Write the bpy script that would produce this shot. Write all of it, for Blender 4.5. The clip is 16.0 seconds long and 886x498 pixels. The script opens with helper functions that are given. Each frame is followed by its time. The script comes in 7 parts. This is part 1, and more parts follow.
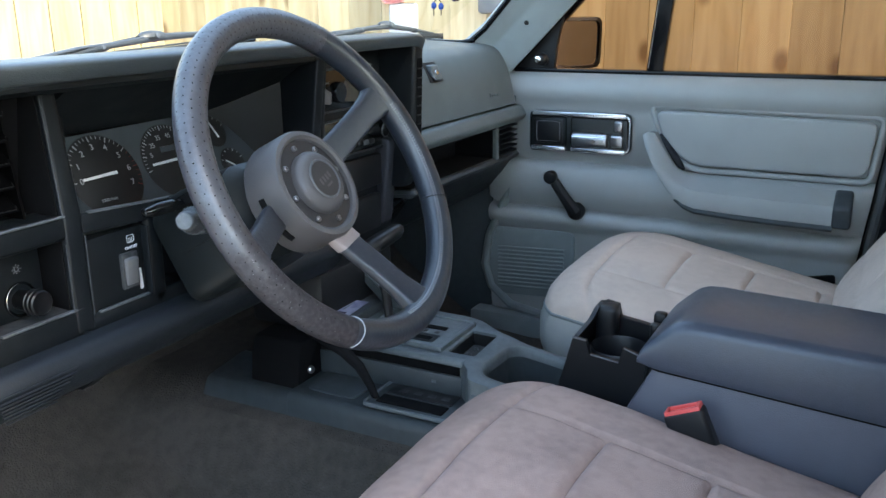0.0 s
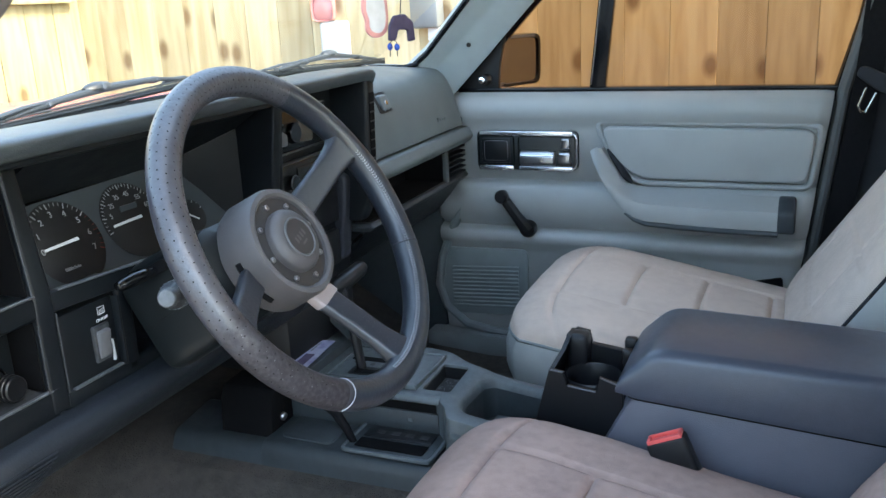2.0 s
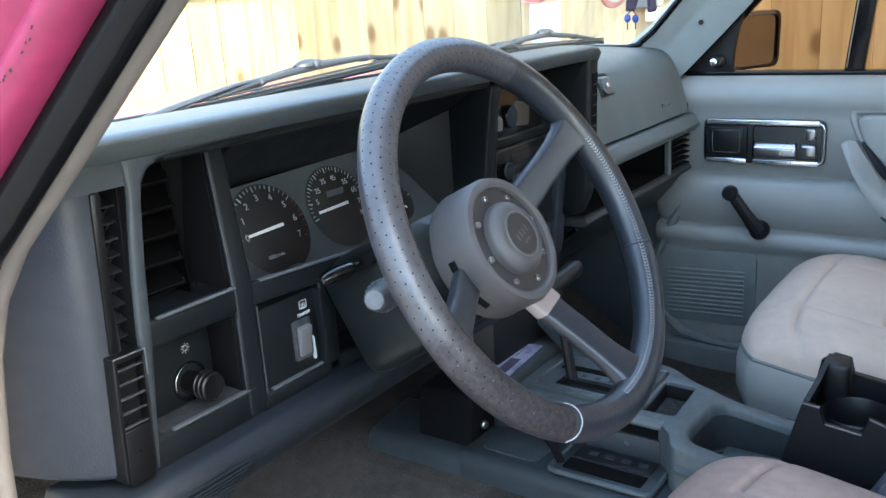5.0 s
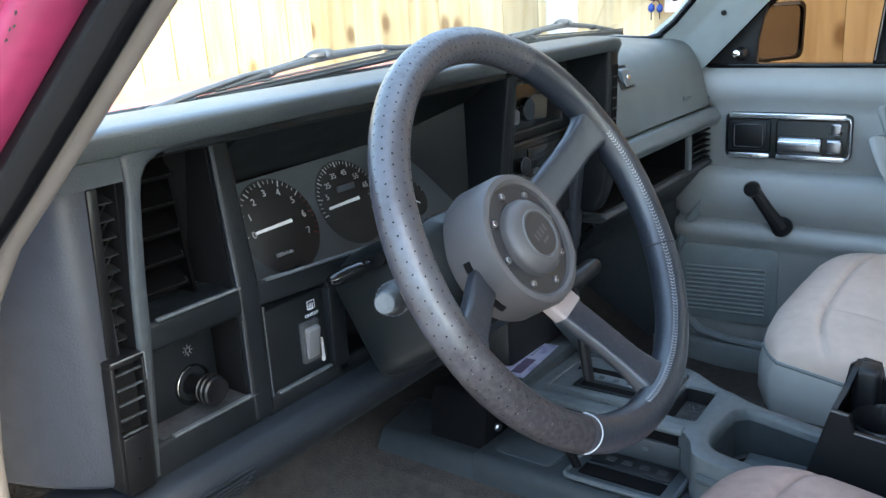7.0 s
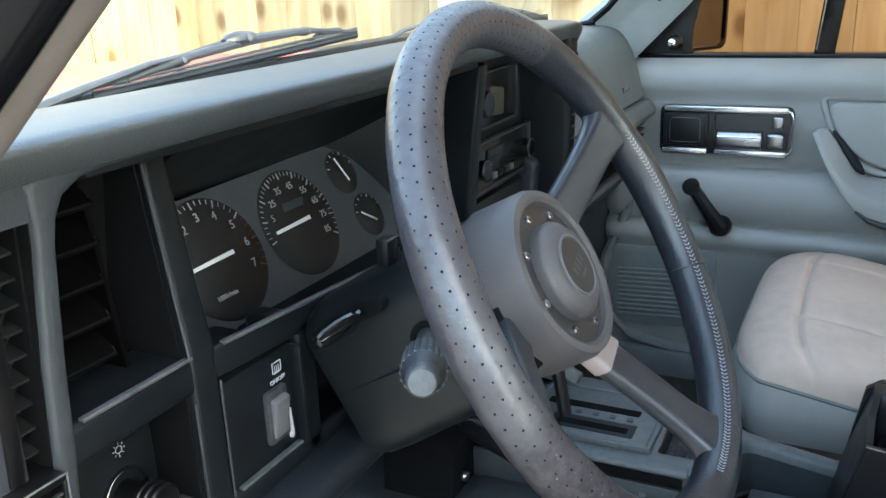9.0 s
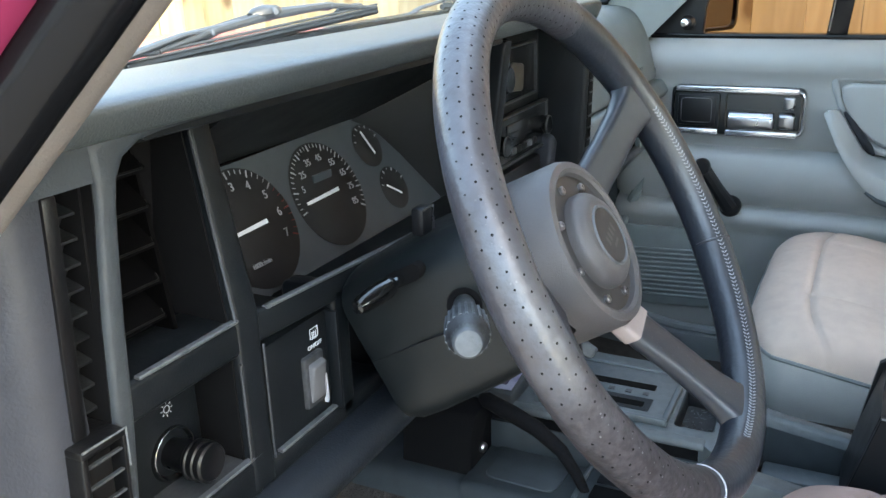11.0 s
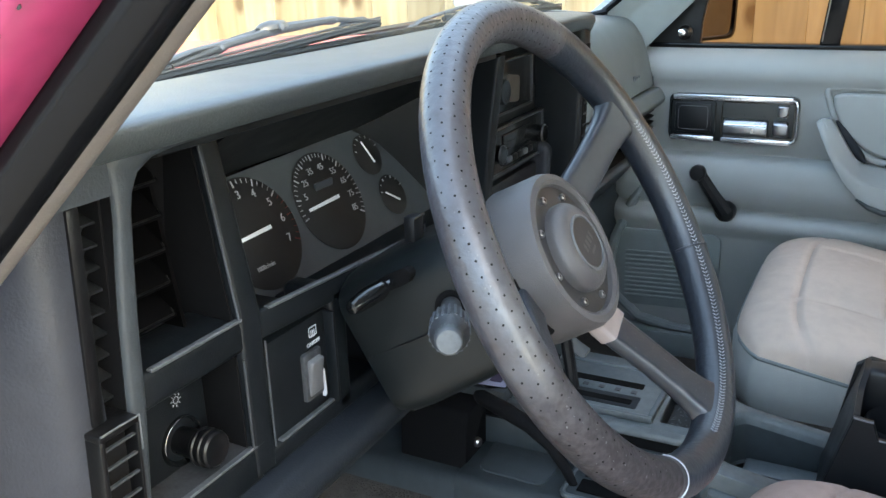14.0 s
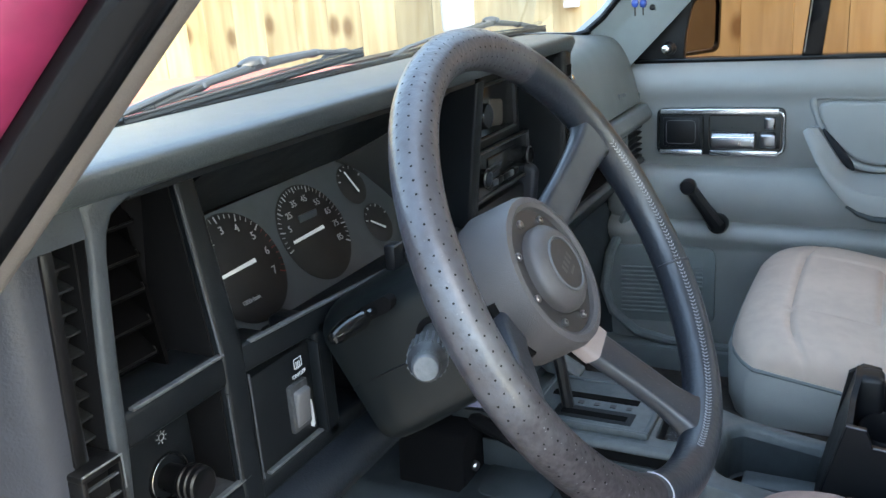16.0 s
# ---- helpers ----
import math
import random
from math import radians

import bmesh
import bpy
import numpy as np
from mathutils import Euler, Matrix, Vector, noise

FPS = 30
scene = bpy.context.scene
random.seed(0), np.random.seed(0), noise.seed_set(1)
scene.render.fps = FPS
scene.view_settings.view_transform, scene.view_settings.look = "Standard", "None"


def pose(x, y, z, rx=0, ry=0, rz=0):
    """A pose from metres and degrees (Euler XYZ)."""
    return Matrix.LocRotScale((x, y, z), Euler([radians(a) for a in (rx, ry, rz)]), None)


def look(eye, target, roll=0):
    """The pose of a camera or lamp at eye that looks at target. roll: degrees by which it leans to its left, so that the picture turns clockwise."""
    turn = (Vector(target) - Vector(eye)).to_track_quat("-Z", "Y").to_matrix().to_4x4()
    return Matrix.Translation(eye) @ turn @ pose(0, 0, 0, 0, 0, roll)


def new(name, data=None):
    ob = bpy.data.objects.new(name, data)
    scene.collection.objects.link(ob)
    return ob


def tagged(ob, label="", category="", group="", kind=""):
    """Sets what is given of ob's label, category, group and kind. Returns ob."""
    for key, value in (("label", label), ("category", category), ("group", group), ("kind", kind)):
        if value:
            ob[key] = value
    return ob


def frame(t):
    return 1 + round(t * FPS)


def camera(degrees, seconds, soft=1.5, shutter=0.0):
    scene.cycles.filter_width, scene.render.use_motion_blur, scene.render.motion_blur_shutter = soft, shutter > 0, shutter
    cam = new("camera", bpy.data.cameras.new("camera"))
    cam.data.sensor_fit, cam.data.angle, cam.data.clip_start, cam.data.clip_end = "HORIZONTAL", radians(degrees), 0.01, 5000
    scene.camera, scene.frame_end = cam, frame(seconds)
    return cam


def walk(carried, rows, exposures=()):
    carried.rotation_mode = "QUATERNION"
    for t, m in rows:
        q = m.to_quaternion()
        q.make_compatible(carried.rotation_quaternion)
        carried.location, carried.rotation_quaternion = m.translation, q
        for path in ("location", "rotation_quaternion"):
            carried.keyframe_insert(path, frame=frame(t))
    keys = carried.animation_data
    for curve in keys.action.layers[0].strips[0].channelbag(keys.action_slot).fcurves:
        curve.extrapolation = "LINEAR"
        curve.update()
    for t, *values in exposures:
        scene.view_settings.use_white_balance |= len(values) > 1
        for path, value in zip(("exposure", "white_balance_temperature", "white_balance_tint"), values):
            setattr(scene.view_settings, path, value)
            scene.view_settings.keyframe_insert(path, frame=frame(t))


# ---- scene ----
cam = camera(54.1, 16.0)
PATH = [
    (0, (-1.106, -0.542, 1.325), (0.597, 0.353, 0.776), -0.7),
    (0.5, (-1.096, -0.509, 1.333), (0.667, 0.257, 0.781), -1.6),
    (1, (-1.086, -0.523, 1.349), (0.697, 0.192, 0.792), -1.7),
    (1.5, (-1.095, -0.525, 1.356), (0.7, 0.157, 0.795), -1.9),
    (2, (-1.111, -0.491, 1.378), (0.656, 0.261, 0.822), -3.0),
    (2.5, (-1.112, -0.475, 1.38), (0.618, 0.369, 0.837), -4.0),
    (3, (-1.073, -0.454, 1.377), (0.569, 0.561, 0.854), -5.4),
    (3.5, (-1.018, -0.43, 1.368), (0.575, 0.66, 0.842), -5.8),
    (4, (-1.019, -0.417, 1.359), (0.554, 0.697, 0.824), -5.5),
    (4.2, (-1.026, -0.407, 1.356), (0.547, 0.709, 0.818), -4.8),
    (6.5, (-1.003, -0.395, 1.358), (0.539, 0.745, 0.789), -3.6),
    (7, (-0.992, -0.377, 1.354), (0.541, 0.773, 0.78), -3.7),
    (7.5, (-0.941, -0.251, 1.342), (0.605, 0.877, 0.763), -3.1),
    (8, (-0.894, -0.129, 1.342), (0.744, 0.855, 0.75), -1.4),
    (8.5, (-0.878, -0.127, 1.341), (0.802, 0.775, 0.739), -0.7),
    (9, (-0.901, -0.185, 1.341), (0.793, 0.686, 0.73), -2.6),
    (9.2, (-0.914, -0.192, 1.347), (0.780, 0.672, 0.732), -2.6),
    (11.5, (-0.929, -0.164, 1.335), (0.753, 0.697, 0.678), -1.9),
    (12, (-0.936, -0.167, 1.335), (0.747, 0.691, 0.678), -1.0),
    (12.5, (-0.946, -0.175, 1.336), (0.732, 0.69, 0.675), -0.4),
    (13, (-0.953, -0.181, 1.343), (0.723, 0.689, 0.683), -0.6),
    (13.5, (-0.952, -0.189, 1.345), (0.722, 0.688, 0.691), -1.4),
    (14, (-0.957, -0.202, 1.355), (0.717, 0.682, 0.708), -2.0),
    (14.5, (-0.956, -0.207, 1.361), (0.72, 0.68, 0.726), -3.0),
    (15, (-0.955, -0.217, 1.363), (0.726, 0.678, 0.752), -3.8),
    (15.5, (-0.955, -0.221, 1.362), (0.729, 0.675, 0.76), -4.1),
    (16, (-0.953, -0.222, 1.359), (0.73, 0.677, 0.762), -4.5),
]
walk(cam, [(t, look(e, g, r)) for t, e, g, r in PATH], [(0, 3.50, 7500, 4), (1.5, 3.63, 7600, 4), (3.5, 3.32, 7600, 4), (4.2, 3.70, 7400, 4), (7, 3.77, 7500, 4), (8.5, 3.75, 8200, 3.5), (9, 3.70, 8200, 3.5), (11.5, 4.08, 8400, 5), (12.5, 4.27, 8500, 5), (13, 4.15, 8500, 5), (14.5, 3.72, 8300, 4.5), (16, 3.68, 7900, 4)])

# ---------------------------------------------------------------- light
world = bpy.data.worlds.new("world")
scene.world = world
world.use_nodes = True
wn = world.node_tree
sky = wn.nodes.new("ShaderNodeTexSky")
sky.sky_type = "NISHITA"
sky.sun_disc = False
SUN_EL, SUN_AZ = 45.0, 184.0
sky.sun_elevation, sky.sun_rotation = radians(SUN_EL), radians(SUN_AZ)
wn.links.new(sky.outputs["Color"], wn.nodes["Background"].inputs["Color"])
wn.nodes["Background"].inputs["Strength"].default_value = 0.15
sun = new("sun", bpy.data.lights.new("sun", "SUN"))
sun.data.energy, sun.data.angle, sun.data.color = 0.85, radians(10), (1.0, 0.95, 0.87)
_a, _e = radians(SUN_AZ), radians(SUN_EL)
sun.matrix_world = look((8 * math.sin(_a) * math.cos(_e), 8 * math.cos(_a) * math.cos(_e), 8 * math.sin(_e)), (0, 0, 0))


# ---------------------------------------------------------------- materials
def mat(name, col, rough=0.6, metal=0.0, var=0.15, scale=30.0, bump=0.15, bscale=400.0, spec=0.5, stain=None, stain_scale=6.0, piece=0.0, bdist=0.001, rvar=0.10):
    m = bpy.data.materials.new(name)
    m.use_nodes = True
    nt = m.node_tree
    b = nt.nodes["Principled BSDF"]
    b.inputs["Metallic"].default_value = metal
    b.inputs["Specular IOR Level"].default_value = spec
    tc = nt.nodes.new("ShaderNodeTexCoord")
    n1 = nt.nodes.new("ShaderNodeTexNoise")
    n1.inputs["Scale"].default_value = scale
    n1.inputs["Detail"].default_value = 5
    nt.links.new(tc.outputs["Object"], n1.inputs["Vector"])
    n2 = nt.nodes.new("ShaderNodeTexNoise")
    n2.inputs["Scale"].default_value = stain_scale
    n2.inputs["Detail"].default_value = 3
    nt.links.new(tc.outputs["Object"], n2.inputs["Vector"])
    mix = nt.nodes.new("ShaderNodeMix")
    mix.data_type = "RGBA"
    c2 = stain if stain else tuple(v * (1 - 1.6 * var) for v in col)
    mix.inputs["A"].default_value = (*col, 1)
    mix.inputs["B"].default_value = (*c2, 1)
    ramp = nt.nodes.new("ShaderNodeMapRange")
    ramp.inputs["From Min"].default_value, ramp.inputs["From Max"].default_value = 0.42, 0.72
    ramp.inputs["To Max"].default_value = 1.0 if stain else 0.8
    add = nt.nodes.new("ShaderNodeMath")
    add.operation = "ADD"
    half = nt.nodes.new("ShaderNodeMath")
    half.operation = "MULTIPLY"
    half.inputs[1].default_value = 0.5
    nt.links.new(n1.outputs["Fac"], half.inputs[0])
    half2 = nt.nodes.new("ShaderNodeMath")
    half2.operation = "MULTIPLY"
    half2.inputs[1].default_value = 0.5
    nt.links.new(n2.outputs["Fac"], half2.inputs[0])
    nt.links.new(half.outputs[0], add.inputs[0])
    nt.links.new(half2.outputs[0], add.inputs[1])
    nt.links.new(add.outputs[0], ramp.inputs["Value"])
    nt.links.new(ramp.outputs["Result"], mix.inputs["Factor"])
    out = mix.outputs["Result"]
    if piece:
        oi = nt.nodes.new("ShaderNodeObjectInfo")
        hsv = nt.nodes.new("ShaderNodeHueSaturation")
        mr = nt.nodes.new("ShaderNodeMapRange")
        mr.inputs["To Min"].default_value, mr.inputs["To Max"].default_value = 1 - piece, 1 + piece
        nt.links.new(oi.outputs["Random"], mr.inputs["Value"])
        nt.links.new(mr.outputs["Result"], hsv.inputs["Value"])
        nt.links.new(out, hsv.inputs["Color"])
        out = hsv.outputs["Color"]
    nt.links.new(out, b.inputs["Base Color"])
    rr = nt.nodes.new("ShaderNodeMapRange")
    rr.inputs["To Min"].default_value, rr.inputs["To Max"].default_value = max(0.03, rough - rvar), min(1, rough + rvar)
    nt.links.new(n1.outputs["Fac"], rr.inputs["Value"])
    nt.links.new(rr.outputs["Result"], b.inputs["Roughness"])
    if bump:
        n3 = nt.nodes.new("ShaderNodeTexNoise")
        n3.inputs["Scale"].default_value = bscale
        n3.inputs["Detail"].default_value = 2
        nt.links.new(tc.outputs["Object"], n3.inputs["Vector"])
        bp = nt.nodes.new("ShaderNodeBump")
        bp.inputs["Strength"].default_value = bump
        bp.inputs["Distance"].default_value = bdist
        nt.links.new(n3.outputs["Fac"], bp.inputs["Height"])
        nt.links.new(bp.outputs["Normal"], b.inputs["Normal"])
    return m


# Grey dash vinyl in copies: light on top, shade lower down, kept in the colours.
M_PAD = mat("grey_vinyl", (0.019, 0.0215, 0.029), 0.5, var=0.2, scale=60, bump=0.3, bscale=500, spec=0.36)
M_TOP = mat("lit_top_vinyl", (0.041, 0.049, 0.052), 0.40, var=0.12, scale=40, bump=0.4, bscale=700, spec=0.80, rvar=0.03)
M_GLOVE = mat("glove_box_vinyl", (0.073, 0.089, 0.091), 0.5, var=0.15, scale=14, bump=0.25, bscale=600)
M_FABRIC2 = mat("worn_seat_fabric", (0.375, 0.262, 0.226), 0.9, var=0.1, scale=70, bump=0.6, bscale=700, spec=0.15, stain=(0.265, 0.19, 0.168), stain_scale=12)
M_DOOR = mat("door_vinyl", (0.264, 0.268, 0.262), 0.5, var=0.1, scale=14, bump=0.3, bscale=600)
M_BEZEL = mat("charcoal_plastic", (0.0052, 0.0066, 0.0080), 0.42, var=0.3, bump=0.2, bscale=900, spec=0.22, stain=(0.0080, 0.0102, 0.0122), stain_scale=22)
M_SURR = mat("surround_plastic", (0.0044, 0.0060, 0.0075), 0.40, var=0.3, scale=90, bump=0.2, bscale=900, spec=0.22, stain=(0.0090, 0.0105, 0.0122), stain_scale=25)
M_SHROUD = mat("shroud_plastic", (0.0042, 0.0062, 0.0072), 0.42, var=0.3, scale=70, bump=0.12, bscale=700, spec=0.34, stain=(0.0068, 0.0088, 0.0092), stain_scale=30)
M_BLACK = mat("black_plastic", (0.0075, 0.008, 0.0095), 0.4, var=0.2, bump=0.15, bscale=600, spec=0.32)
# Near-black standing in for the shade in holes, pockets, gaps and slots.
M_HOLE = mat("shade_black", (0.004, 0.004, 0.0045), 0.9, bump=0, spec=0.1)
M_RUBBER = mat("black_rubber", (0.0040, 0.0044, 0.0055), 0.19, var=0.3, bump=0.6, bscale=26, spec=0.20, bdist=0.002, rvar=0.06)
M_LEATHER = mat("perforated_leather", (0.053, 0.054, 0.063), 0.35, var=0.2, scale=130, bump=0.45, bscale=220, stain=(0.036, 0.030, 0.033), stain_scale=40, spec=0.75, rvar=0.12)
M_PERF = mat("perforation_dark", (0.010, 0.009, 0.010), 0.9, bump=0, spec=0.1)
# Smooth wrap, its colour also darkened for the shade on that rim side.
M_SMOOTHL = mat("shaded_smooth_leather", (0.019, 0.0235, 0.031), 0.34, var=0.25, scale=120, bump=0.35, bscale=260, stain=(0.014, 0.0165, 0.022), stain_scale=40, spec=0.7, rvar=0.09)
M_SPOKE = mat("spoke_vinyl", (0.019, 0.022, 0.029), 0.36, var=0.3, scale=160, bump=0.12, bscale=1100, spec=0.6, stain=(0.030, 0.032, 0.037), stain_scale=120)
M_HUB = mat("hub_grey", (0.079, 0.071, 0.071), 0.5, var=0.12, bump=0.3, bscale=900)
M_HUBDARK = mat("hub_dark", (0.030, 0.027, 0.028), 0.45, var=0.15, bump=0.1)
M_CHROME = mat("chrome", (0.85, 0.87, 0.88), 0.11, 1.0, var=0.02, bump=0.0, rvar=0.03)
M_STEEL = mat("steel", (0.36, 0.36, 0.37), 0.3, 1.0, var=0.1, bump=0.0)
M_SATIN = mat("satin_chrome", (0.80, 0.82, 0.84), 0.22, 0.9, var=0.05, bump=0.05, rvar=0.05)
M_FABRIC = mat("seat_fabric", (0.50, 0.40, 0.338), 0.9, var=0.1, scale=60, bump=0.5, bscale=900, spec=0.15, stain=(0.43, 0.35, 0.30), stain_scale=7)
M_SEATVINYL = mat("seat_vinyl", (0.30, 0.308, 0.298), 0.5, var=0.1, bump=0.25, bscale=700)
M_CONSOLE = mat("console_plastic", (0.075, 0.089, 0.095), 0.46, var=0.22, scale=110, bump=0.25, bscale=800)
M_CONSBOX = mat("console_blue_grey", (0.087, 0.091, 0.113), 0.42, var=0.1, bump=0.3, bscale=700)
M_CARPET = mat("carpet", (0.064, 0.056, 0.051), 0.95, var=0.4, scale=60, bump=1.0, bscale=350, spec=0.05, bdist=0.004, stain=(0.034, 0.033, 0.030), stain_scale=9)
# Hood paint lightened for the sky reflection lying on it.
M_HOOD = mat("sheen_pale_paint", (0.42, 0.055, 0.085), 0.22, var=0.2, bump=0.05, stain=(0.48, 0.15, 0.17), spec=0.6)
M_PAINT = mat("magenta_red_paint", (0.215, 0.022, 0.072), 0.36, var=0.3, scale=60, bump=0.2, bscale=45, stain=(0.135, 0.013, 0.045), stain_scale=14)
M_TRIM = mat("taupe_trim", (0.122, 0.108, 0.102), 0.6, var=0.15, bump=0.3, bscale=500)
M_PILLAR = mat("grey_pillar_trim", (0.27, 0.31, 0.32), 0.5, var=0.1, bump=0.25, bscale=600)
M_BTRIM = mat("dark_pillar_trim", (0.022, 0.024, 0.028), 0.65, var=0.2, bump=0.25, bscale=600, spec=0.12)
M_WEB = mat("belt_webbing", (0.006, 0.006, 0.007), 0.8, var=0.3, scale=200, bump=0.6, bscale=900, spec=0.1)
M_EDGE = mat("pillar_edge_trim", (0.052, 0.058, 0.061), 0.5, var=0.15, bump=0.2)
M_THREAD = mat("pale_thread", (0.34, 0.35, 0.37), 0.6, var=0.2, scale=200, bump=0.2)
M_KICK = mat("kick_panel_vinyl", (0.15, 0.17, 0.172), 0.55, var=0.2, scale=20, bump=0.25)
M_RIB = mat("worn_rib_vinyl", (0.029, 0.035, 0.040), 0.5, var=0.25, scale=90, bump=0.3, bscale=500, spec=0.4)
# Darker than the deck: console sides, and the kick panel for its shade.
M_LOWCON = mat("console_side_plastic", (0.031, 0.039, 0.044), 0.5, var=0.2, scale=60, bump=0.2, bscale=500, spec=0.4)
M_GRILLE = mat("grille_plastic", (0.165, 0.187, 0.188), 0.5, var=0.15, bump=0.2)
M_LATCH = mat("latch_grey", (0.085, 0.098, 0.102), 0.45, var=0.2, scale=80, bump=0.1)
M_LIP = mat("worn_pale_edge", (0.080, 0.086, 0.091), 0.45, var=0.35, scale=260, bump=0.3, bscale=300, stain=(0.035, 0.038, 0.042), stain_scale=70)
M_SURREDGE = mat("worn_surround_edge", (0.032, 0.036, 0.040), 0.4, var=0.3, scale=200, bump=0.2, bscale=300, stain=(0.014, 0.016, 0.018), stain_scale=60)
M_GRILLEBAR = mat("grille_black", (0.0034, 0.0036, 0.0042), 0.32, var=0.3, scale=120, bump=0.15, bscale=500, spec=0.3)
M_VANE = mat("vane_plastic", (0.0085, 0.0095, 0.0105), 0.4, var=0.3, scale=160, bump=0.2, bscale=400, spec=0.3)
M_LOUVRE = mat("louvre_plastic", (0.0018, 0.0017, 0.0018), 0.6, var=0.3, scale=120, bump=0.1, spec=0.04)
M_DUSTY = mat("dusty_pocket_floor", (0.024, 0.026, 0.029), 0.85, var=0.5, scale=180, bump=0.4, bscale=300, stain=(0.012, 0.012, 0.013), stain_scale=45)
M_GLOSS = mat("gloss_black_plastic", (0.0045, 0.0050, 0.0055), 0.15, var=0.3, scale=150, bump=0.1, bscale=300, spec=0.55, rvar=0.08)
M_SWFRAME = mat("worn_switch_frame", (0.042, 0.044, 0.047), 0.5, var=0.3, scale=200, bump=0.2, bscale=300, stain=(0.015, 0.016, 0.018), stain_scale=50)
M_SWPRINT = mat("pale_switch_print", (0.42, 0.43, 0.44), 0.5, bump=0)
M_TIP = mat("dull_chrome", (0.22, 0.23, 0.24), 0.22, 1.0, var=0.2, bump=0.1)
M_WHITE = mat("white_print", (0.75, 0.76, 0.76), 0.5, bump=0)
M_PRINT = mat("faded_dial_print", (0.30, 0.30, 0.305), 0.5, bump=0)
M_REDMARK = mat("red_print", (0.14, 0.015, 0.012), 0.5, bump=0)
M_RED = mat("red_button", (0.75, 0.10, 0.09), 0.35, bump=0.1)
M_CAP = mat("worn_grey_cap", (0.085, 0.094, 0.105), 0.4, var=0.3, scale=120, bump=0.2)
M_DIAL = mat("dial_black", (0.005, 0.0048, 0.0055), 0.6, bump=0)
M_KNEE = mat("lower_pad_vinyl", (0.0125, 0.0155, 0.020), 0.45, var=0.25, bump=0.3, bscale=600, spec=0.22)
M_CLUSTER = mat("cluster_grey", (0.034, 0.043, 0.049), 0.5, var=0.2, bump=0.1)
M_SWITCH = mat("worn_switch", (0.105, 0.105, 0.110), 0.5, var=0.2, bump=0.2, bscale=200)
M_GROUND = mat("ground_concrete", (0.27, 0.268, 0.258), 0.95, var=0.3, scale=8, bump=0.6, bscale=60, bdist=0.02)
M_HEAD = mat("headliner", (0.45, 0.46, 0.46), 0.9, bump=0.3)
M_COPPER = mat("bare_spoke_foam", (0.30, 0.235, 0.215), 0.6, var=0.15, bump=0.2)
M_PINK = mat("agate_pink", (0.7, 0.30, 0.28), 0.35, var=0.2)
M_AGATE = mat("agate_white", (0.6, 0.58, 0.6), 0.35, var=0.2, scale=80)
M_PURPLE = mat("purple_felt", (0.052, 0.036, 0.078), 0.8, var=0.3, scale=90)
M_BLUE = mat("blue_bead", (0.03, 0.08, 0.35), 0.2)
M_PAPER = mat("printed_paper", (0.30, 0.31, 0.41), 0.6, var=0.4, scale=50, stain=(0.13, 0.12, 0.23), stain_scale=45)
M_GREYBOX = mat("grey_utility_plastic", (0.17, 0.185, 0.19), 0.5, var=0.1)


def weave(m, scale=150.0, amount=0.10):
    """A fine zigzag weave over a cloth material: colour and relief."""
    nt = m.node_tree
    b = nt.nodes["Principled BSDF"]
    tc = nt.nodes.new("ShaderNodeTexCoord")
    sep = nt.nodes.new("ShaderNodeSeparateXYZ")
    nt.links.new(tc.outputs["Object"], sep.inputs[0])
    pp = nt.nodes.new("ShaderNodeMath")
    pp.operation = "PINGPONG"
    pp.inputs[1].default_value = 0.014
    nt.links.new(sep.outputs["X"], pp.inputs[0])
    ad = nt.nodes.new("ShaderNodeMath")
    ad.operation = "ADD"
    nt.links.new(pp.outputs[0], ad.inputs[0])
    nt.links.new(sep.outputs["Y"], ad.inputs[1])
    cb = nt.nodes.new("ShaderNodeCombineXYZ")
    nt.links.new(ad.outputs[0], cb.inputs[0])
    wv = nt.nodes.new("ShaderNodeTexWave")
    wv.inputs["Scale"].default_value = scale
    wv.inputs["Distortion"].default_value = 0.0
    nt.links.new(cb.outputs[0], wv.inputs["Vector"])
    link = b.inputs["Base Color"].links[0]
    src = link.from_socket
    hs = nt.nodes.new("ShaderNodeHueSaturation")
    mr = nt.nodes.new("ShaderNodeMapRange")
    mr.inputs["To Min"].default_value, mr.inputs["To Max"].default_value = 1 - amount, 1 + amount * 0.4
    nt.links.new(wv.outputs["Fac"], mr.inputs["Value"])
    nt.links.new(mr.outputs["Result"], hs.inputs["Value"])
    nt.links.new(src, hs.inputs["Color"])
    nt.links.new(hs.outputs["Color"], b.inputs["Base Color"])


weave(M_FABRIC)
weave(M_FABRIC2)


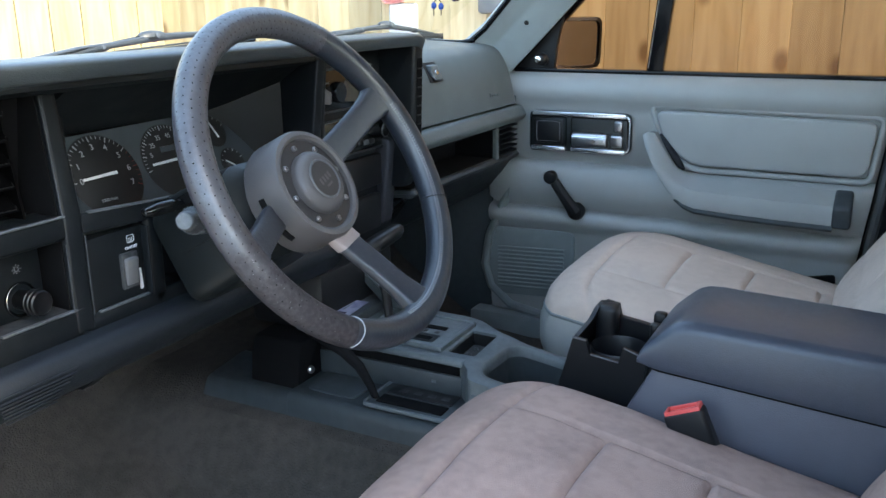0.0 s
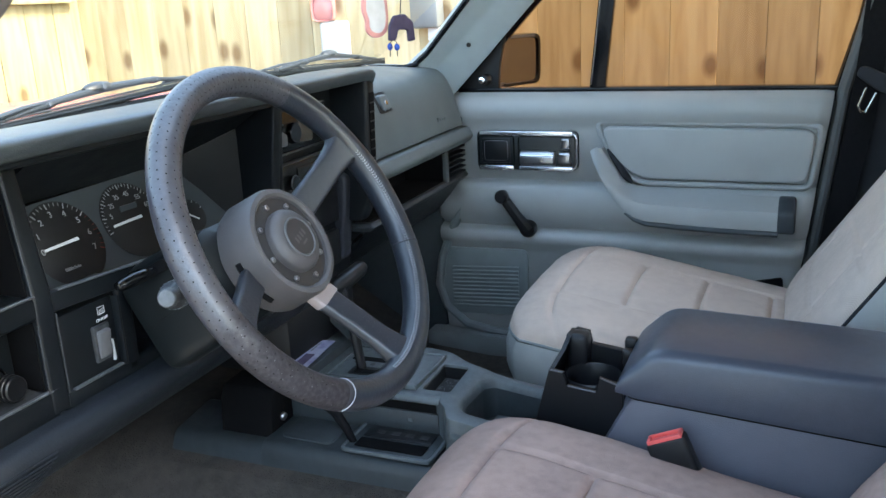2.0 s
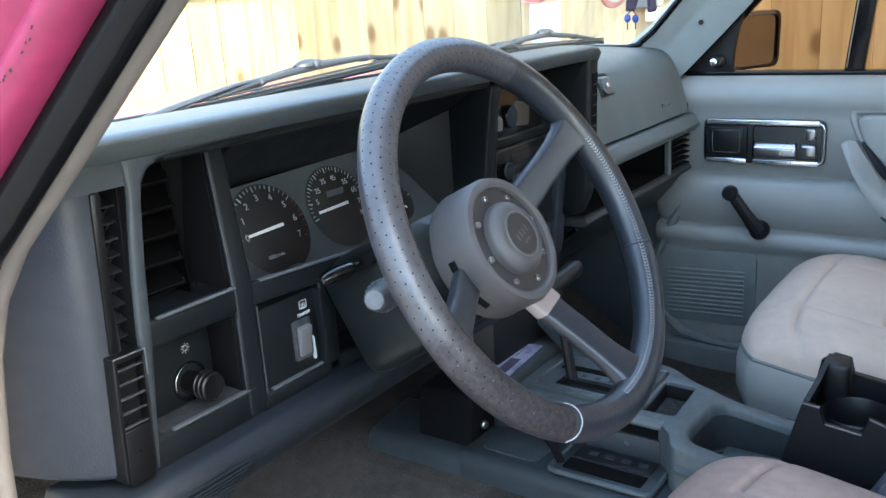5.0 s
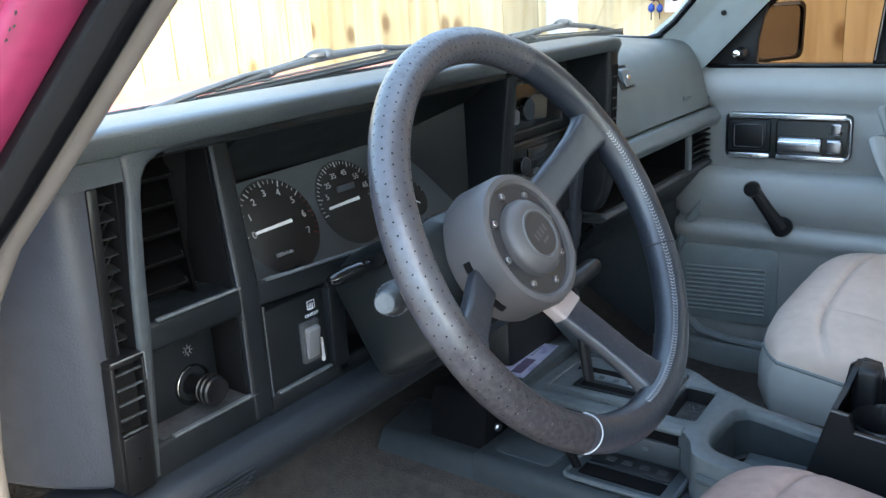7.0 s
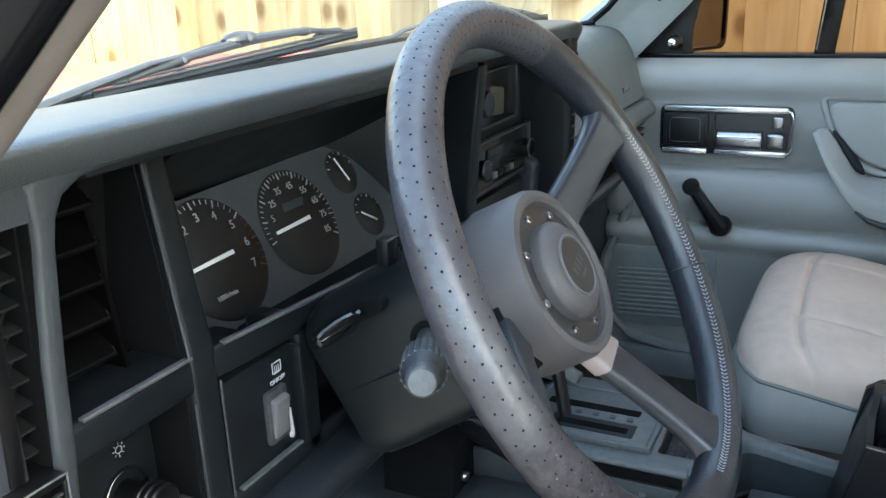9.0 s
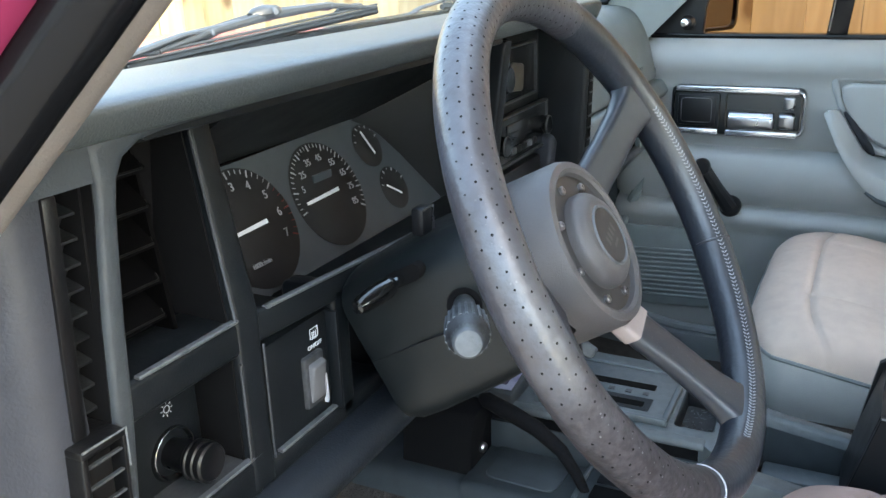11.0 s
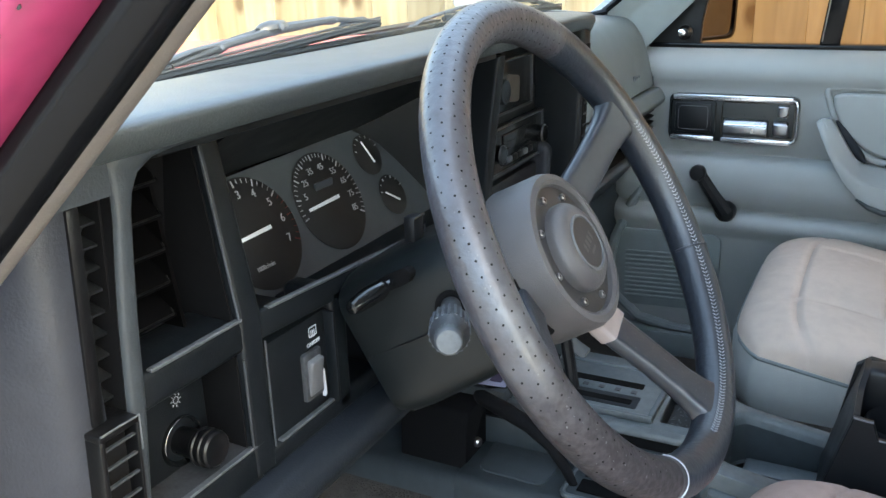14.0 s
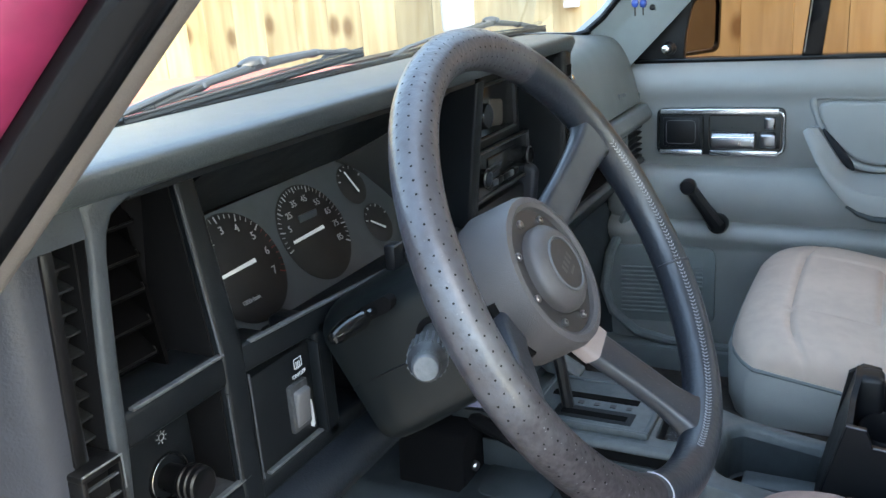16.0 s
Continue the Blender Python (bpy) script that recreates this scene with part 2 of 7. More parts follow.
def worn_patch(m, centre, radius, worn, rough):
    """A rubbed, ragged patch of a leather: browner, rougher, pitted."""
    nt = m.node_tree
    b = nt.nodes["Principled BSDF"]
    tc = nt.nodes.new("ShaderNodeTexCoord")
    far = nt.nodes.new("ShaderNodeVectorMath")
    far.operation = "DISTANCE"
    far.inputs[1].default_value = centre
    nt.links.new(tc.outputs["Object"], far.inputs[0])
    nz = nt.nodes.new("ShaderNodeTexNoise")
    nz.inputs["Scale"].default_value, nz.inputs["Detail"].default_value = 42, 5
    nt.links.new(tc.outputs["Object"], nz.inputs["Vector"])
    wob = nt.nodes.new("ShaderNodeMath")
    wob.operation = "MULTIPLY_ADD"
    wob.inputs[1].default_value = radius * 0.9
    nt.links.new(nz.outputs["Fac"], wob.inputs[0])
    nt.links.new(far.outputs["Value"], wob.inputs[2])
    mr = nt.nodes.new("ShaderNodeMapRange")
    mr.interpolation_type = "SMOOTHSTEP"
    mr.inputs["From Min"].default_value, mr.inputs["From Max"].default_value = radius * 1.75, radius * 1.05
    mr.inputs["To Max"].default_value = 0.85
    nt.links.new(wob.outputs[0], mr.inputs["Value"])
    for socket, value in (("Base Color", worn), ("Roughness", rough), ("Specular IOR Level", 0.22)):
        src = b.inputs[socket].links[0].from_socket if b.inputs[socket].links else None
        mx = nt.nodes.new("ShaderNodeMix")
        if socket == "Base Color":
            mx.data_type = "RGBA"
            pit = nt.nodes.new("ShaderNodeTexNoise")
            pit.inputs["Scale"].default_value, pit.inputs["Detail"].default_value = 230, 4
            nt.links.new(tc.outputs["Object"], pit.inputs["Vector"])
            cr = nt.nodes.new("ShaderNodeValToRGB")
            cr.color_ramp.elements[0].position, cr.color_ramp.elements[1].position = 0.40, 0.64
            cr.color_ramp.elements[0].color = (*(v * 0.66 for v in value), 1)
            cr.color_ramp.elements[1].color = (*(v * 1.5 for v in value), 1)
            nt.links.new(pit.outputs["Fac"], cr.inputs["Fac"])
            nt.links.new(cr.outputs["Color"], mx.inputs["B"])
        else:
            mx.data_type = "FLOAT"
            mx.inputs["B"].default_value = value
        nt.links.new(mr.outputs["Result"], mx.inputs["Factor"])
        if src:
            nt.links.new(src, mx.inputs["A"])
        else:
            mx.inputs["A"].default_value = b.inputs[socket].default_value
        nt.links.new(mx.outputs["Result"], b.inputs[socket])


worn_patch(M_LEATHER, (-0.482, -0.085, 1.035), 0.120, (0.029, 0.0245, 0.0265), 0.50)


def glass_mat(tint=(0.93, 0.96, 0.94), name="clear_glass"):
    m = bpy.data.materials.new(name)
    m.use_nodes = True
    nt = m.node_tree
    nt.nodes.remove(nt.nodes["Principled BSDF"])
    tr = nt.nodes.new("ShaderNodeBsdfTransparent")
    tr.inputs["Color"].default_value = (*tint, 1)
    gl = nt.nodes.new("ShaderNodeBsdfGlossy")
    gl.inputs["Roughness"].default_value = 0.02
    fr = nt.nodes.new("ShaderNodeFresnel")
    fr.inputs["IOR"].default_value = 1.3
    mx = nt.nodes.new("ShaderNodeMixShader")
    nt.links.new(fr.outputs["Fac"], mx.inputs["Fac"])
    nt.links.new(tr.outputs[0], mx.inputs[1])
    nt.links.new(gl.outputs[0], mx.inputs[2])
    nt.links.new(mx.outputs[0], nt.nodes["Material Output"].inputs["Surface"])
    return m


M_GLASS = glass_mat()
M_TINT = glass_mat((0.50, 0.330, 0.212), "tinted_glass")


def wood_mat(name, light, dark, knot, knots=4.2, size=0.17):
    m = bpy.data.materials.new(name)
    m.use_nodes = True
    nt = m.node_tree
    b = nt.nodes["Principled BSDF"]
    b.inputs["Roughness"].default_value = 0.75
    b.inputs["Specular IOR Level"].default_value = 0.2
    tc = nt.nodes.new("ShaderNodeTexCoord")
    oi = nt.nodes.new("ShaderNodeObjectInfo")
    off = nt.nodes.new("ShaderNodeVectorMath")
    off.operation = "MULTIPLY_ADD"
    off.inputs[1].default_value = (1, 1, 1)
    sc = nt.nodes.new("ShaderNodeVectorMath")
    sc.operation = "SCALE"
    sc.inputs["Scale"].default_value = 37.0
    comb = nt.nodes.new("ShaderNodeCombineXYZ")
    for k in range(3):
        nt.links.new(oi.outputs["Random"], comb.inputs[k])
    nt.links.new(comb.outputs[0], sc.inputs[0])
    nt.links.new(tc.outputs["Object"], off.inputs[0])
    nt.links.new(sc.outputs[0], off.inputs[2])
    mp = nt.nodes.new("ShaderNodeMapping")
    mp.inputs["Scale"].default_value = (0.7, 0.7, 0.07)
    nt.links.new(off.outputs[0], mp.inputs["Vector"])
    n1 = nt.nodes.new("ShaderNodeTexNoise")
    n1.inputs["Scale"].default_value, n1.inputs["Detail"].default_value = 45, 4
    n1.inputs["Distortion"].default_value = 0.4
    nt.links.new(mp.outputs[0], n1.inputs["Vector"])
    mix = nt.nodes.new("ShaderNodeMix")
    mix.data_type = "RGBA"
    mix.inputs["A"].default_value, mix.inputs["B"].default_value = (*light, 1), (*dark, 1)
    r1 = nt.nodes.new("ShaderNodeMapRange")
    r1.inputs["From Min"].default_value, r1.inputs["From Max"].default_value = 0.38, 0.72
    nt.links.new(n1.outputs["Fac"], r1.inputs["Value"])
    nt.links.new(r1.outputs["Result"], mix.inputs["Factor"])
    # knots: sparse round cells stretched a little along the grain
    sep = nt.nodes.new("ShaderNodeSeparateXYZ")
    nt.links.new(off.outputs[0], sep.inputs[0])
    flat = nt.nodes.new("ShaderNodeCombineXYZ")
    squash = nt.nodes.new("ShaderNodeMath")
    squash.operation = "MULTIPLY"
    squash.inputs[1].default_value = 0.6
    nt.links.new(sep.outputs["Z"], squash.inputs[0])
    nt.links.new(sep.outputs["X"], flat.inputs[0])
    nt.links.new(squash.outputs[0], flat.inputs[1])
    vo = nt.nodes.new("ShaderNodeTexVoronoi")
    vo.voronoi_dimensions = "2D"
    vo.inputs["Scale"].default_value = knots
    nt.links.new(flat.outputs[0], vo.inputs["Vector"])
    r2 = nt.nodes.new("ShaderNodeMapRange")
    r2.inputs["From Min"].default_value, r2.inputs["From Max"].default_value = size, size * 0.4
    r2.inputs["To Max"].default_value = 0.75
    nt.links.new(vo.outputs["Distance"], r2.inputs["Value"])
    mix2 = nt.nodes.new("ShaderNodeMix")
    mix2.data_type = "RGBA"
    mix2.inputs["B"].default_value = (*knot, 1)
    nt.links.new(mix.outputs["Result"], mix2.inputs["A"])
    nt.links.new(r2.outputs["Result"], mix2.inputs["Factor"])
    hsv = nt.nodes.new("ShaderNodeHueSaturation")
    mr = nt.nodes.new("ShaderNodeMapRange")
    mr.inputs["To Min"].default_value, mr.inputs["To Max"].default_value = 0.72, 1.12
    nt.links.new(oi.outputs["Random"], mr.inputs["Value"])
    nt.links.new(mr.outputs["Result"], hsv.inputs["Value"])
    nt.links.new(mix2.outputs["Result"], hsv.inputs["Color"])
    nt.links.new(hsv.outputs["Color"], b.inputs["Base Color"])
    bp = nt.nodes.new("ShaderNodeBump")
    bp.inputs["Strength"].default_value, bp.inputs["Distance"].default_value = 0.3, 0.003
    nt.links.new(n1.outputs["Fac"], bp.inputs["Height"])
    nt.links.new(bp.outputs["Normal"], b.inputs["Normal"])
    return m


M_WOOD = wood_mat("fence_cedar", (0.61, 0.50, 0.31), (0.45, 0.34, 0.185), (0.16, 0.080, 0.034), 5.2, 0.15)
M_WOOD2 = wood_mat("fence_pine", (0.465, 0.395, 0.235), (0.345, 0.275, 0.142), (0.13, 0.07, 0.026), 4.6, 0.13)


# ---------------------------------------------------------------- mesh helpers
def part(name, bm, material, parent=None, label="", smooth=True, angle=35):
    me = bpy.data.meshes.new(name)
    bmesh.ops.recalc_face_normals(bm, faces=bm.faces)
    bm.to_mesh(me)
    bm.free()
    if smooth:
        me.shade_smooth()
        me.set_sharp_from_angle(angle=radians(angle))
    me.materials.append(material)
    ob = new(name, me)
    if parent is not None:
        ob.parent = parent
    if label:
        ob["label"] = label
    return ob


def thing(name, label, category, group="", kind=""):
    return tagged(new(name), label, category, group, kind)


def group(name, parent, label=""):
    ob = new(name)
    ob.parent = parent
    if label:
        ob["label"] = label
    return ob


def box(bm, x0, x1, y0, y1, z0, z1, bev=0.0, seg=2):
    r = bmesh.ops.create_cube(bm, size=1.0, matrix=Matrix.Translation(((x0 + x1) / 2, (y0 + y1) / 2, (z0 + z1) / 2)) @ Matrix.Diagonal((x1 - x0, y1 - y0, z1 - z0, 1)))
    if bev:
        es = list({e for v in r["verts"] for e in v.link_edges})
        bmesh.ops.bevel(bm, geom=es, offset=bev, segments=seg, affect="EDGES", profile=0.5)


def inset_poly(prof, d):
    """Move a closed outline inwards by d."""
    n = len(prof)
    area = sum(prof[i][0] * prof[(i + 1) % n][1] - prof[(i + 1) % n][0] * prof[i][1] for i in range(n))
    sg = 1 if area > 0 else -1
    out = []
    for i in range(n):
        p0, p1, p2 = Vector(prof[i - 1]), Vector(prof[i]), Vector(prof[(i + 1) % n])
        e1, e2 = (p1 - p0), (p2 - p1)
        e1 = e1.normalized() if e1.length > 1e-9 else e2.normalized()
        e2 = e2.normalized() if e2.length > 1e-9 else e1
        m = Vector((-e1.y - e2.y, e1.x + e2.x)) * sg
        k = max(0.35, (1 + e1.dot(e2)) / 2)
        m = m.normalized() * (d / math.sqrt(k)) if m.length > 1e-6 else Vector((0, 0))
        out.append(tuple(p1 + m))
    return out


def prism(bm, prof, x0, x1, bev=0.0, seg=3, axis="x"):
    """Extrude a closed profile, (y, z) along x, (x, z) along y or (x, y) along z, with softly rounded ends."""
    def at(p, w):
        return {"x": (w, p[0], p[1]), "y": (p[0], w, p[1]), "z": (p[0], p[1], w)}[axis]
    if x1 < x0:
        x0, x1 = x1, x0
    st = [(0.0, x0), (0.0, x1)]
    if bev:
        q = [radians(90 * j / seg) for j in range(seg + 1)]
        st = [(bev * (1 - math.sin(a)), x0 + bev * (1 - math.cos(a))) for a in q]
        st += [(bev * (1 - math.sin(a)), x1 - bev * (1 - math.cos(a))) for a in reversed(q)]
    rings = [[bm.verts.new(at(p, w)) for p in (inset_poly(prof, d) if d > 1e-7 else prof)] for d, w in st]
    n = len(prof)
    for r0, r1 in zip(rings, rings[1:]):
        for i in range(n):
            bm.faces.new((r0[i], r1[i], r1[(i + 1) % n], r0[(i + 1) % n]))
    bm.faces.new(rings[0])
    bm.faces.new(list(reversed(rings[-1])))


def tube(bm, pts, rad, n=10, closed=False, flat=1.0):
    """A round tube through points; rad may be a number or a list."""
    pts = [Vector(p) for p in pts]
    rads = rad if isinstance(rad, (list, tuple)) else [rad] * len(pts)
    rings = []
    up0 = None
    for i, p in enumerate(pts):
        if closed:
            d = pts[(i + 1) % len(pts)] - pts[i - 1]
        else:
            d = pts[min(i + 1, len(pts) - 1)] - pts[max(i - 1, 0)]
        d.normalize()
        if up0 is None:
            up0 = Vector((0, 0, 1)) if abs(d.z) < 0.9 else Vector((0, 1, 0))
        s = d.cross(up0).normalized()
        u = s.cross(d).normalized()
        up0 = u
        rings.append([bm.verts.new(p + (s * math.cos(2 * math.pi * k / n) + u * math.sin(2 * math.pi * k / n) * flat) * rads[i]) for k in range(n)])
    m = len(rings)
    for i in range(m if closed else m - 1):
        a, b = rings[i], rings[(i + 1) % m]
        for k in range(n):
            bm.faces.new((a[k], a[(k + 1) % n], b[(k + 1) % n], b[k]))
    if not closed:
        bm.faces.new(list(reversed(rings[0])))
        bm.faces.new(rings[-1])


def revolve(bm, prof, m=None, n=40):
    """Revolve (radius, height) pairs about the local z axis, placed by m."""
    m = m or Matrix()
    rings = []
    for r, h in prof:
        if r < 1e-6:
            rings.append([bm.verts.new(m @ Vector((0, 0, h)))])
        else:
            rings.append([bm.verts.new(m @ Vector((r * math.cos(2 * math.pi * k / n), r * math.sin(2 * math.pi * k / n), h))) for k in range(n)])
    for a, b in zip(rings, rings[1:]):
        for k in range(n):
            if len(a) == 1 and len(b) == 1:
                continue
            if len(a) == 1:
                bm.faces.new((a[0], b[k], b[(k + 1) % n]))
            elif len(b) == 1:
                bm.faces.new((a[k], a[(k + 1) % n], b[0]))
            else:
                bm.faces.new((a[k], a[(k + 1) % n], b[(k + 1) % n], b[k]))


def frame_m(origin, xa, za):
    """A pose with its local x along xa and local z along za."""
    za = Vector(za).normalized()
    xa = Vector(xa)
    xa = (xa - za * xa.dot(za)).normalized()
    ya = za.cross(xa)
    return Matrix.Translation(origin) @ Matrix((xa, ya, za)).transposed().to_4x4()


def round_poly(pts, r, k=5):
    """A closed polygon with rounded corners; r is a number or one per corner."""
    out = []
    n = len(pts)
    for i in range(n):
        p0, p1, p2 = Vector(pts[i - 1]), Vector(pts[i]), Vector(pts[(i + 1) % n])
        rr = r[i] if isinstance(r, (list, tuple)) else r
        a, b = (p0 - p1).normalized(), (p2 - p1).normalized()
        rr = min(rr, (p0 - p1).length * 0.49, (p2 - p1).length * 0.49)
        if rr < 1e-5:
            out.append(tuple(p1))
            continue
        s, e = p1 + a * rr, p1 + b * rr
        for j in range(k + 1):
            t = j / k
            out.append(tuple((1 - t) ** 2 * s + 2 * t * (1 - t) * p1 + t * t * e))
    return out


def text(name, body, size, m, material, parent, depth=0.0003):
    cu = bpy.data.curves.new(name, "FONT")
    cu.body, cu.size, cu.align_x, cu.align_y, cu.extrude = body, size, "CENTER", "CENTER", depth
    cu.materials.append(material)
    ob = new(name, cu)
    ob.parent = parent
    ob.matrix_local = m
    return ob


# ---------------------------------------------------------------- ground, fences
bm = bmesh.new()
bmesh.ops.create_grid(bm, x_segments=2, y_segments=2, size=60)
tagged(part("ground", bm, M_GROUND), "pale rough concrete ground around the parked car", "ground", kind="structure")

FENCE_X, FENCE_Y = 1.60, 2.155


def fence(name, label):
    return tagged(new(name), label, "fence", kind="structure")


bm_b = bmesh.new()
box(bm_b, -0.0662, 0.0662, 0.0, 0.018, -0.95, 0.95, 0.0012, 1)
board_me = bpy.data.meshes.new("fence_board")
bm_b.to_mesh(board_me)
bm_b.free()
fr = fence("fence_right", "upright cedar board fence beside the car")
ff = fence("fence_front", "upright pale pine board fence ahead of the car")
board_r, board_f = board_me, board_me.copy()
board_r.materials.append(M_WOOD)
board_f.materials.append(M_WOOD2)
rnd = random.Random(4)
y = FENCE_Y - 0.025
while y > -6.5:
    ob = new("fence_board", board_r)
    ob.parent = fr
    ob.matrix_local = pose(FENCE_X + rnd.uniform(0, 0.003), y, 0.95, rnd.uniform(-0.12, 0.12), 0, -90) @ Matrix.Diagonal((1.017, 1, 1, 1))
    y -= 0.1355
x = FENCE_X - 0.06
while x > -3.0:
    ob = new("fence_board", board_f)
    ob.parent = ff
    ob.matrix_local = pose(x, FENCE_Y + rnd.uniform(0, 0.003), 0.95, 0, rnd.uniform(-0.12, 0.12), 0)
    x -= 0.1355
bm = bmesh.new()
box(bm, FENCE_X + 0.019, FENCE_X + 0.06, -6.6, FENCE_Y + 0.05, 0.3, 0.39, 0.003)
box(bm, FENCE_X + 0.019, FENCE_X + 0.06, -6.6, FENCE_Y + 0.05, 1.55, 1.64, 0.003)
part("rail", bm, M_WOOD, fr)
bm = bmesh.new()
box(bm, -3.1, FENCE_X - 0.045, FENCE_Y - 0.042, FENCE_Y - 0.001, 1.43, 1.52, 0.003)
part("rail", bm, M_WOOD2, ff)
# Dark sheets added behind the boards stand in for shade in the gaps.
M_SHADE = mat("gap_shade_backing", (0.05, 0.04, 0.03), 0.9)
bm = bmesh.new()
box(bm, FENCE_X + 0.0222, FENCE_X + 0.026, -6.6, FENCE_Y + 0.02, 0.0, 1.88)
part("backing_sheet", bm, M_SHADE, fr, "dark sheet added as the shade in the board gaps")
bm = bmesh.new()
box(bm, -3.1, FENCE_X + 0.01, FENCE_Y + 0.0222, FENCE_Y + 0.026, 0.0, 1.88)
part("backing_sheet", bm, M_SHADE, ff, "dark sheet added as the shade in the board gaps")

# Unseen walls added for the light: one bounces it, two block the sky.
bm = bmesh.new()
box(bm, -7.2, -7.0, -9, 9, 0, 2.7)
tagged(part("wall_house", bm, mat("pale_added_wall", (0.72, 0.72, 0.70), 0.8, var=0.1, scale=3)), "unseen pale wall added on the left to bounce light", "wall", kind="structure")
M_SKY_BLOCK = mat("sky_block_grey", (0.19, 0.19, 0.195), 0.8, var=0.15, scale=3)
bm = bmesh.new()
box(bm, 3.4, 3.6, -9, 4.4, 0, 3.2)
tagged(part("wall_neighbour", bm, M_SKY_BLOCK), "unseen grey wall added to block sky from the right", "wall", kind="structure")
bm = bmesh.new()
box(bm, -4.5, 3.4, 4.2, 4.4, 0, 2.2)
tagged(part("wall_yard", bm, M_SKY_BLOCK), "unseen grey wall added to block sky from ahead", "wall", kind="structure")

# ---------------------------------------------------------------- car shell
def shell(name, bm, material, label):
    return tagged(part(name, bm, material), label, "car body", kind="structure")


# floor with tunnel and toe board, carpeted
bm = bmesh.new()
sec = [(-0.74, 0.62), (-0.70, 0.585), (-0.34, 0.58), (-0.27, 0.62), (-0.215, 0.74), (-0.17, 0.76), (0.16, 0.76), (0.215, 0.74), (0.27, 0.62), (0.34, 0.58), (0.66, 0.585), (0.70, 0.62)]
ys = [(-1.25, 0.0), (-0.6, 0.0), (0.15, 0.0), (0.32, 0.02), (0.50, 0.14), (0.62, 0.27), (0.66, 0.42)]
rows_v = []
for yy, dz in ys:
    rows_v.append([bm.verts.new((xx, yy, max(zz, 0.58 + dz) if zz < 0.9 else zz)) for xx, zz in sec])
for a, b in zip(rows_v, rows_v[1:]):
    for k in range(len(sec) - 1):
        bm.faces.new((a[k], a[k + 1], b[k + 1], b[k]))
bmesh.ops.subdivide_edges(bm, edges=bm.edges, cuts=2, use_grid_fill=True)
shell("floor", bm, M_CARPET, "worn grey-brown carpet over the floor and tunnel")
# firewall, rear closing wall and roof
bm = bmesh.new()
box(bm, -0.76, 0.74, 0.68, 0.72, 0.5, 1.22)
shell("firewall", bm, M_BLACK, "dark bulkhead behind the dashboard")
bm = bmesh.new()
box(bm, -0.74, 0.72, -1.80, -0.35, 1.66, 1.70, 0.01)
box(bm, -0.74, 0.72, -0.35, -0.12, 1.655, 1.70, 0.01)
shell("ceiling", bm, M_HEAD, "pale grey headliner roof")
bm = bmesh.new()
box(bm, -0.75, 0.73, -1.84, -0.11, 1.704, 1.73, 0.012, 3)
shell("roof", bm, M_PAINT, "magenta-red painted car roof")
# Unseen rear and left rear walls, added to keep light out of the cabin.
bm = bmesh.new()
box(bm, -0.74, 0.72, -1.84, -1.80, 0.5, 1.42, 0.005)
shell("wall_rear", bm, M_BTRIM, "unseen dark wall closing the rear against light")
bm = bmesh.new()
box(bm, -0.80, -0.70, -1.84, -0.80, 0.5, 1.18, 0.01)
box(bm, -0.78, -0.70, -1.84, -1.45, 1.18, 1.66, 0.01)
shell("wall_left_rear", bm, M_BTRIM, "unseen dark rear side behind the driver, added to block light")
bm = bmesh.new()
box(bm, -0.70, 0.68, -1.80, 1.64, 0.0, 0.54, 0.02)
shell("underbody", bm, M_BLACK, "dark closed underside of the car")
for xs_ in ((-0.76, -0.72), (0.70, 0.74)):
    bm = bmesh.new()
    box(bm, xs_[0], xs_[1], 0.46, 1.70, 0.40, 1.13, 0.012)
    shell("fender", bm, M_PAINT, "magenta-red painted front fender")
# hood outside the windscreen
bm = bmesh.new()
rows_v = []
for yy, zz in [(0.53, 1.18), (0.545, 1.212), (0.58, 1.224), (0.8, 1.222), (1.2, 1.20), (1.55, 1.16), (1.66, 1.12), (1.70, 0.9), (1.70, 0.5)]:
    rows_v.append([bm.verts.new((xx, yy, zz - 0.05 * abs(xx / 0.74) ** 4)) for xx in np.linspace(-0.74, 0.72, 15)])
for a, b in zip(rows_v, rows_v[1:]):
    for k in range(14):
        bm.faces.new((a[k], a[k + 1], b[k + 1], b[k]))
hood = tagged(part("hood", bm, M_HOOD), "magenta-red painted car hood beyond the windscreen", "car hood", kind="structure")

# ---------------------------------------------------------------- camera-side door frame
PD = Vector((0.234, -0.651, 0.722))
PQ = Vector((-0.725, 0.127, 1.25))
PIL = [Vector((-0.750, 0.236, 0.80)), Vector((-0.749, 0.232, 0.95)), Vector((-0.747, 0.224, 1.05)), Vector((-0.744, 0.209, 1.13)), Vector((-0.741, 0.188, 1.177)), Vector((-0.735, 0.157, 1.218))]
PIL += [PQ + PD * s for s in (0.0, 0.1, 0.2, 0.3, 0.4, 0.5)]
PIL += [Vector((-0.60, -0.30, 1.665)), Vector((-0.59, -0.5, 1.68))]


def pil_path(dx, dy, dz=0.0):
    return [p + Vector((dx, dy, dz)) for p in PIL]


pillar = thing("windscreen_pillar", "magenta-red painted door pillar with black rubber seal and taupe trim", "car pillar", kind="structure")
bm = bmesh.new()
tube(bm, pil_path(0.0, 0.0), 0.0094, 12)
part("trim_strip", bm, M_TRIM, pillar, "taupe edge trim")
bm = bmesh.new()
tube(bm, pil_path(-0.0135, 0.001), 0.0078, 12)
tube(bm, pil_path(-0.0285, -0.0065), 0.0140, 16)
part("door_seal", bm, M_RUBBER, pillar, "black rubber door seal")
bm = bmesh.new()
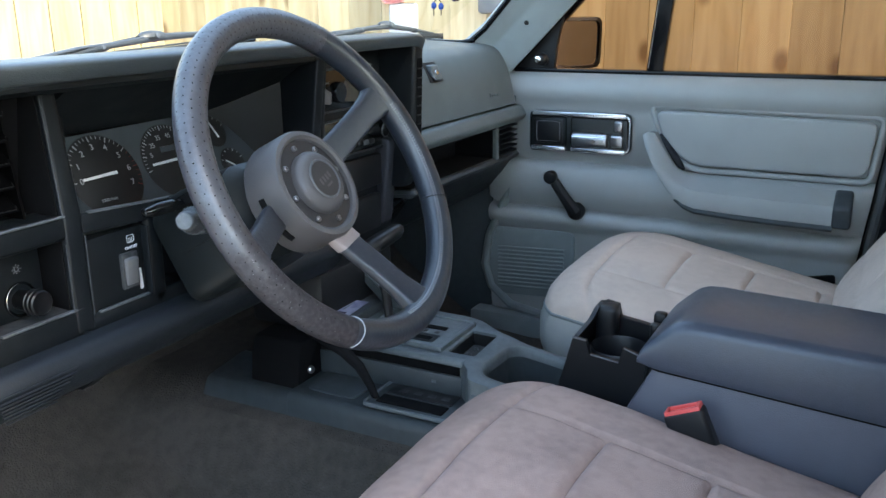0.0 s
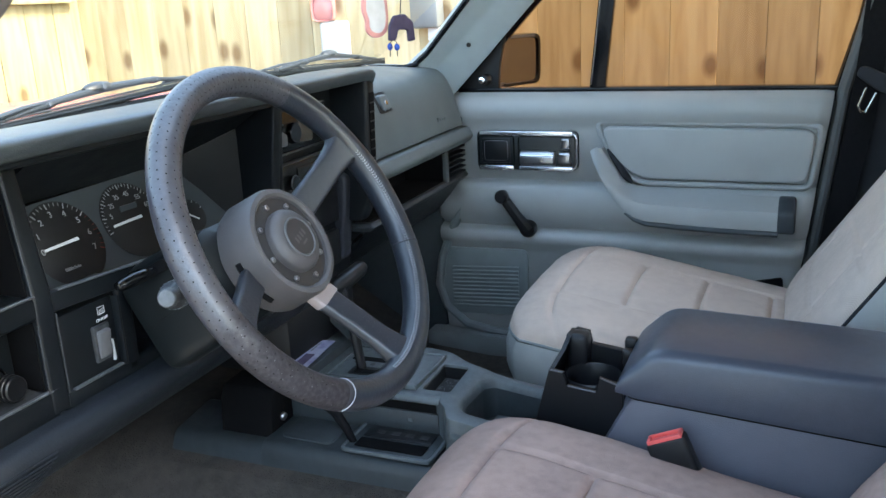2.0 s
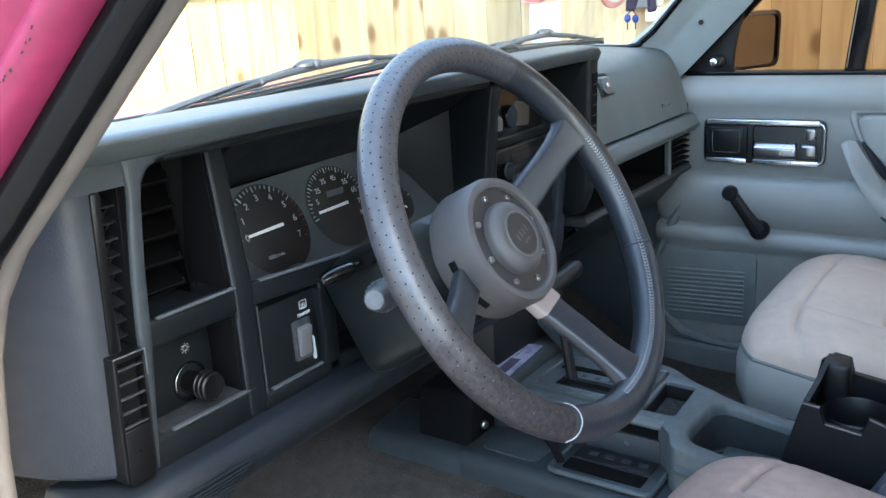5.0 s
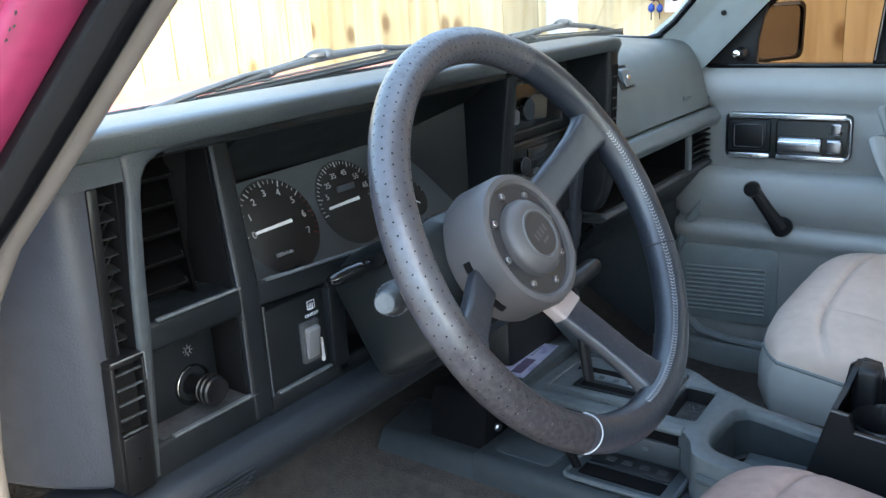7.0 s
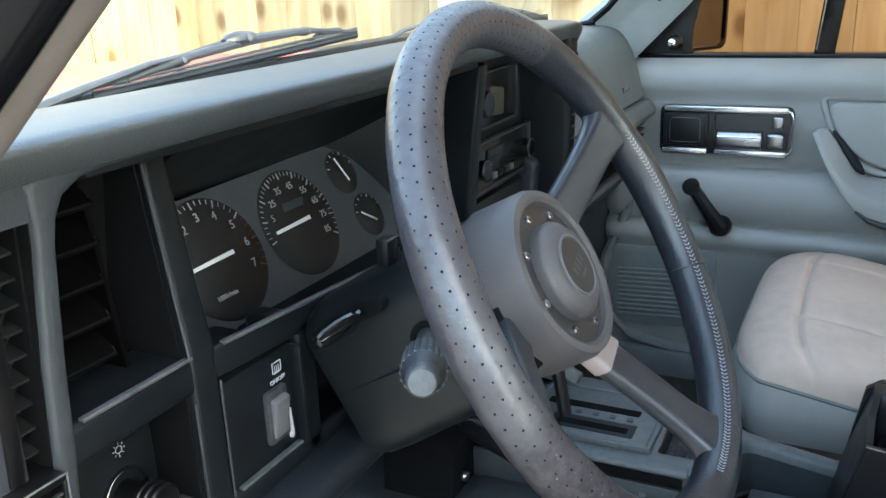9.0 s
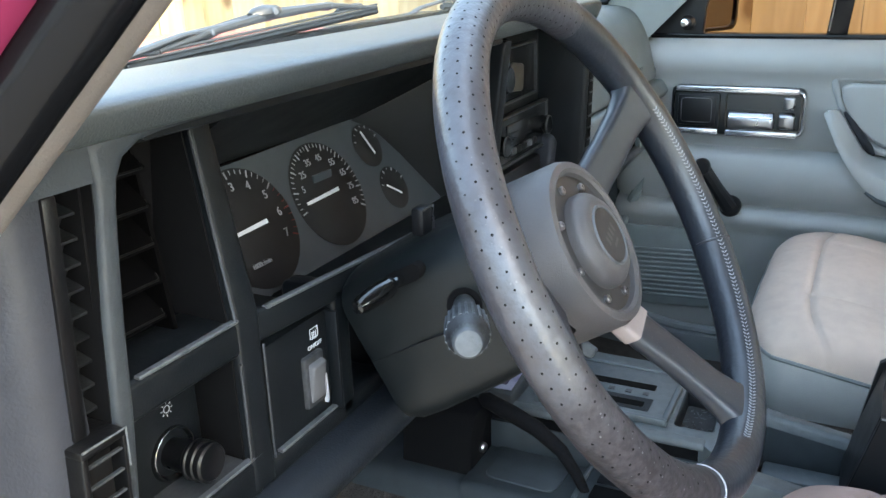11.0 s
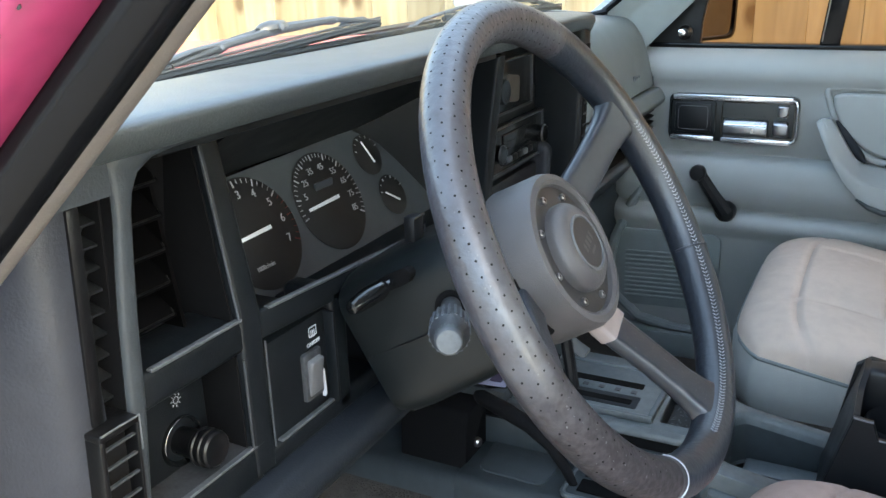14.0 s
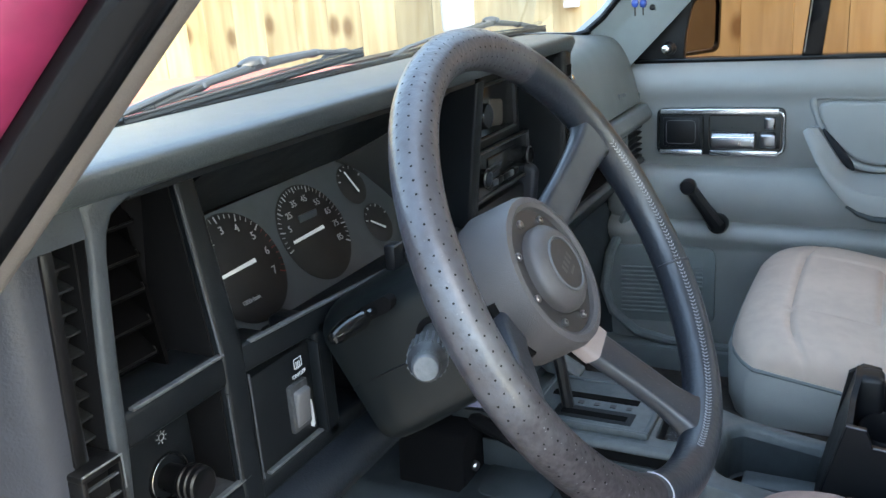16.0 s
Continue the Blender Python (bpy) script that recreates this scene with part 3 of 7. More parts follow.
edges = [pil_path(-0.036, 0.004), pil_path(-0.046, -0.004), pil_path(-0.060, -0.003), pil_path(-0.074, 0.001), pil_path(-0.077, 0.006), pil_path(-0.078, 0.013), pil_path(-0.095, 0.022), pil_path(-0.110, 0.035), pil_path(-0.118, 0.10)]
for P0, P1 in zip(edges, edges[1:]):
    for i in range(len(P0) - 1):
        bm.faces.new([bm.verts.new(v) for v in (P0[i], P0[i + 1], P1[i + 1], P1[i])])
bmesh.ops.remove_doubles(bm, verts=bm.verts, dist=1e-5)
part("painted_jamb", bm, M_PAINT, pillar, "magenta-red paint", angle=60)

rnd = random.Random(5)
bm = bmesh.new()
for k in range(70):
    i = rnd.randrange(6, 11)
    p = PIL[i].lerp(PIL[i + 1], rnd.random()) + Vector((-0.0755 + rnd.gauss(0, 0.0012), 0.0010 + rnd.gauss(0, 0.0006), 0))
    m = frame_m(p, PD, (-0.3, -1, 0))
    vs = [bm.verts.new(m @ Vector((rnd.uniform(0.0005, 0.0017) * math.cos(q * 1.05), rnd.uniform(0.0003, 0.0010) * math.sin(q * 1.05), 0.0012 + 0.0006 * (q % 2)))) for q in range(6)]
    bm.faces.new(vs)
tagged(part("paint_chips", bm, M_BLACK, pillar, "dark chips in the paint edge", smooth=False), kind="stuff")

# windscreen glass
bm = bmesh.new()
g = [bm.verts.new(v) for v in ((-0.66, 0.40, 1.245), (0.64, 0.40, 1.245), (0.60, -0.10, 1.63), (-0.62, -0.10, 1.63))]
bm.faces.new(g)
ws = tagged(part("window_1", bm, M_GLASS, smooth=False), "clear raked windscreen glass", "windscreen", kind="structure")
ws.visible_shadow = False

# rear door pillar beside the driver's seat
bp_l = thing("rear_door_pillar", "magenta-red door pillar with a pale trim edge", "car pillar", kind="structure")
bm = bmesh.new()
tube(bm, [(-0.722, -0.555, 0.62), (-0.722, -0.565, 1.0), (-0.72, -0.578, 1.25), (-0.70, -0.59, 1.6)], 0.0085, 10)
part("trim_strip", bm, M_TRIM, bp_l, "pale taupe edge trim")
bm = bmesh.new()
tube(bm, [(-0.735, -0.585, 0.62), (-0.735, -0.592, 1.0), (-0.733, -0.605, 1.25), (-0.71, -0.615, 1.6)], 0.016, 10)
part("door_seal", bm, M_RUBBER, bp_l)
bm = bmesh.new()
prism(bm, round_poly([(-0.745, -0.60), (-0.80, -0.63), (-0.80, -0.80), (-0.70, -0.80), (-0.70, -0.61)], 0.015), 0.5, 1.66, axis="z")
part("painted_jamb", bm, M_PAINT, bp_l)

# ---------------------------------------------------------------- dashboard
dash = thing("dashboard", "grey vinyl dashboard with charcoal instrument surround", "dashboard")
# long padded top with a thin overhanging lip, rounded down at the right-hand end of the hood
bm = bmesh.new()
prof = [(0.168, 1.2563), (0.1600, 1.2566), (0.1580, 1.2582), (0.1545, 1.2655), (0.1523, 1.2705), (0.1524, 1.2732), (0.1555, 1.2756), (0.1625, 1.2769), (0.173, 1.2775), (0.185, 1.2778), (0.21, 1.2776), (0.27, 1.2715), (0.34, 1.2615), (0.405, 1.251), (0.405, 1.20), (0.30, 1.20), (0.28, 1.2545)]
rows_v = []
for x, sy, sz in ((-0.718, 0.06, -0.035), (-0.710, 0.03, -0.016), (-0.698, 0.014, -0.006), (-0.680, 0.004, -0.001), (-0.66, 0, 0), (-0.3, 0, 0), (0.140, 0, 0), (0.157, 0.001, -0.002), (0.169, 0.004, -0.007), (0.176, 0.010, -0.014), (0.179, 0.016, -0.024)):
    rows_v.append([bm.verts.new((x, min(yy + sy, 0.405), zz + sz)) for yy, zz in prof])
for a, c in zip(rows_v, rows_v[1:]):
    for k in range(len(prof)):
        bm.faces.new((a[k], a[(k + 1) % len(prof)], c[(k + 1) % len(prof)], c[k]))
bm.faces.new(rows_v[0])
bm.faces.new(list(reversed(rows_v[-1])))
part("top_pad", bm, M_TOP, dash, "grey padded top", angle=60)
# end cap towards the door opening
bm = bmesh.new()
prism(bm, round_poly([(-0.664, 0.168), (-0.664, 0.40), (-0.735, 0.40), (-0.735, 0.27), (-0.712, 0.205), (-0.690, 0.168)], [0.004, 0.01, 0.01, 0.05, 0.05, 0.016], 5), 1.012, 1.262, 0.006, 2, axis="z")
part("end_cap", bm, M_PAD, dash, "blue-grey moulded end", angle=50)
# upright rib running up into the curved corner of the brow, in one moulding
inner = [(-0.6515, 1.008), (-0.6450, 1.065), (-0.6390, 1.115), (-0.6352, 1.165), (-0.6320, 1.195), (-0.6285, 1.224), (-0.6255, 1.236), (-0.6190, 1.2455), (-0.607, 1.2515), (-0.590, 1.2535), (-0.545, 1.2545), (-0.50, 1.2550)]
outer = [(-0.6610, 1.008), (-0.6560, 1.065), (-0.6520, 1.115), (-0.6480, 1.165), (-0.6445, 1.195), (-0.6405, 1.224), (-0.6395, 1.2375), (-0.6415, 1.2535), (-0.6300, 1.264), (-0.600, 1.266), (-0.545, 1.266), (-0.50, 1.266)]
bm = bmesh.new()
rows_v = []
for f, yy in ((0.0, 0.215), (0.0, 0.1665), (0.10, 0.1642), (0.24, 0.1634), (0.76, 0.1634), (0.90, 0.1642), (1.0, 0.1665), (1.0, 0.238)):
    rows_v.append([bm.verts.new((ox + (ix - ox) * f, yy, oz + (iz - oz) * f)) for (ox, oz), (ix, iz) in zip(outer, inner)])
for a, c in zip(rows_v, rows_v[1:]):
    for k in range(len(inner) - 1):
        bm.faces.new((a[k], a[k + 1], c[k + 1], c[k]))
box(bm, -0.690, -0.6413, 0.1638, 0.215, 1.2378, 1.266)
part("rib", bm, M_RIB, dash, "worn blue-grey upright rib under the brow", angle=40)


def fall(ob):
    for v in ob.data.vertices:
        v.co.z -= 0.06 * (v.co.x + 0.53)
    return ob


F = 0.168
SURROUND = [
    (-0.642, -0.545, 1.103, 1.127),
    (-0.652, -0.540, 1.000, 1.030),
    (-0.545, -0.150, 1.105, 1.126),
    (-0.535, -0.380, 1.000, 1.019),
    (-0.446, -0.425, 1.003, 1.110),
]
for bar in SURROUND:
    bm = bmesh.new()
    box(bm, bar[0], bar[1], F, 0.215 if bar[1] < -0.2 else F + 0.007, bar[2], bar[3], 0.0045 if bar[1] < -0.2 else 0.002, 3)
    ob = part("surround_bar", bm, M_SURR if bar[1] < -0.2 else M_BEZEL, dash, "charcoal plastic surround")
    if bar[1] > -0.2:
        fall(ob)
# upright between pockets and cluster, leaning back under the brow
bm = bmesh.new()
lo = [(-0.551, 0.167), (-0.528, 0.167), (-0.522, 0.235), (-0.548, 0.235)]
hi = [(-0.531, 0.205), (-0.512, 0.205), (-0.506, 0.26), (-0.528, 0.26)]
rings = [[bm.verts.new((x, y, z)) for x, y in round_poly(p, 0.004, 3)] for p, z in ((lo, 1.006), (lo, 1.128), (hi, 1.256))]
for r0, r1 in zip(rings, rings[1:]):
    for k in range(len(r0)):
        bm.faces.new((r0[k], r0[(k + 1) % len(r0)], r1[(k + 1) % len(r0)], r1[k]))
bm.faces.new(rings[0])
bm.faces.new(list(reversed(rings[-1])))
part("surround_bar", bm, M_SURR, dash, "charcoal plastic surround")
# near-black lining on the upright, in place of the pocket's shade
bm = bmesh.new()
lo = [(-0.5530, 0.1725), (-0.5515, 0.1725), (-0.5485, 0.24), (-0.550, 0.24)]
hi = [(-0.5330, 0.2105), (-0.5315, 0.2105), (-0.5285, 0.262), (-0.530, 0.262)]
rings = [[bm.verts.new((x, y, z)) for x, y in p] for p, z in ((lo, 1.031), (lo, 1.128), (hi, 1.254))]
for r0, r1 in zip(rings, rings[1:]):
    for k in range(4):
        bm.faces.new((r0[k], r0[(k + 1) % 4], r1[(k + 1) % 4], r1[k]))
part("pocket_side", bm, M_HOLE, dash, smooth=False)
bm = bmesh.new()
box(bm, -0.43, -0.10, 0.200, 0.25, 1.0, 1.088, 0.006)
part("lower_surround", bm, M_BEZEL, dash)
# pale lips at the foot of the pockets: wear, with the edge highlight painted in
for x0, x1, z in ((-0.520, -0.200, 1.1262), (-0.630, -0.548, 1.1275), (-0.632, -0.540, 1.0305), (-0.520, -0.448, 1.0195)):
    bm = bmesh.new()
    box(bm, x0, x1, F - 0.0010, F + 0.004, z - 0.0014, z + 0.0009, 0.0006, 1)
    ob = part("worn_lip", bm, M_LIP, dash)
    if x1 > -0.3:
        fall(ob)
# thin paler tubes draw the lit edges of the frames, along with wear
for pts in ([(-0.5515, 0.1668, 1.128), (-0.5318, 0.2048, 1.2535)], [(-0.5515, 0.1672, 1.031), (-0.5512, 0.1672, 1.099)], [(-0.5285, 0.1668, 1.020), (-0.5282, 0.1668, 1.104)]):
    bm = bmesh.new()
    tube(bm, pts, 0.0009, 6)
    part("worn_edge", bm, M_SURREDGE, dash)
# dark lining that puts the lower pocket's shade into its colour
bm = bmesh.new()
box(bm, -0.5412, -0.5388, F + 0.010, 0.232, 1.030, 1.100)
part("pocket_side", bm, M_BLACK, dash)
# near-black backs that stand in for the shade deep in the pockets
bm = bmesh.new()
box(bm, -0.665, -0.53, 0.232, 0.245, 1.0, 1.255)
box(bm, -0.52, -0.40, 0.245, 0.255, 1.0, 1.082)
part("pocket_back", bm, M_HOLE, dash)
# side air outlet: deep slats over a small grille
def lean_out(ob):
    """Follow the outward lean of the dashboard's end towards its foot."""
    for v in ob.data.vertices:
        v.co.x -= 0.0128 * (1.24 - v.co.z) / 0.23
    return ob


vent = group("side_vent", dash, "black slatted window demister outlet")
for k in range(9):
    bm = bmesh.new()
    z = 1.1195 + k * 0.0128
    prism(bm, [(0.1760, z), (0.1760, z + 0.0014), (0.205, z + 0.0100), (0.205, z + 0.0082)], -0.6605, -0.6430)
    lean_out(part("slat", bm, M_VANE, vent, smooth=False))
for k in range(8):
    bm = bmesh.new()
    z = 1.1195 + k * 0.0128
    tube(bm, [(-0.6595, 0.1775, z + 0.0012), (-0.6440, 0.186, z + 0.0118)], 0.0013, 6)
    lean_out(part("vane", bm, M_VANE, vent))
bm = bmesh.new()
box(bm, -0.6695, -0.6610, F - 0.0020, F + 0.012, 1.114, 1.2370, 0.0015)
lean_out(part("frame", bm, M_GRILLEBAR, vent))
# black sheets over the rib's flank paint the outlet's inside as shaded
bm = bmesh.new()
box(bm, -0.6440, -0.6425, F + 0.004, 0.24, 1.112, 1.238)
box(bm, -0.664, -0.6430, 0.208, 0.214, 1.112, 1.238)
lean_out(part("lining", bm, M_HOLE, vent))
bm = bmesh.new()
for (x0, z0), (x1, z1) in zip(outer[1:7], outer[2:7]):
    bm.faces.new([bm.verts.new(p) for p in ((x0 - 0.0006, 0.1672, z0), (x1 - 0.0006, 0.1672, z1), (x1 - 0.0006, 0.214, z1), (x0 - 0.0006, 0.214, z0))])
    bm.faces.new([bm.verts.new(p) for p in ((x0 + 0.0012, 0.1672, z0), (x1 + 0.0012, 0.1672, z1), (x1 - 0.0006, 0.1672, z1), (x0 - 0.0006, 0.1672, z0))])
part("lining", bm, M_HOLE, vent, smooth=False)
grille = group("outlet_grille", dash, "black plastic outlet grille with thin bars")
for k in range(5):
    bm = bmesh.new()
    z = 1.0555 + k * 0.0117
    prism(bm, [(F - 0.0105, z), (F - 0.0105, z + 0.0013), (F - 0.0080, z + 0.0011), (F - 0.0080, z - 0.0002)], -0.6715, -0.6480)
    lean_out(part("slat", bm, M_SURREDGE, grille, smooth=False))
for x0, x1, z0, z1, lift in ((-0.6745, -0.6460, 1.1085, 1.1135, 0.0), (-0.6745, -0.6705, 1.012, 1.110, 0.0), (-0.6490, -0.6460, 1.012, 1.110, 0.0006), (-0.6715, -0.6485, 1.008, 1.0545, 0.0004)):
    bm = bmesh.new()
    box(bm, x0, x1, F - 0.0112 - lift, F + 0.02, z0, z1, 0.0014)
    lean_out(part("frame_bar", bm, M_GRILLEBAR, grille))
bm = bmesh.new()
box(bm, -0.6725, -0.6470, F - 0.0015, F + 0.003, 1.012, 1.110)
lean_out(part("grille_backing", bm, M_HOLE, grille))
bm = bmesh.new()
tube(bm, [(-0.6738, F - 0.0112, 1.1134), (-0.6465, F - 0.0118, 1.1136), (-0.6462, F - 0.0118, 1.092)], 0.0007, 6)
lean_out(part("worn_edge", bm, M_LIP, grille))
# air outlet in the upper pocket
vent2 = group("air_vent", dash, "recessed black louvred air outlet")
for k in range(5):
    bm = bmesh.new()
    z = 1.134 + k * 0.0225
    prism(bm, round_poly([(0.2010, z), (0.2010, z + 0.0030), (0.2240, z + 0.0205), (0.2240, z + 0.0175)], 0.0008, 2), -0.632, -0.572)
    slat = part("slat", bm, M_LOUVRE, vent2, smooth=False)
    bm = bmesh.new()
    tube(bm, [(-0.631, 0.2008, z + 0.0028), (-0.5745, 0.2008, z + 0.0028), (-0.5735, 0.2040, z + 0.0062)], 0.0007, 6)
    part("worn_edge", bm, M_GRILLEBAR, slat)
bm = bmesh.new()
prism(bm, [(0.196, 1.127), (0.232, 1.127), (0.232, 1.248), (0.212, 1.248)], -0.5725, -0.5695)
part("divider", bm, M_LOUVRE, vent2)
bm = bmesh.new()
box(bm, -0.634, -0.551, 0.172, 0.232, 1.1235, 1.1262)
part("pocket_floor", bm, M_DUSTY, vent2, "dusty pocket floor")
# headlamp switch in the lower pocket
lamp_sw = group("headlamp_switch", dash, "black pull knob lighting switch")
bm = bmesh.new()
box(bm, -0.640, -0.560, 0.198, 0.205, 1.028, 1.102, 0.002)
part("plate", bm, M_BEZEL, lamp_sw)
bm = bmesh.new()
box(bm, -0.640, -0.545, 0.172, 0.203, 1.0270, 1.0305)
part("pocket_floor", bm, M_DUSTY, lamp_sw, "dusty pocket floor")
KM = frame_m((-0.587, 0.199, 1.0495), (1, 0, 0), (0, -1, 0.03))
bm = bmesh.new()
revolve(bm, [(0.0, 0.0004), (0.0135, 0.0004), (0.0150, 0.0010), (0.0165, 0.0032), (0.0172, 0.0034), (0.0178, 0.0020), (0.0180, 0.0)], KM)
part("collar", bm, M_GLOSS, lamp_sw)
bm = bmesh.new()
tube(bm, [KM @ Vector((0.0168 * math.cos(radians(q)), 0.0168 * math.sin(radians(q)), 0.0034)) for q in range(95, 262, 8)], 0.0006, 6)
part("bright_ring", bm, M_TIP, lamp_sw)
bm = bmesh.new()
revolve(bm, [(0.0100, 0.0), (0.0100, 0.016), (0.0112, 0.0185), (0.0128, 0.0195), (0.0130, 0.0215), (0.0121, 0.0222), (0.0121, 0.0238), (0.0130, 0.0245), (0.0130, 0.0270), (0.0120, 0.0278), (0.0120, 0.0290), (0.0126, 0.0297), (0.0122, 0.0318), (0.0108, 0.0330), (0.0095, 0.0326), (0.0, 0.0318)], KM)
part("knob", bm, M_GRILLEBAR, lamp_sw)
IM = frame_m((-0.588, 0.1965, 1.081), (1, 0, 0), (0, -1, 0))
bm = bmesh.new()
revolve(bm, [(0.0021, 0), (0.0021, 0.0003), (0.0026, 0.0003), (0.0026, 0)], IM, 12)
for k in range(8):
    a = k * math.pi / 4
    p = [IM @ Vector((r * math.cos(a), r * math.sin(a), 0.0002)) for r in (0.0034, 0.0048)]
    tube(bm, p, 0.0003, 5)
part("lamp_symbol", bm, M_PRINT, lamp_sw)
# rear demister switch panel
dem = group("demister_switch", dash, "worn grey rocker switch on a charcoal panel")
bm = bmesh.new()
box(bm, -0.524, -0.444, 0.172, 0.245, 1.017, 1.097, 0.003)
part("plate", bm, M_BEZEL, dem)
bm = bmesh.new()
box(bm, -0.4850, -0.4625, 0.1680, 0.175, 1.0320, 1.0715, 0.002)
part("switch_frame", bm, M_SWFRAME, dem)
bm = bmesh.new()
prism(bm, round_poly([(0.1670, 1.0360), (0.1655, 1.050), (0.1630, 1.0650), (0.174, 1.0675), (0.174, 1.0350)], 0.002), -0.4818, -0.4655, 0.0018)
part("rocker", bm, M_SWITCH, dem, "worn pale grey rocker")
bm = bmesh.new()
box(bm, -0.4520, -0.4490, 0.1625, 0.174, 1.018, 1.096, 0.001)
part("panel_flange", bm, M_BEZEL, dem)
# pale strip with the edge's bright glint put into its colour
bm = bmesh.new()
prism(bm, [(-0.4607, 1.0265), (-0.4583, 1.0280), (-0.4595, 1.0500), (-0.4607, 1.0505)], 0.1690, 0.1725, axis="y")
part("bright_edge", bm, mat("glint_metal", (0.60, 0.61, 0.62), 0.42, 0.25, var=0.1, bump=0.1), dem, "pale strip standing in for a glint", smooth=False)
PM = frame_m((-0.468, 0.1712, 1.0755), (1, 0, 0), (0, -1, 0))
text("lettering", "ON/OFF", 0.0046, PM, M_SWPRINT, dem)
bm = bmesh.new()
for a, b in (((-0.0045, 0.0), (0.0045, 0.0)), ((0.0045, 0.0), (0.0045, 0.0075)), ((0.0045, 0.0075), (-0.0045, 0.0075)), ((-0.0045, 0.0075), (-0.0045, 0.0)), ((-0.002, -0.001), (-0.002, 0.005)), ((0.0, -0.001), (0.0, 0.005)), ((0.002, -0.001), (0.002, 0.005))):
    tube(bm, [(-0.468 + a[0], 0.1712, 1.0815 + a[1]), (-0.468 + b[0], 0.1712, 1.0815 + b[1])], 0.00035, 6)
part("demister_symbol", bm, M_SWPRINT, dem)

# instrument cluster, sunk under the brow
clu = group("instrument_cluster", dash, "sunken charcoal instrument cluster with round dials")
CO, CN = Vector((-0.412, 0.2655, 1.140)), Vector((0, -0.894, 0.447)).normalized()
CU = Vector((0, 0.447, 0.894)).normalized()


def cl(x, v, d=0.0):
    return Vector((x, CO.y, CO.z)) + CU * v + CN * d


bm = bmesh.new()
poly = [(-0.475, -0.085), (-0.110, -0.085), (-0.183, 0.030), (-0.222, 0.052), (-0.475, 0.047)]
a = [bm.verts.new(cl(x, v)) for x, v in poly]
b = [bm.verts.new(cl(x, v, -0.02)) for x, v in poly]
bm.faces.new(a)
bm.faces.new(list(reversed(b)))
for i in range(5):
    bm.faces.new((a[i], b[i], b[(i + 1) % 5], a[(i + 1) % 5]))
part("fascia", bm, M_CLUSTER, clu, smooth=False)
# sill and side walls of the cluster recess
bm = bmesh.new()
prism(bm, [(F + 0.006, 1.1245), (0.237, 1.0905), (0.250, 1.06), (F + 0.006, 1.106)], -0.530, -0.12)
fall(part("recess_sill", bm, M_CLUSTER, clu, smooth=False))
bm = bmesh.new()
prism(bm, [(-0.516, 0.222), (-0.470, 0.25), (-0.460, 0.30), (-0.530, 0.30), (-0.530, 0.232)], 1.08, 1.254, axis="z")
part("recess_side", bm, M_BEZEL, clu, smooth=False)
# near-black back sheet carries the recess's deep shade in its colour
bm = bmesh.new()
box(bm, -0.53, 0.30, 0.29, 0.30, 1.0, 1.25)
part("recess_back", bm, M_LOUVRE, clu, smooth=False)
# lining of the hood: a stepped lip behind the brow, then a slope down to the fascia
bm = bmesh.new()
prism(bm, [(0.172, 1.2560), (0.172, 1.2490), (0.178, 1.2470), (0.200, 1.2420), (0.200, 1.2560)], -0.598, -0.114, 0.001, 1)
part("hood_lip", bm, M_BEZEL, clu, "dark grey inner lip of the hood", smooth=False)
bm = bmesh.new()
prism(bm, [(0.196, 1.2440), (0.290, 1.1850), (0.2915, 1.1900), (0.200, 1.2550)], -0.505, -0.114)
part("hood_lining", bm, M_BEZEL, clu, "charcoal hood lining", smooth=False)
bm = bmesh.new()
prism(bm, [(-0.215, 0.2895), (-0.185, 0.2780), (-0.113, 0.2360), (-0.110, 0.2420), (-0.180, 0.2895)], 1.05, 1.250, axis="z")
part("recess_side", bm, M_BEZEL, clu)


def dial(name, x, v, r, start, end, majors, minors, red_from=None):
    d = part(name, bmesh.new(), M_DIAL, clu)
    m = frame_m(cl(x, v, 0.0008), (1, 0, 0), CN)
    bm = bmesh.new()
    revolve(bm, [(0, 0.0006), (r, 0.0006), (r + 0.001, 0.0)], m, 40)
    part("dial_face", bm, M_DIAL, d)
    bm, bmr = bmesh.new(), bmesh.new()
    for k in range(minors + 1):
        a = radians(start + (end - start) * k / minors)
        big = k % max(1, minors // majors) == 0
        r0, r1 = r * (0.86 if big else 0.91), r * 0.985
        p = [m @ Vector((q * math.cos(a), q * math.sin(a), 0.001)) for q in (r0, r1)]
        tube(bmr if red_from is not None and k / minors >= red_from else bm, p, 0.0007 if big else 0.0004, 5)
    tagged(part("dial_scale", bm, M_PRINT, d), kind="stuff")
    if len(bmr.verts):
        tagged(part("dial_scale", bmr, M_REDMARK, d), kind="stuff")
    else:
        bmr.free()
    return d, m


tach, tm = dial("rev_counter", -0.411, -0.005, 0.0495, 183, -24, 7, 28, 0.75)
for k in range(8):
    a = radians(183 - 29.6 * k)
    text("numeral", str(k), 0.0102, tm @ Matrix.Translation((0.0355 * math.cos(a), 0.0355 * math.sin(a), 0.0012)), M_PRINT, tach)


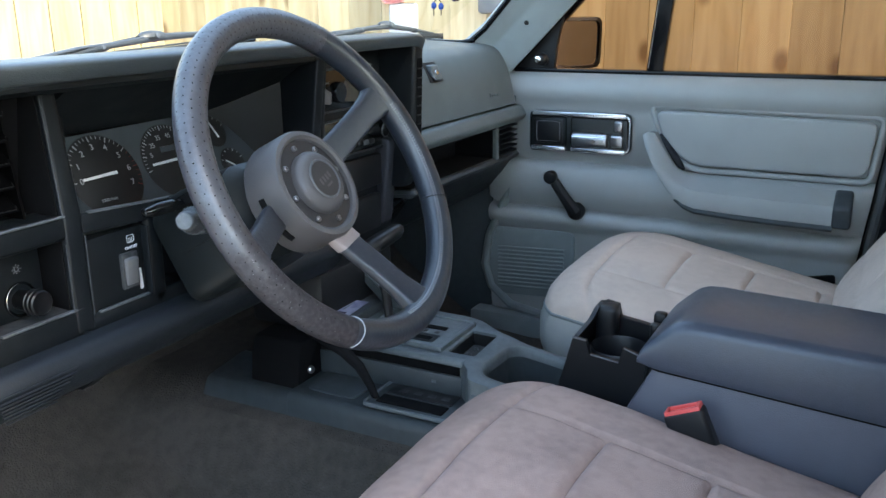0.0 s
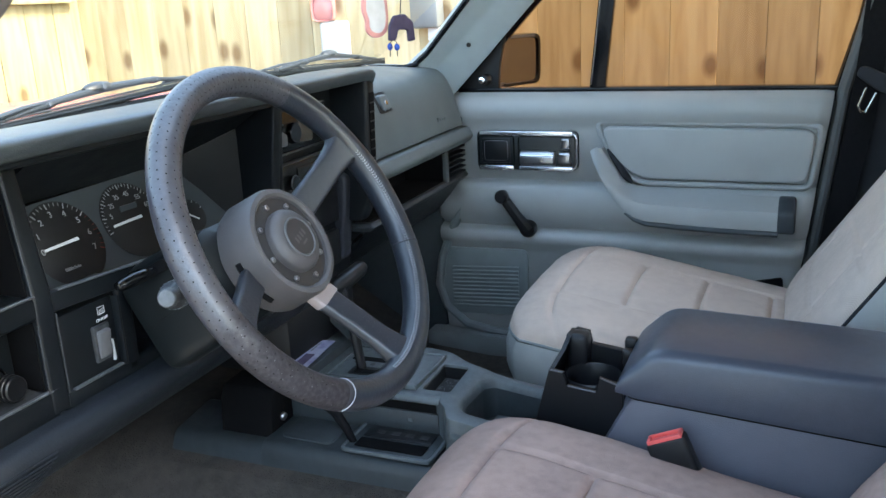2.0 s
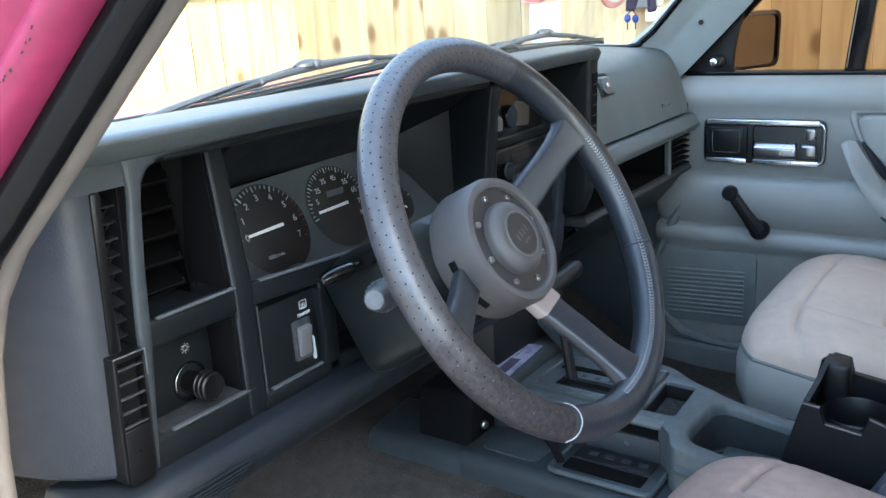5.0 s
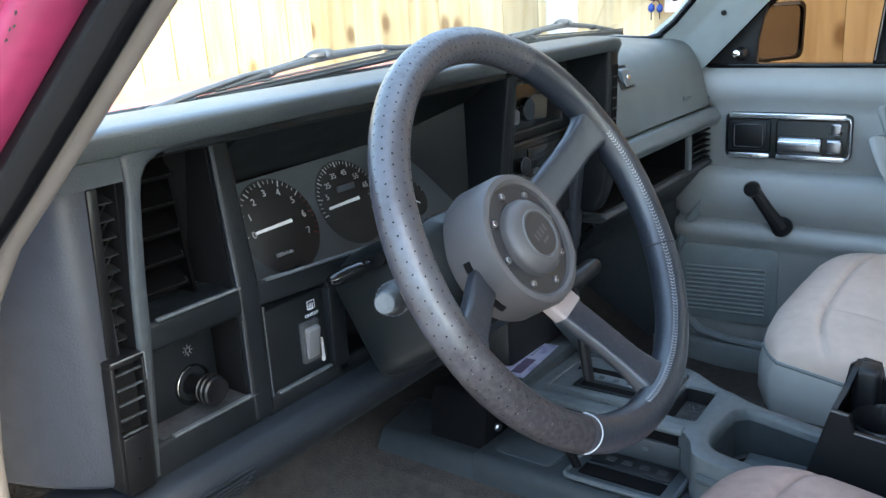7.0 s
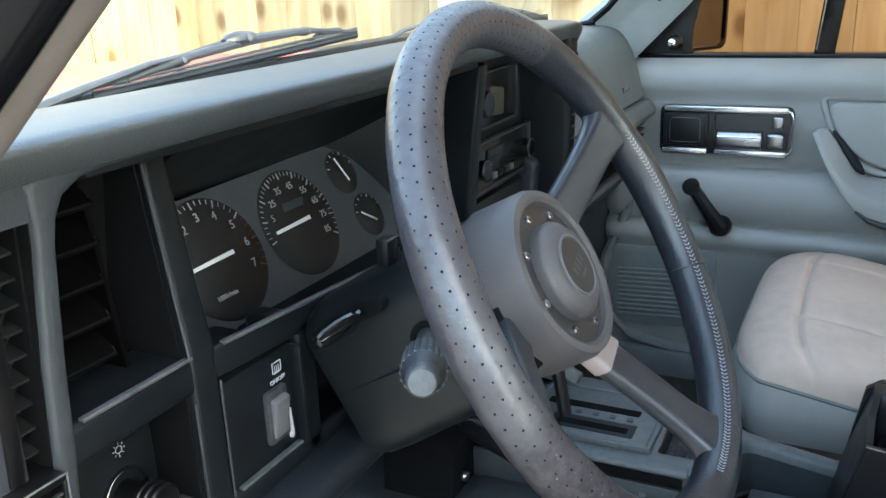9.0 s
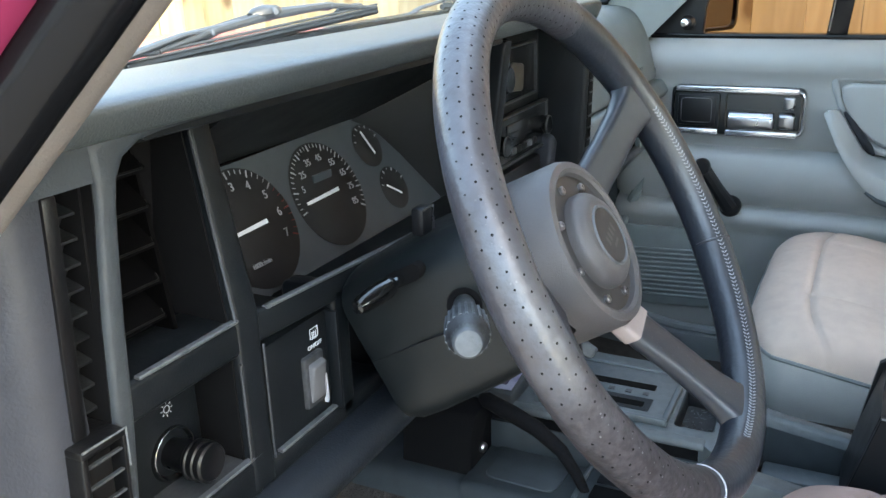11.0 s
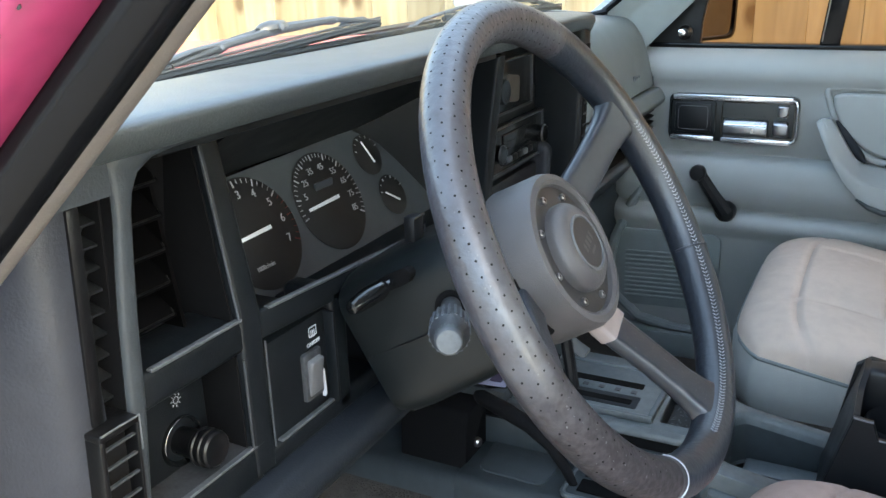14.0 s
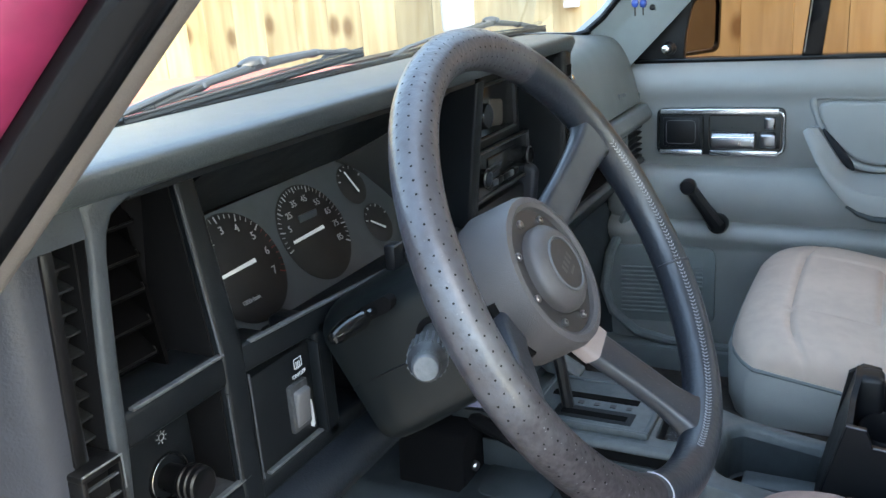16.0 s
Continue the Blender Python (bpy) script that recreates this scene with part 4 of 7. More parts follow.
def needle(m, parent, p0, p1, w):
    bm = bmesh.new()
    d = Vector((p1[0] - p0[0], p1[1] - p0[1], 0)).normalized()
    sd = Vector((-d.y, d.x, 0)) * w
    a0, a1 = Vector((*p0, 0.004)), Vector((*p1, 0.004))
    top = [bm.verts.new(m @ q) for q in (a0 - sd * 0.8, a1 - sd, a1 + sd, a0 + sd * 0.8)]
    low = [bm.verts.new(m @ (q - Vector((0, 0, 0.001)))) for q in (a0 - sd * 0.8, a1 - sd, a1 + sd, a0 + sd * 0.8)]
    bm.faces.new(top)
    bm.faces.new(list(reversed(low)))
    for k in range(4):
        bm.faces.new((top[k], low[k], low[(k + 1) % 4], top[(k + 1) % 4]))
    part("needle", bm, M_WHITE, parent, "white pointer", smooth=False)


needle(tm, tach, (-0.0345, -0.001), (0.0145, 0.0005), 0.0018)
text("lettering", "1000r/min", 0.0056, tm @ Matrix.Translation((-0.010, -0.0285, 0.0012)), M_PRINT, tach)
spd, sm = dial("speedometer", -0.303, -0.005, 0.048, 190, -30, 9, 36)
for s, ang in (("5", 160), ("25", 136), ("35", 108), ("45", 78), ("55", 48), ("65", 22), ("75", -3), ("85", -28)):
    a = radians(ang)
    text("numeral", s, 0.0088, sm @ Matrix.Translation((0.0335 * math.cos(a), 0.0335 * math.sin(a), 0.0012)), M_PRINT, spd)
needle(sm, spd, (-0.038, -0.001), (0.011, 0.0005), 0.0018)
bm = bmesh.new()
o = sm @ Vector((0, 0.016, 0.001))
box(bm, o.x - 0.014, o.x + 0.014, o.y - 0.001, o.y + 0.001, o.z - 0.004, o.z + 0.004)
part("odometer", bm, M_CLUSTER, spd)
for x, v, p0, p1 in ((-0.214, 0.022, (-0.006, 0.0145), (0.0015, -0.010)), (-0.203, -0.026, (-0.0155, 0.005), (0.003, -0.008))):
    g, gm = dial("small_gauge", x, v, 0.021, 160, 20, 3, 6)
    needle(gm, g, p0, p1, 0.0009)

# centre stack: ridge, radio, heater controls, right-hand outlet
stack = group("centre_stack", dash, "charcoal centre stack with radio and heater controls")
bm = bmesh.new()
prism(bm, [(0.17, 1.25), (0.25, 1.25), (0.25, 0.96), (0.20, 0.96), (0.19, 1.10)], -0.112, -0.092, 0.004)
prism(bm, [(0.18, 1.25), (0.25, 1.25), (0.25, 0.96), (0.21, 0.96)], -0.085, -0.075, 0.003)
part("ridge", bm, M_BEZEL, stack)
bm = bmesh.new()
box(bm, -0.10, 0.172, 0.232, 0.28, 0.93, 1.25, 0.004)
part("stack_face", bm, M_BEZEL, stack)
M_CREAM = mat("cream_reflection", (0.060, 0.051, 0.040), 0.35, var=0.3, scale=60, bump=0.1)
heat = group("heater_controls", stack, "black heater control panel with a round dial")
bm = bmesh.new()
box(bm, -0.066, 0.104, 0.221, 0.25, 1.166, 1.229, 0.003)
part("plate", bm, M_GLOSS, heat)
for x0, x1, z0, z1 in ((-0.068, 0.106, 1.2275, 1.2305), (-0.068, 0.106, 1.1645, 1.1675), (-0.0685, -0.0655, 1.1645, 1.2305), (0.1035, 0.1065, 1.1645, 1.2305)):
    bm = bmesh.new()
    box(bm, x0, x1, 0.2185, 0.226, z0, z1, 0.001)
    part("plate_rim", bm, M_SURREDGE, heat)
bm = bmesh.new()
revolve(bm, [(0.0160, 0), (0.0155, 0.007), (0.0140, 0.009), (0, 0.0095)], frame_m((0.004, 0.2212, 1.194), (1, 0, 0), (0, -1, 0)), 28)
part("dial_knob", bm, M_GLOSS, heat)
# cream patch painted in as the reflection on the glossy panel
bm = bmesh.new()
prism(bm, round_poly([(0.022, 1.178), (0.062, 1.174), (0.066, 1.206), (0.026, 1.212)], 0.006), 0.2195, 0.2225, 0.001, 1, axis="y")
part("lit_window", bm, M_CREAM, heat, "cream patch painted as a reflection on the panel")
bm = bmesh.new()
prism(bm, round_poly([(-0.047, 1.181), (-0.022, 1.178), (-0.020, 1.195), (-0.036, 1.203), (-0.047, 1.199)], 0.004), 0.212, 0.2225, 0.002, 2, axis="y")
part("lever_tab", bm, M_SWITCH, heat, "pale grey lever tab")
bm = bmesh.new()
box(bm, -0.055, -0.016, 0.2195, 0.2225, 1.208, 1.2105, 0.0008)
part("slot", bm, M_CAP, heat)
radio = group("car_radio", stack, "black car radio with buttons and display")
bm = bmesh.new()
box(bm, -0.036, 0.142, 0.220, 0.25, 1.094, 1.150, 0.003)
part("radio_body", bm, M_GLOSS, radio)
for x0, x1, z0, z1 in ((-0.038, 0.144, 1.1490, 1.1520), (-0.038, 0.144, 1.0925, 1.0955), (-0.0385, -0.0355, 1.0925, 1.1520), (0.1415, 0.1445, 1.0925, 1.1520)):
    bm = bmesh.new()
    box(bm, x0, x1, 0.2175, 0.226, z0, z1, 0.001)
    part("radio_rim", bm, M_SURREDGE, radio)
bm = bmesh.new()
box(bm, 0.006, 0.100, 0.2175, 0.222, 1.119, 1.141, 0.002)
part("display", bm, mat("radio_display", (0.012, 0.012, 0.012), 0.12, var=0.4, spec=0.6), radio, "dark glossy display")
for k in range(6):
    bm = bmesh.new()
    box(bm, 0.002 + k * 0.0172, 0.016 + k * 0.0172, 0.2165, 0.222, 1.1025, 1.1105, 0.0015)
    part("button", bm, M_CAP if k in (1, 4) else M_BEZEL, radio)
for x in (-0.017, 0.122):
    bm = bmesh.new()
    revolve(bm, [(0.0115, 0), (0.0115, 0.010), (0.0100, 0.013), (0, 0.0135)], frame_m((x, 0.220, 1.122), (1, 0, 0), (0, -1, 0)), 22)
    part("knob", bm, M_GLOSS, radio)
    bm = bmesh.new()
    revolve(bm, [(0.0116, 0.0105), (0.0120, 0.0118), (0.0108, 0.0130)], frame_m((x, 0.220, 1.122), (1, 0, 0), (0, -1, 0)), 22)
    part("knob_rim", bm, M_SURREDGE, radio)
bm = bmesh.new()
box(bm, -0.030, 0.130, 0.222, 0.25, 1.028, 1.082, 0.004)
box(bm, -0.030, 0.125, 0.222, 0.25, 0.955, 1.015, 0.004)
part("tray_front", bm, M_BLACK, stack)
bm = bmesh.new()
prism(bm, round_poly([(0.205, 1.10), (0.245, 1.12), (0.27, 0.955), (0.222, 0.955)], 0.01), 0.128, 0.160, 0.006)
part("stack_cheek", bm, M_PAD, stack)
bm = bmesh.new()
prism(bm, round_poly([(0.163, 1.262), (0.30, 1.262), (0.30, 1.02), (0.190, 1.02), (0.171, 1.06)], [0.01, 0.005, 0.005, 0.01, 0.03]), 0.146, 0.178, 0.007, 3)
part("stack_end", bm, M_BEZEL, stack)
bm = bmesh.new()
prism(bm, [(0.1632, 1.236), (0.1690, 1.088), (0.1760, 1.088), (0.1700, 1.236)], 0.154, 0.1715)
part("outlet_mouth", bm, M_HOLE, stack, smooth=False)
for k in range(9):
    bm = bmesh.new()
    zc = 1.098 + 0.0152 * k
    yc = 0.1612 + (1.262 - zc) * 0.039
    box(bm, 0.1545, 0.171, yc, yc + 0.004, zc - 0.0012, zc + 0.0012)
    part("slat", bm, M_BEZEL, stack, smooth=False)

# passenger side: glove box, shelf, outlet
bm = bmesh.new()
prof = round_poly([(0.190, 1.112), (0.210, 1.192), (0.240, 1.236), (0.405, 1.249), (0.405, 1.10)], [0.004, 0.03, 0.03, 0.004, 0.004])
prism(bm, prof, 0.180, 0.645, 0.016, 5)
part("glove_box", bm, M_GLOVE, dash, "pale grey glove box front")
bm = bmesh.new()
for k in range(4):
    box(bm, 0.512 + k * 0.0115, 0.5200 + k * 0.0115, 0.1950, 0.1985, 1.1350, 1.1415 + (0.003 if k == 0 else 0.0), 0.0008, 1)
part("raised_mark", bm, M_GLOVE, dash, "small moulded maker's mark")
bm = bmesh.new()
prism(bm, [(0.2065, 1.184), (0.2262, 1.219), (0.240, 1.219), (0.240, 1.184)], 0.282, 0.333, 0.002, 2)
part("latch_pocket", bm, M_BLACK, dash)
bm = bmesh.new()
prism(bm, round_poly([(0.2030, 1.188), (0.2140, 1.2145), (0.232, 1.2145), (0.232, 1.188)], 0.003), 0.291, 0.321, 0.003, 3)
part("latch", bm, M_LATCH, dash, "grey push latch")
bm = bmesh.new()
revolve(bm, [(0, 0.0012), (0.004, 0.0012), (0.0045, 0)], frame_m((0.3060, 0.2083, 1.2015), (1, 0, 0), (0, -0.92, 0.38)), 16)
part("lock", bm, M_CHROME, dash)
bm = bmesh.new()
prism(bm, round_poly([(0.180, 1.075), (0.170, 1.088), (0.182, 1.1085), (0.30, 1.1085), (0.30, 1.075)], 0.006), 0.180, 0.650, 0.006)
part("shelf_lip", bm, M_GLOVE, dash)
# near-black back, floor, top and side paint the shelf's inner shade
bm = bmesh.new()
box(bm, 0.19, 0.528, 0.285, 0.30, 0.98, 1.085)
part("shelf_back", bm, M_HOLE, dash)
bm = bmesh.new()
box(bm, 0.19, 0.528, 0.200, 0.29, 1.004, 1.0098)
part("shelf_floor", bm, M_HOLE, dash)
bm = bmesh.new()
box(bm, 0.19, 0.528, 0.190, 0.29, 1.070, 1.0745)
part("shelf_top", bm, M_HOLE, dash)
# lip and panel below the shelf use darker materials for the shade there
bm = bmesh.new()
prism(bm, round_poly([(0.192, 1.0085), (0.186, 1.001), (0.196, 0.992), (0.28, 0.992), (0.28, 1.0085)], 0.004), 0.180, 0.650, 0.004)
part("shelf_lip", bm, M_RIB, dash)
bm = bmesh.new()
prism(bm, round_poly([(0.204, 0.992), (0.225, 0.962), (0.27, 0.91), (0.32, 0.90), (0.32, 0.992)], [0.004, 0.03, 0.02, 0.004, 0.004]), 0.180, 0.650, 0.006)
part("lower_panel", bm, M_SURR, dash)
bm = bmesh.new()
box(bm, 0.530, 0.545, 0.190, 0.199, 1.004, 1.076, 0.002)
part("shelf_divider", bm, M_GLOVE, dash)
bm = bmesh.new()
box(bm, 0.528, 0.543, 0.1995, 0.285, 1.004, 1.076)
part("shelf_side", bm, M_HOLE, dash)
pv = group("passenger_vent", dash, "dark louvred outlet beside the door")
bm = bmesh.new()
box(bm, 0.543, 0.648, 0.215, 0.225, 1.0, 1.075)
part("backing", bm, M_HOLE, pv)
for k in range(6):
    bm = bmesh.new()
    prism(bm, [(0.192, 1.010 + k * 0.011), (0.192, 1.0125 + k * 0.011), (0.211, 1.0155 + k * 0.011), (0.211, 1.013 + k * 0.011)], 0.545, 0.646)
    part("slat", bm, M_SURR, pv, smooth=False)
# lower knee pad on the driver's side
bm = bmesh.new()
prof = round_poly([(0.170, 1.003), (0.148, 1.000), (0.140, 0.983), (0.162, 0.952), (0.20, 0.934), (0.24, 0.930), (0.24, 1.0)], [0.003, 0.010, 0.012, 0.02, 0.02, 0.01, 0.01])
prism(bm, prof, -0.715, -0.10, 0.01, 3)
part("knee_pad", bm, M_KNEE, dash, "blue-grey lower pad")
for k in range(8):
    bm = bmesh.new()
    z = 0.9855 - k * 0.0042
    y = 0.1394 + abs(0.982 - z) * 0.40
    tube(bm, [(-0.668 + 0.002 * k, y, z), (-0.578 - 0.003 * k, y, z)], 0.0011, 6)
    part("grille_rib", bm, M_KNEE, dash)

# ---------------------------------------------------------------- steering column and wheel
WN = Vector((0, -0.872, 0.489)).normalized()
HUB = Vector((-0.361, 0.0, 1.14))
WM = frame_m(HUB, (1, 0, 0), WN)

col = thing("steering_column", "charcoal steering column shroud with two stalks", "steering column")
bm = bmesh.new()
sec0 = round_poly([(-0.078, -0.056), (0.072, -0.056), (0.074, 0.044), (0.055, 0.058), (-0.058, 0.058), (-0.081, 0.044)], 0.018, 4)
rings = []
for d, s, oy in ((-0.045, 0.72, 0.0), (-0.055, 0.95, 0.0), (-0.075, 1.0, 0.0), (-0.13, 1.065, 0.0), (-0.152, 1.07, 0.0), (-0.163, 1.03, 0.0), (-0.170, 0.92, 0.0), (-0.172, 0.70, 0.0)):
    rings.append([bm.verts.new(WM @ Vector((px * s, py * s + oy, d))) for px, py in sec0])
for a, b in zip(rings, rings[1:]):
    for k in range(len(a)):
        bm.faces.new((a[k], a[(k + 1) % len(a)], b[(k + 1) % len(a)], b[k]))
bm.faces.new(rings[0])
bm.faces.new(list(reversed(rings[-1])))
part("shroud", bm, M_SHROUD, col, "charcoal moulded shroud")
bm = bmesh.new()
pts = [WM @ Vector((-0.0845, -0.004, d)) for d in (-0.06, -0.160)]
tube(bm, pts, 0.0007, 6)
part("split_line", bm, M_BLACK, col)
bm = bmesh.new()
tube(bm, [(-0.3, 0.16, 1.05), (-0.3, 0.5, 0.80)], 0.03, 10)
part("column_tube", bm, M_BLACK, col)
# indicator stalk
st = group("indicator_stalk", col, "black indicator stalk with a chrome tip")
bm = bmesh.new()
tube(bm, [(-0.430, 0.1085, 1.1275), (-0.458, 0.1095, 1.1275)], 0.0034, 8)
tube(bm, [(-0.4585, 0.1094, 1.1275), (-0.4620, 0.1096, 1.1275), (-0.4670, 0.1100, 1.1274), (-0.482, 0.1110, 1.1270), (-0.4945, 0.1118, 1.1262)], [0.0036, 0.0060, 0.0074, 0.0074, 0.0062], 16)
part("stalk_body", bm, M_GLOSS, st)
bm = bmesh.new()
tube(bm, [(-0.4935, 0.1117, 1.1263), (-0.4965, 0.1119, 1.1261), (-0.5000, 0.1121, 1.1259), (-0.5012, 0.1122, 1.1258)], [0.0063, 0.0058, 0.0044, 0.0020], 14)
part("tip", bm, M_GLOSS, st)
bm = bmesh.new()
cap = []
for k in range(16):
    a = 2 * math.pi * k / 16
    py, pz = 0.0062 * math.cos(a) + (0.0095 if math.cos(a) > 0 else -0.0095), 0.0062 * math.sin(a)
    cap.append((0.1085 + py * 0.90 + pz * 0.42, 1.1285 - py * 0.50 + pz * 0.86))
prism(bm, cap, -0.4490, -0.440)
part("slot", bm, M_HOLE, st, smooth=False)
# twist-grip stalk
st2 = group("wiper_stalk", col, "ribbed grey twist-knob stalk")
S0, S1 = Vector((-0.440, 0.066, 1.112)), Vector((-0.5455, 0.0135, 1.1385))
SM = frame_m(S0, (0, 0, 1), S1 - S0)
L = (S1 - S0).length
bm = bmesh.new()
revolve(bm, [(0.0075, 0), (0.0075, L * 0.48), (0.0115, L * 0.49), (0.0125, L * 0.53), (0.0125, L * 0.82), (0.0098, L * 0.86), (0.0090, L * 0.95), (0.0070, L * 0.96), (0, L * 0.96)], SM, 32)
part("stalk_body", bm, M_SWFRAME, st2)
for k in range(20):
    a = 2 * math.pi * k / 20
    bm = bmesh.new()
    tube(bm, [SM @ Vector((0.0124 * math.cos(a), 0.0124 * math.sin(a), L * q)) for q in (0.53, 0.82)], 0.0010, 5)
    part("grip_rib", bm, M_CAP, st2)
bm = bmesh.new()
revolve(bm, [(0.0094, L * 0.90), (0.0088, L * 0.985), (0.0082, L * 1.003), (0.0072, L * 1.011), (0, L * 1.013)], SM, 24)
part("cap", bm, M_LIP, st2, "worn grey end cap")
bm = bmesh.new()
revolve(bm, [(0.0120, -0.002), (0.0120, 0.004), (0.008, 0.004)], SM, 20)
part("socket", bm, M_HOLE, st2)
# right-hand lever, hazard tab
bm = bmesh.new()
box(bm, -0.406, -0.391, 0.113, 0.123, 1.143, 1.164, 0.002)
hz = part("hazard_tab", bm, M_BLACK, col)
bm = bmesh.new()
tube(bm, [(-0.406, 0.1125, 1.1635), (-0.3915, 0.1125, 1.1640), (-0.3905, 0.1125, 1.146)], 0.0008, 6)
part("bright_edge", bm, M_STEEL, hz)

wheel = thing("steering_wheel", "worn perforated grey leather three-spoke steering wheel", "steering wheel")
RC = Vector((-0.003, 0.0, 0.0235))
R, TR = 0.177, 0.0158


def rim_pt(ang, tube_ang=0.0, tr=0.0):
    """A point of the rim: ang round the wheel, tube_ang round the section (0 outwards, 90 towards the driver)."""
    a, b = radians(ang), radians(tube_ang)
    rad = R + tr * math.cos(b)
    return WM @ (RC + Vector((rad * math.cos(a), rad * math.sin(a), tr * math.sin(b))))


bm = bmesh.new()
N, K = 128, 20
rings = []
for i in range(N):
    a = 360 * i / N
    tr = TR * (1 + 0.012 * math.sin(9 * radians(a)))
    rings.append([bm.verts.new(rim_pt(a, 360 * k / K, tr)) for k in range(K)])
for i in range(N):
    if not 21 <= i < 85:
        a, b = rings[i], rings[(i + 1) % N]
        for k in range(K):
            bm.faces.new((a[k], a[(k + 1) % K], b[(k + 1) % K], b[k]))
bmesh.ops.delete(bm, geom=[v for v in bm.verts if not v.link_faces], context="VERTS")
part("rim", bm, M_SMOOTHL, wheel, "smooth leather wrap, darkened partly for shade on that side")
bm = bmesh.new()
last = None
for i in range(21, 86):
    a = 360 * i / N
    tr = TR * (1.004 + 0.012 * math.sin(9 * radians(a)))
    ring = [bm.verts.new(rim_pt(a, 360 * k / K, tr * (1 + 0.006 * noise.noise(Vector((i * 0.31, 2.1 * math.cos(k * 0.314), 2.1 * math.sin(k * 0.314))))))) for k in range(K)]
    if last:
        for k in range(K):
            bm.faces.new((last[k], last[(k + 1) % K], ring[(k + 1) % K], ring[k]))
    last = ring
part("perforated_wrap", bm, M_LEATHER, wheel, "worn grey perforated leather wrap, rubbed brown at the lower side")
# perforations in the leather
bm = bmesh.new()
rnd = random.Random(12)
for i in range(0, 58):
    a = 60 + i * 170 / 58
    for j, tb in enumerate((5, 32, 59, 86, 113, 140, 167)):
        if a > 180 and rnd.random() < (a - 180) / 70:
            continue
        aa = a + (1.45 if j % 2 else 0) + rnd.uniform(-0.12, 0.12)
        c = rim_pt(aa, tb + rnd.uniform(-1.2, 1.2), TR * (1.0105 + 0.012 * math.sin(9 * radians(aa))))
        nn = (c - rim_pt(aa)).normalized()
        m = frame_m(c, (0.3, 0.5, 0.8), nn)
        r = rnd.uniform(0.0006, 0.00085)
        vs = [bm.verts.new(m @ Vector((r * math.cos(k * math.pi / 3), r * math.sin(k * math.pi / 3), 0.0001))) for k in range(6)]
        bm.faces.new(vs)
tagged(part("perforation", bm, M_PERF, wheel, smooth=False), kind="stuff")
# herringbone stitching along the inner side
bm = bmesh.new()
for i in range(96):
    a = 20 - i * 112 / 96
    for s in (-1, 1):
        tube(bm, [rim_pt(a, 132 + s * 1.5, TR * 1.016), rim_pt(a + 0.60, 132 + s * 8, TR * 1.013)], 0.00045, 5)
tagged(part("stitching", bm, M_THREAD, wheel, "pale herringbone stitching"), kind="stuff")
# wrap seam at the foot of the rim
bm = bmesh.new()
tube(bm, [rim_pt(-120.5 + 2.0 * math.sin(radians(k)), k, TR * 1.01) for k in range(0, 166, 11)], 0.0007, 6)
part("seam", bm, M_THREAD, wheel, "pale thread seam")
bm = bmesh.new()
tube(bm, [rim_pt(-22, k, TR * 1.015) for k in range(-60, 220, 14)], 0.0011, 6)
part("seam", bm, M_SPOKE, wheel)


def spoke(ang, bare=False, wide=1.0, deep=0.0):
    a = radians(ang)
    ca, sa = Vector((math.cos(a), math.sin(a), 0)), Vector((-math.sin(a), math.cos(a), 0))
    bm = bmesh.new()
    rings = []
    for r, w, z, th in ((0.052, 0.0180, -0.016, 0.006), (0.075, 0.0172, -0.010, 0.0065), (0.11, 0.0165, 0.003, 0.007), (0.14, 0.0168, 0.013, 0.0075), (0.158, 0.0190, 0.0195, 0.0088), (0.166, 0.0235, 0.0225, 0.0098), (0.172, 0.030, 0.0238, 0.0102)):
        w *= wide
        z -= deep * max(0.0, 1 - r / 0.166)
        sec = round_poly([(-w, -th), (w, -th), (w, th), (-w, th)], min(th * 0.8, 0.006), 3)
        rings.append([bm.verts.new(WM @ (ca * r + sa * p + Vector((RC.x, 0, z + q)))) for p, q in sec])
    for p, q in zip(rings, rings[1:]):
        for k in range(len(p)):
            bm.faces.new((p[k], p[(k + 1) % len(p)], q[(k + 1) % len(p)], q[k]))
    bm.faces.new(rings[0])
    bm.faces.new(list(reversed(rings[-1])))
    sp = part("spoke", bm, M_SPOKE, wheel, "dark blue-grey covered spoke")
    if bare:
        bm = bmesh.new()
        rings = []
        for r, w, z, th in ((0.050, 0.0190, -0.017, 0.0065), (0.075, 0.0190, -0.0095, 0.0071)):
            sec = round_poly([(-w, -th), (w, -th), (w, th), (-w, th)], 0.004, 3)
            rings.append([bm.verts.new(WM @ (ca * r + sa * p + Vector((RC.x, 0, z + q)))) for p, q in sec])
        p, q = rings
        for k in range(len(p)):
            bm.faces.new((p[k], p[(k + 1) % len(p)], q[(k + 1) % len(p)], q[k]))
        bm.faces.new(rings[-1])
        part("bare_patch", bm, M_COPPER, sp, "bare pinkish spoke metal")


spoke(25)
spoke(-76, True)
spoke(-163, wide=0.86, deep=0.016)
# pale flecks in the worn leather
rnd = random.Random(31)
bm = bmesh.new()
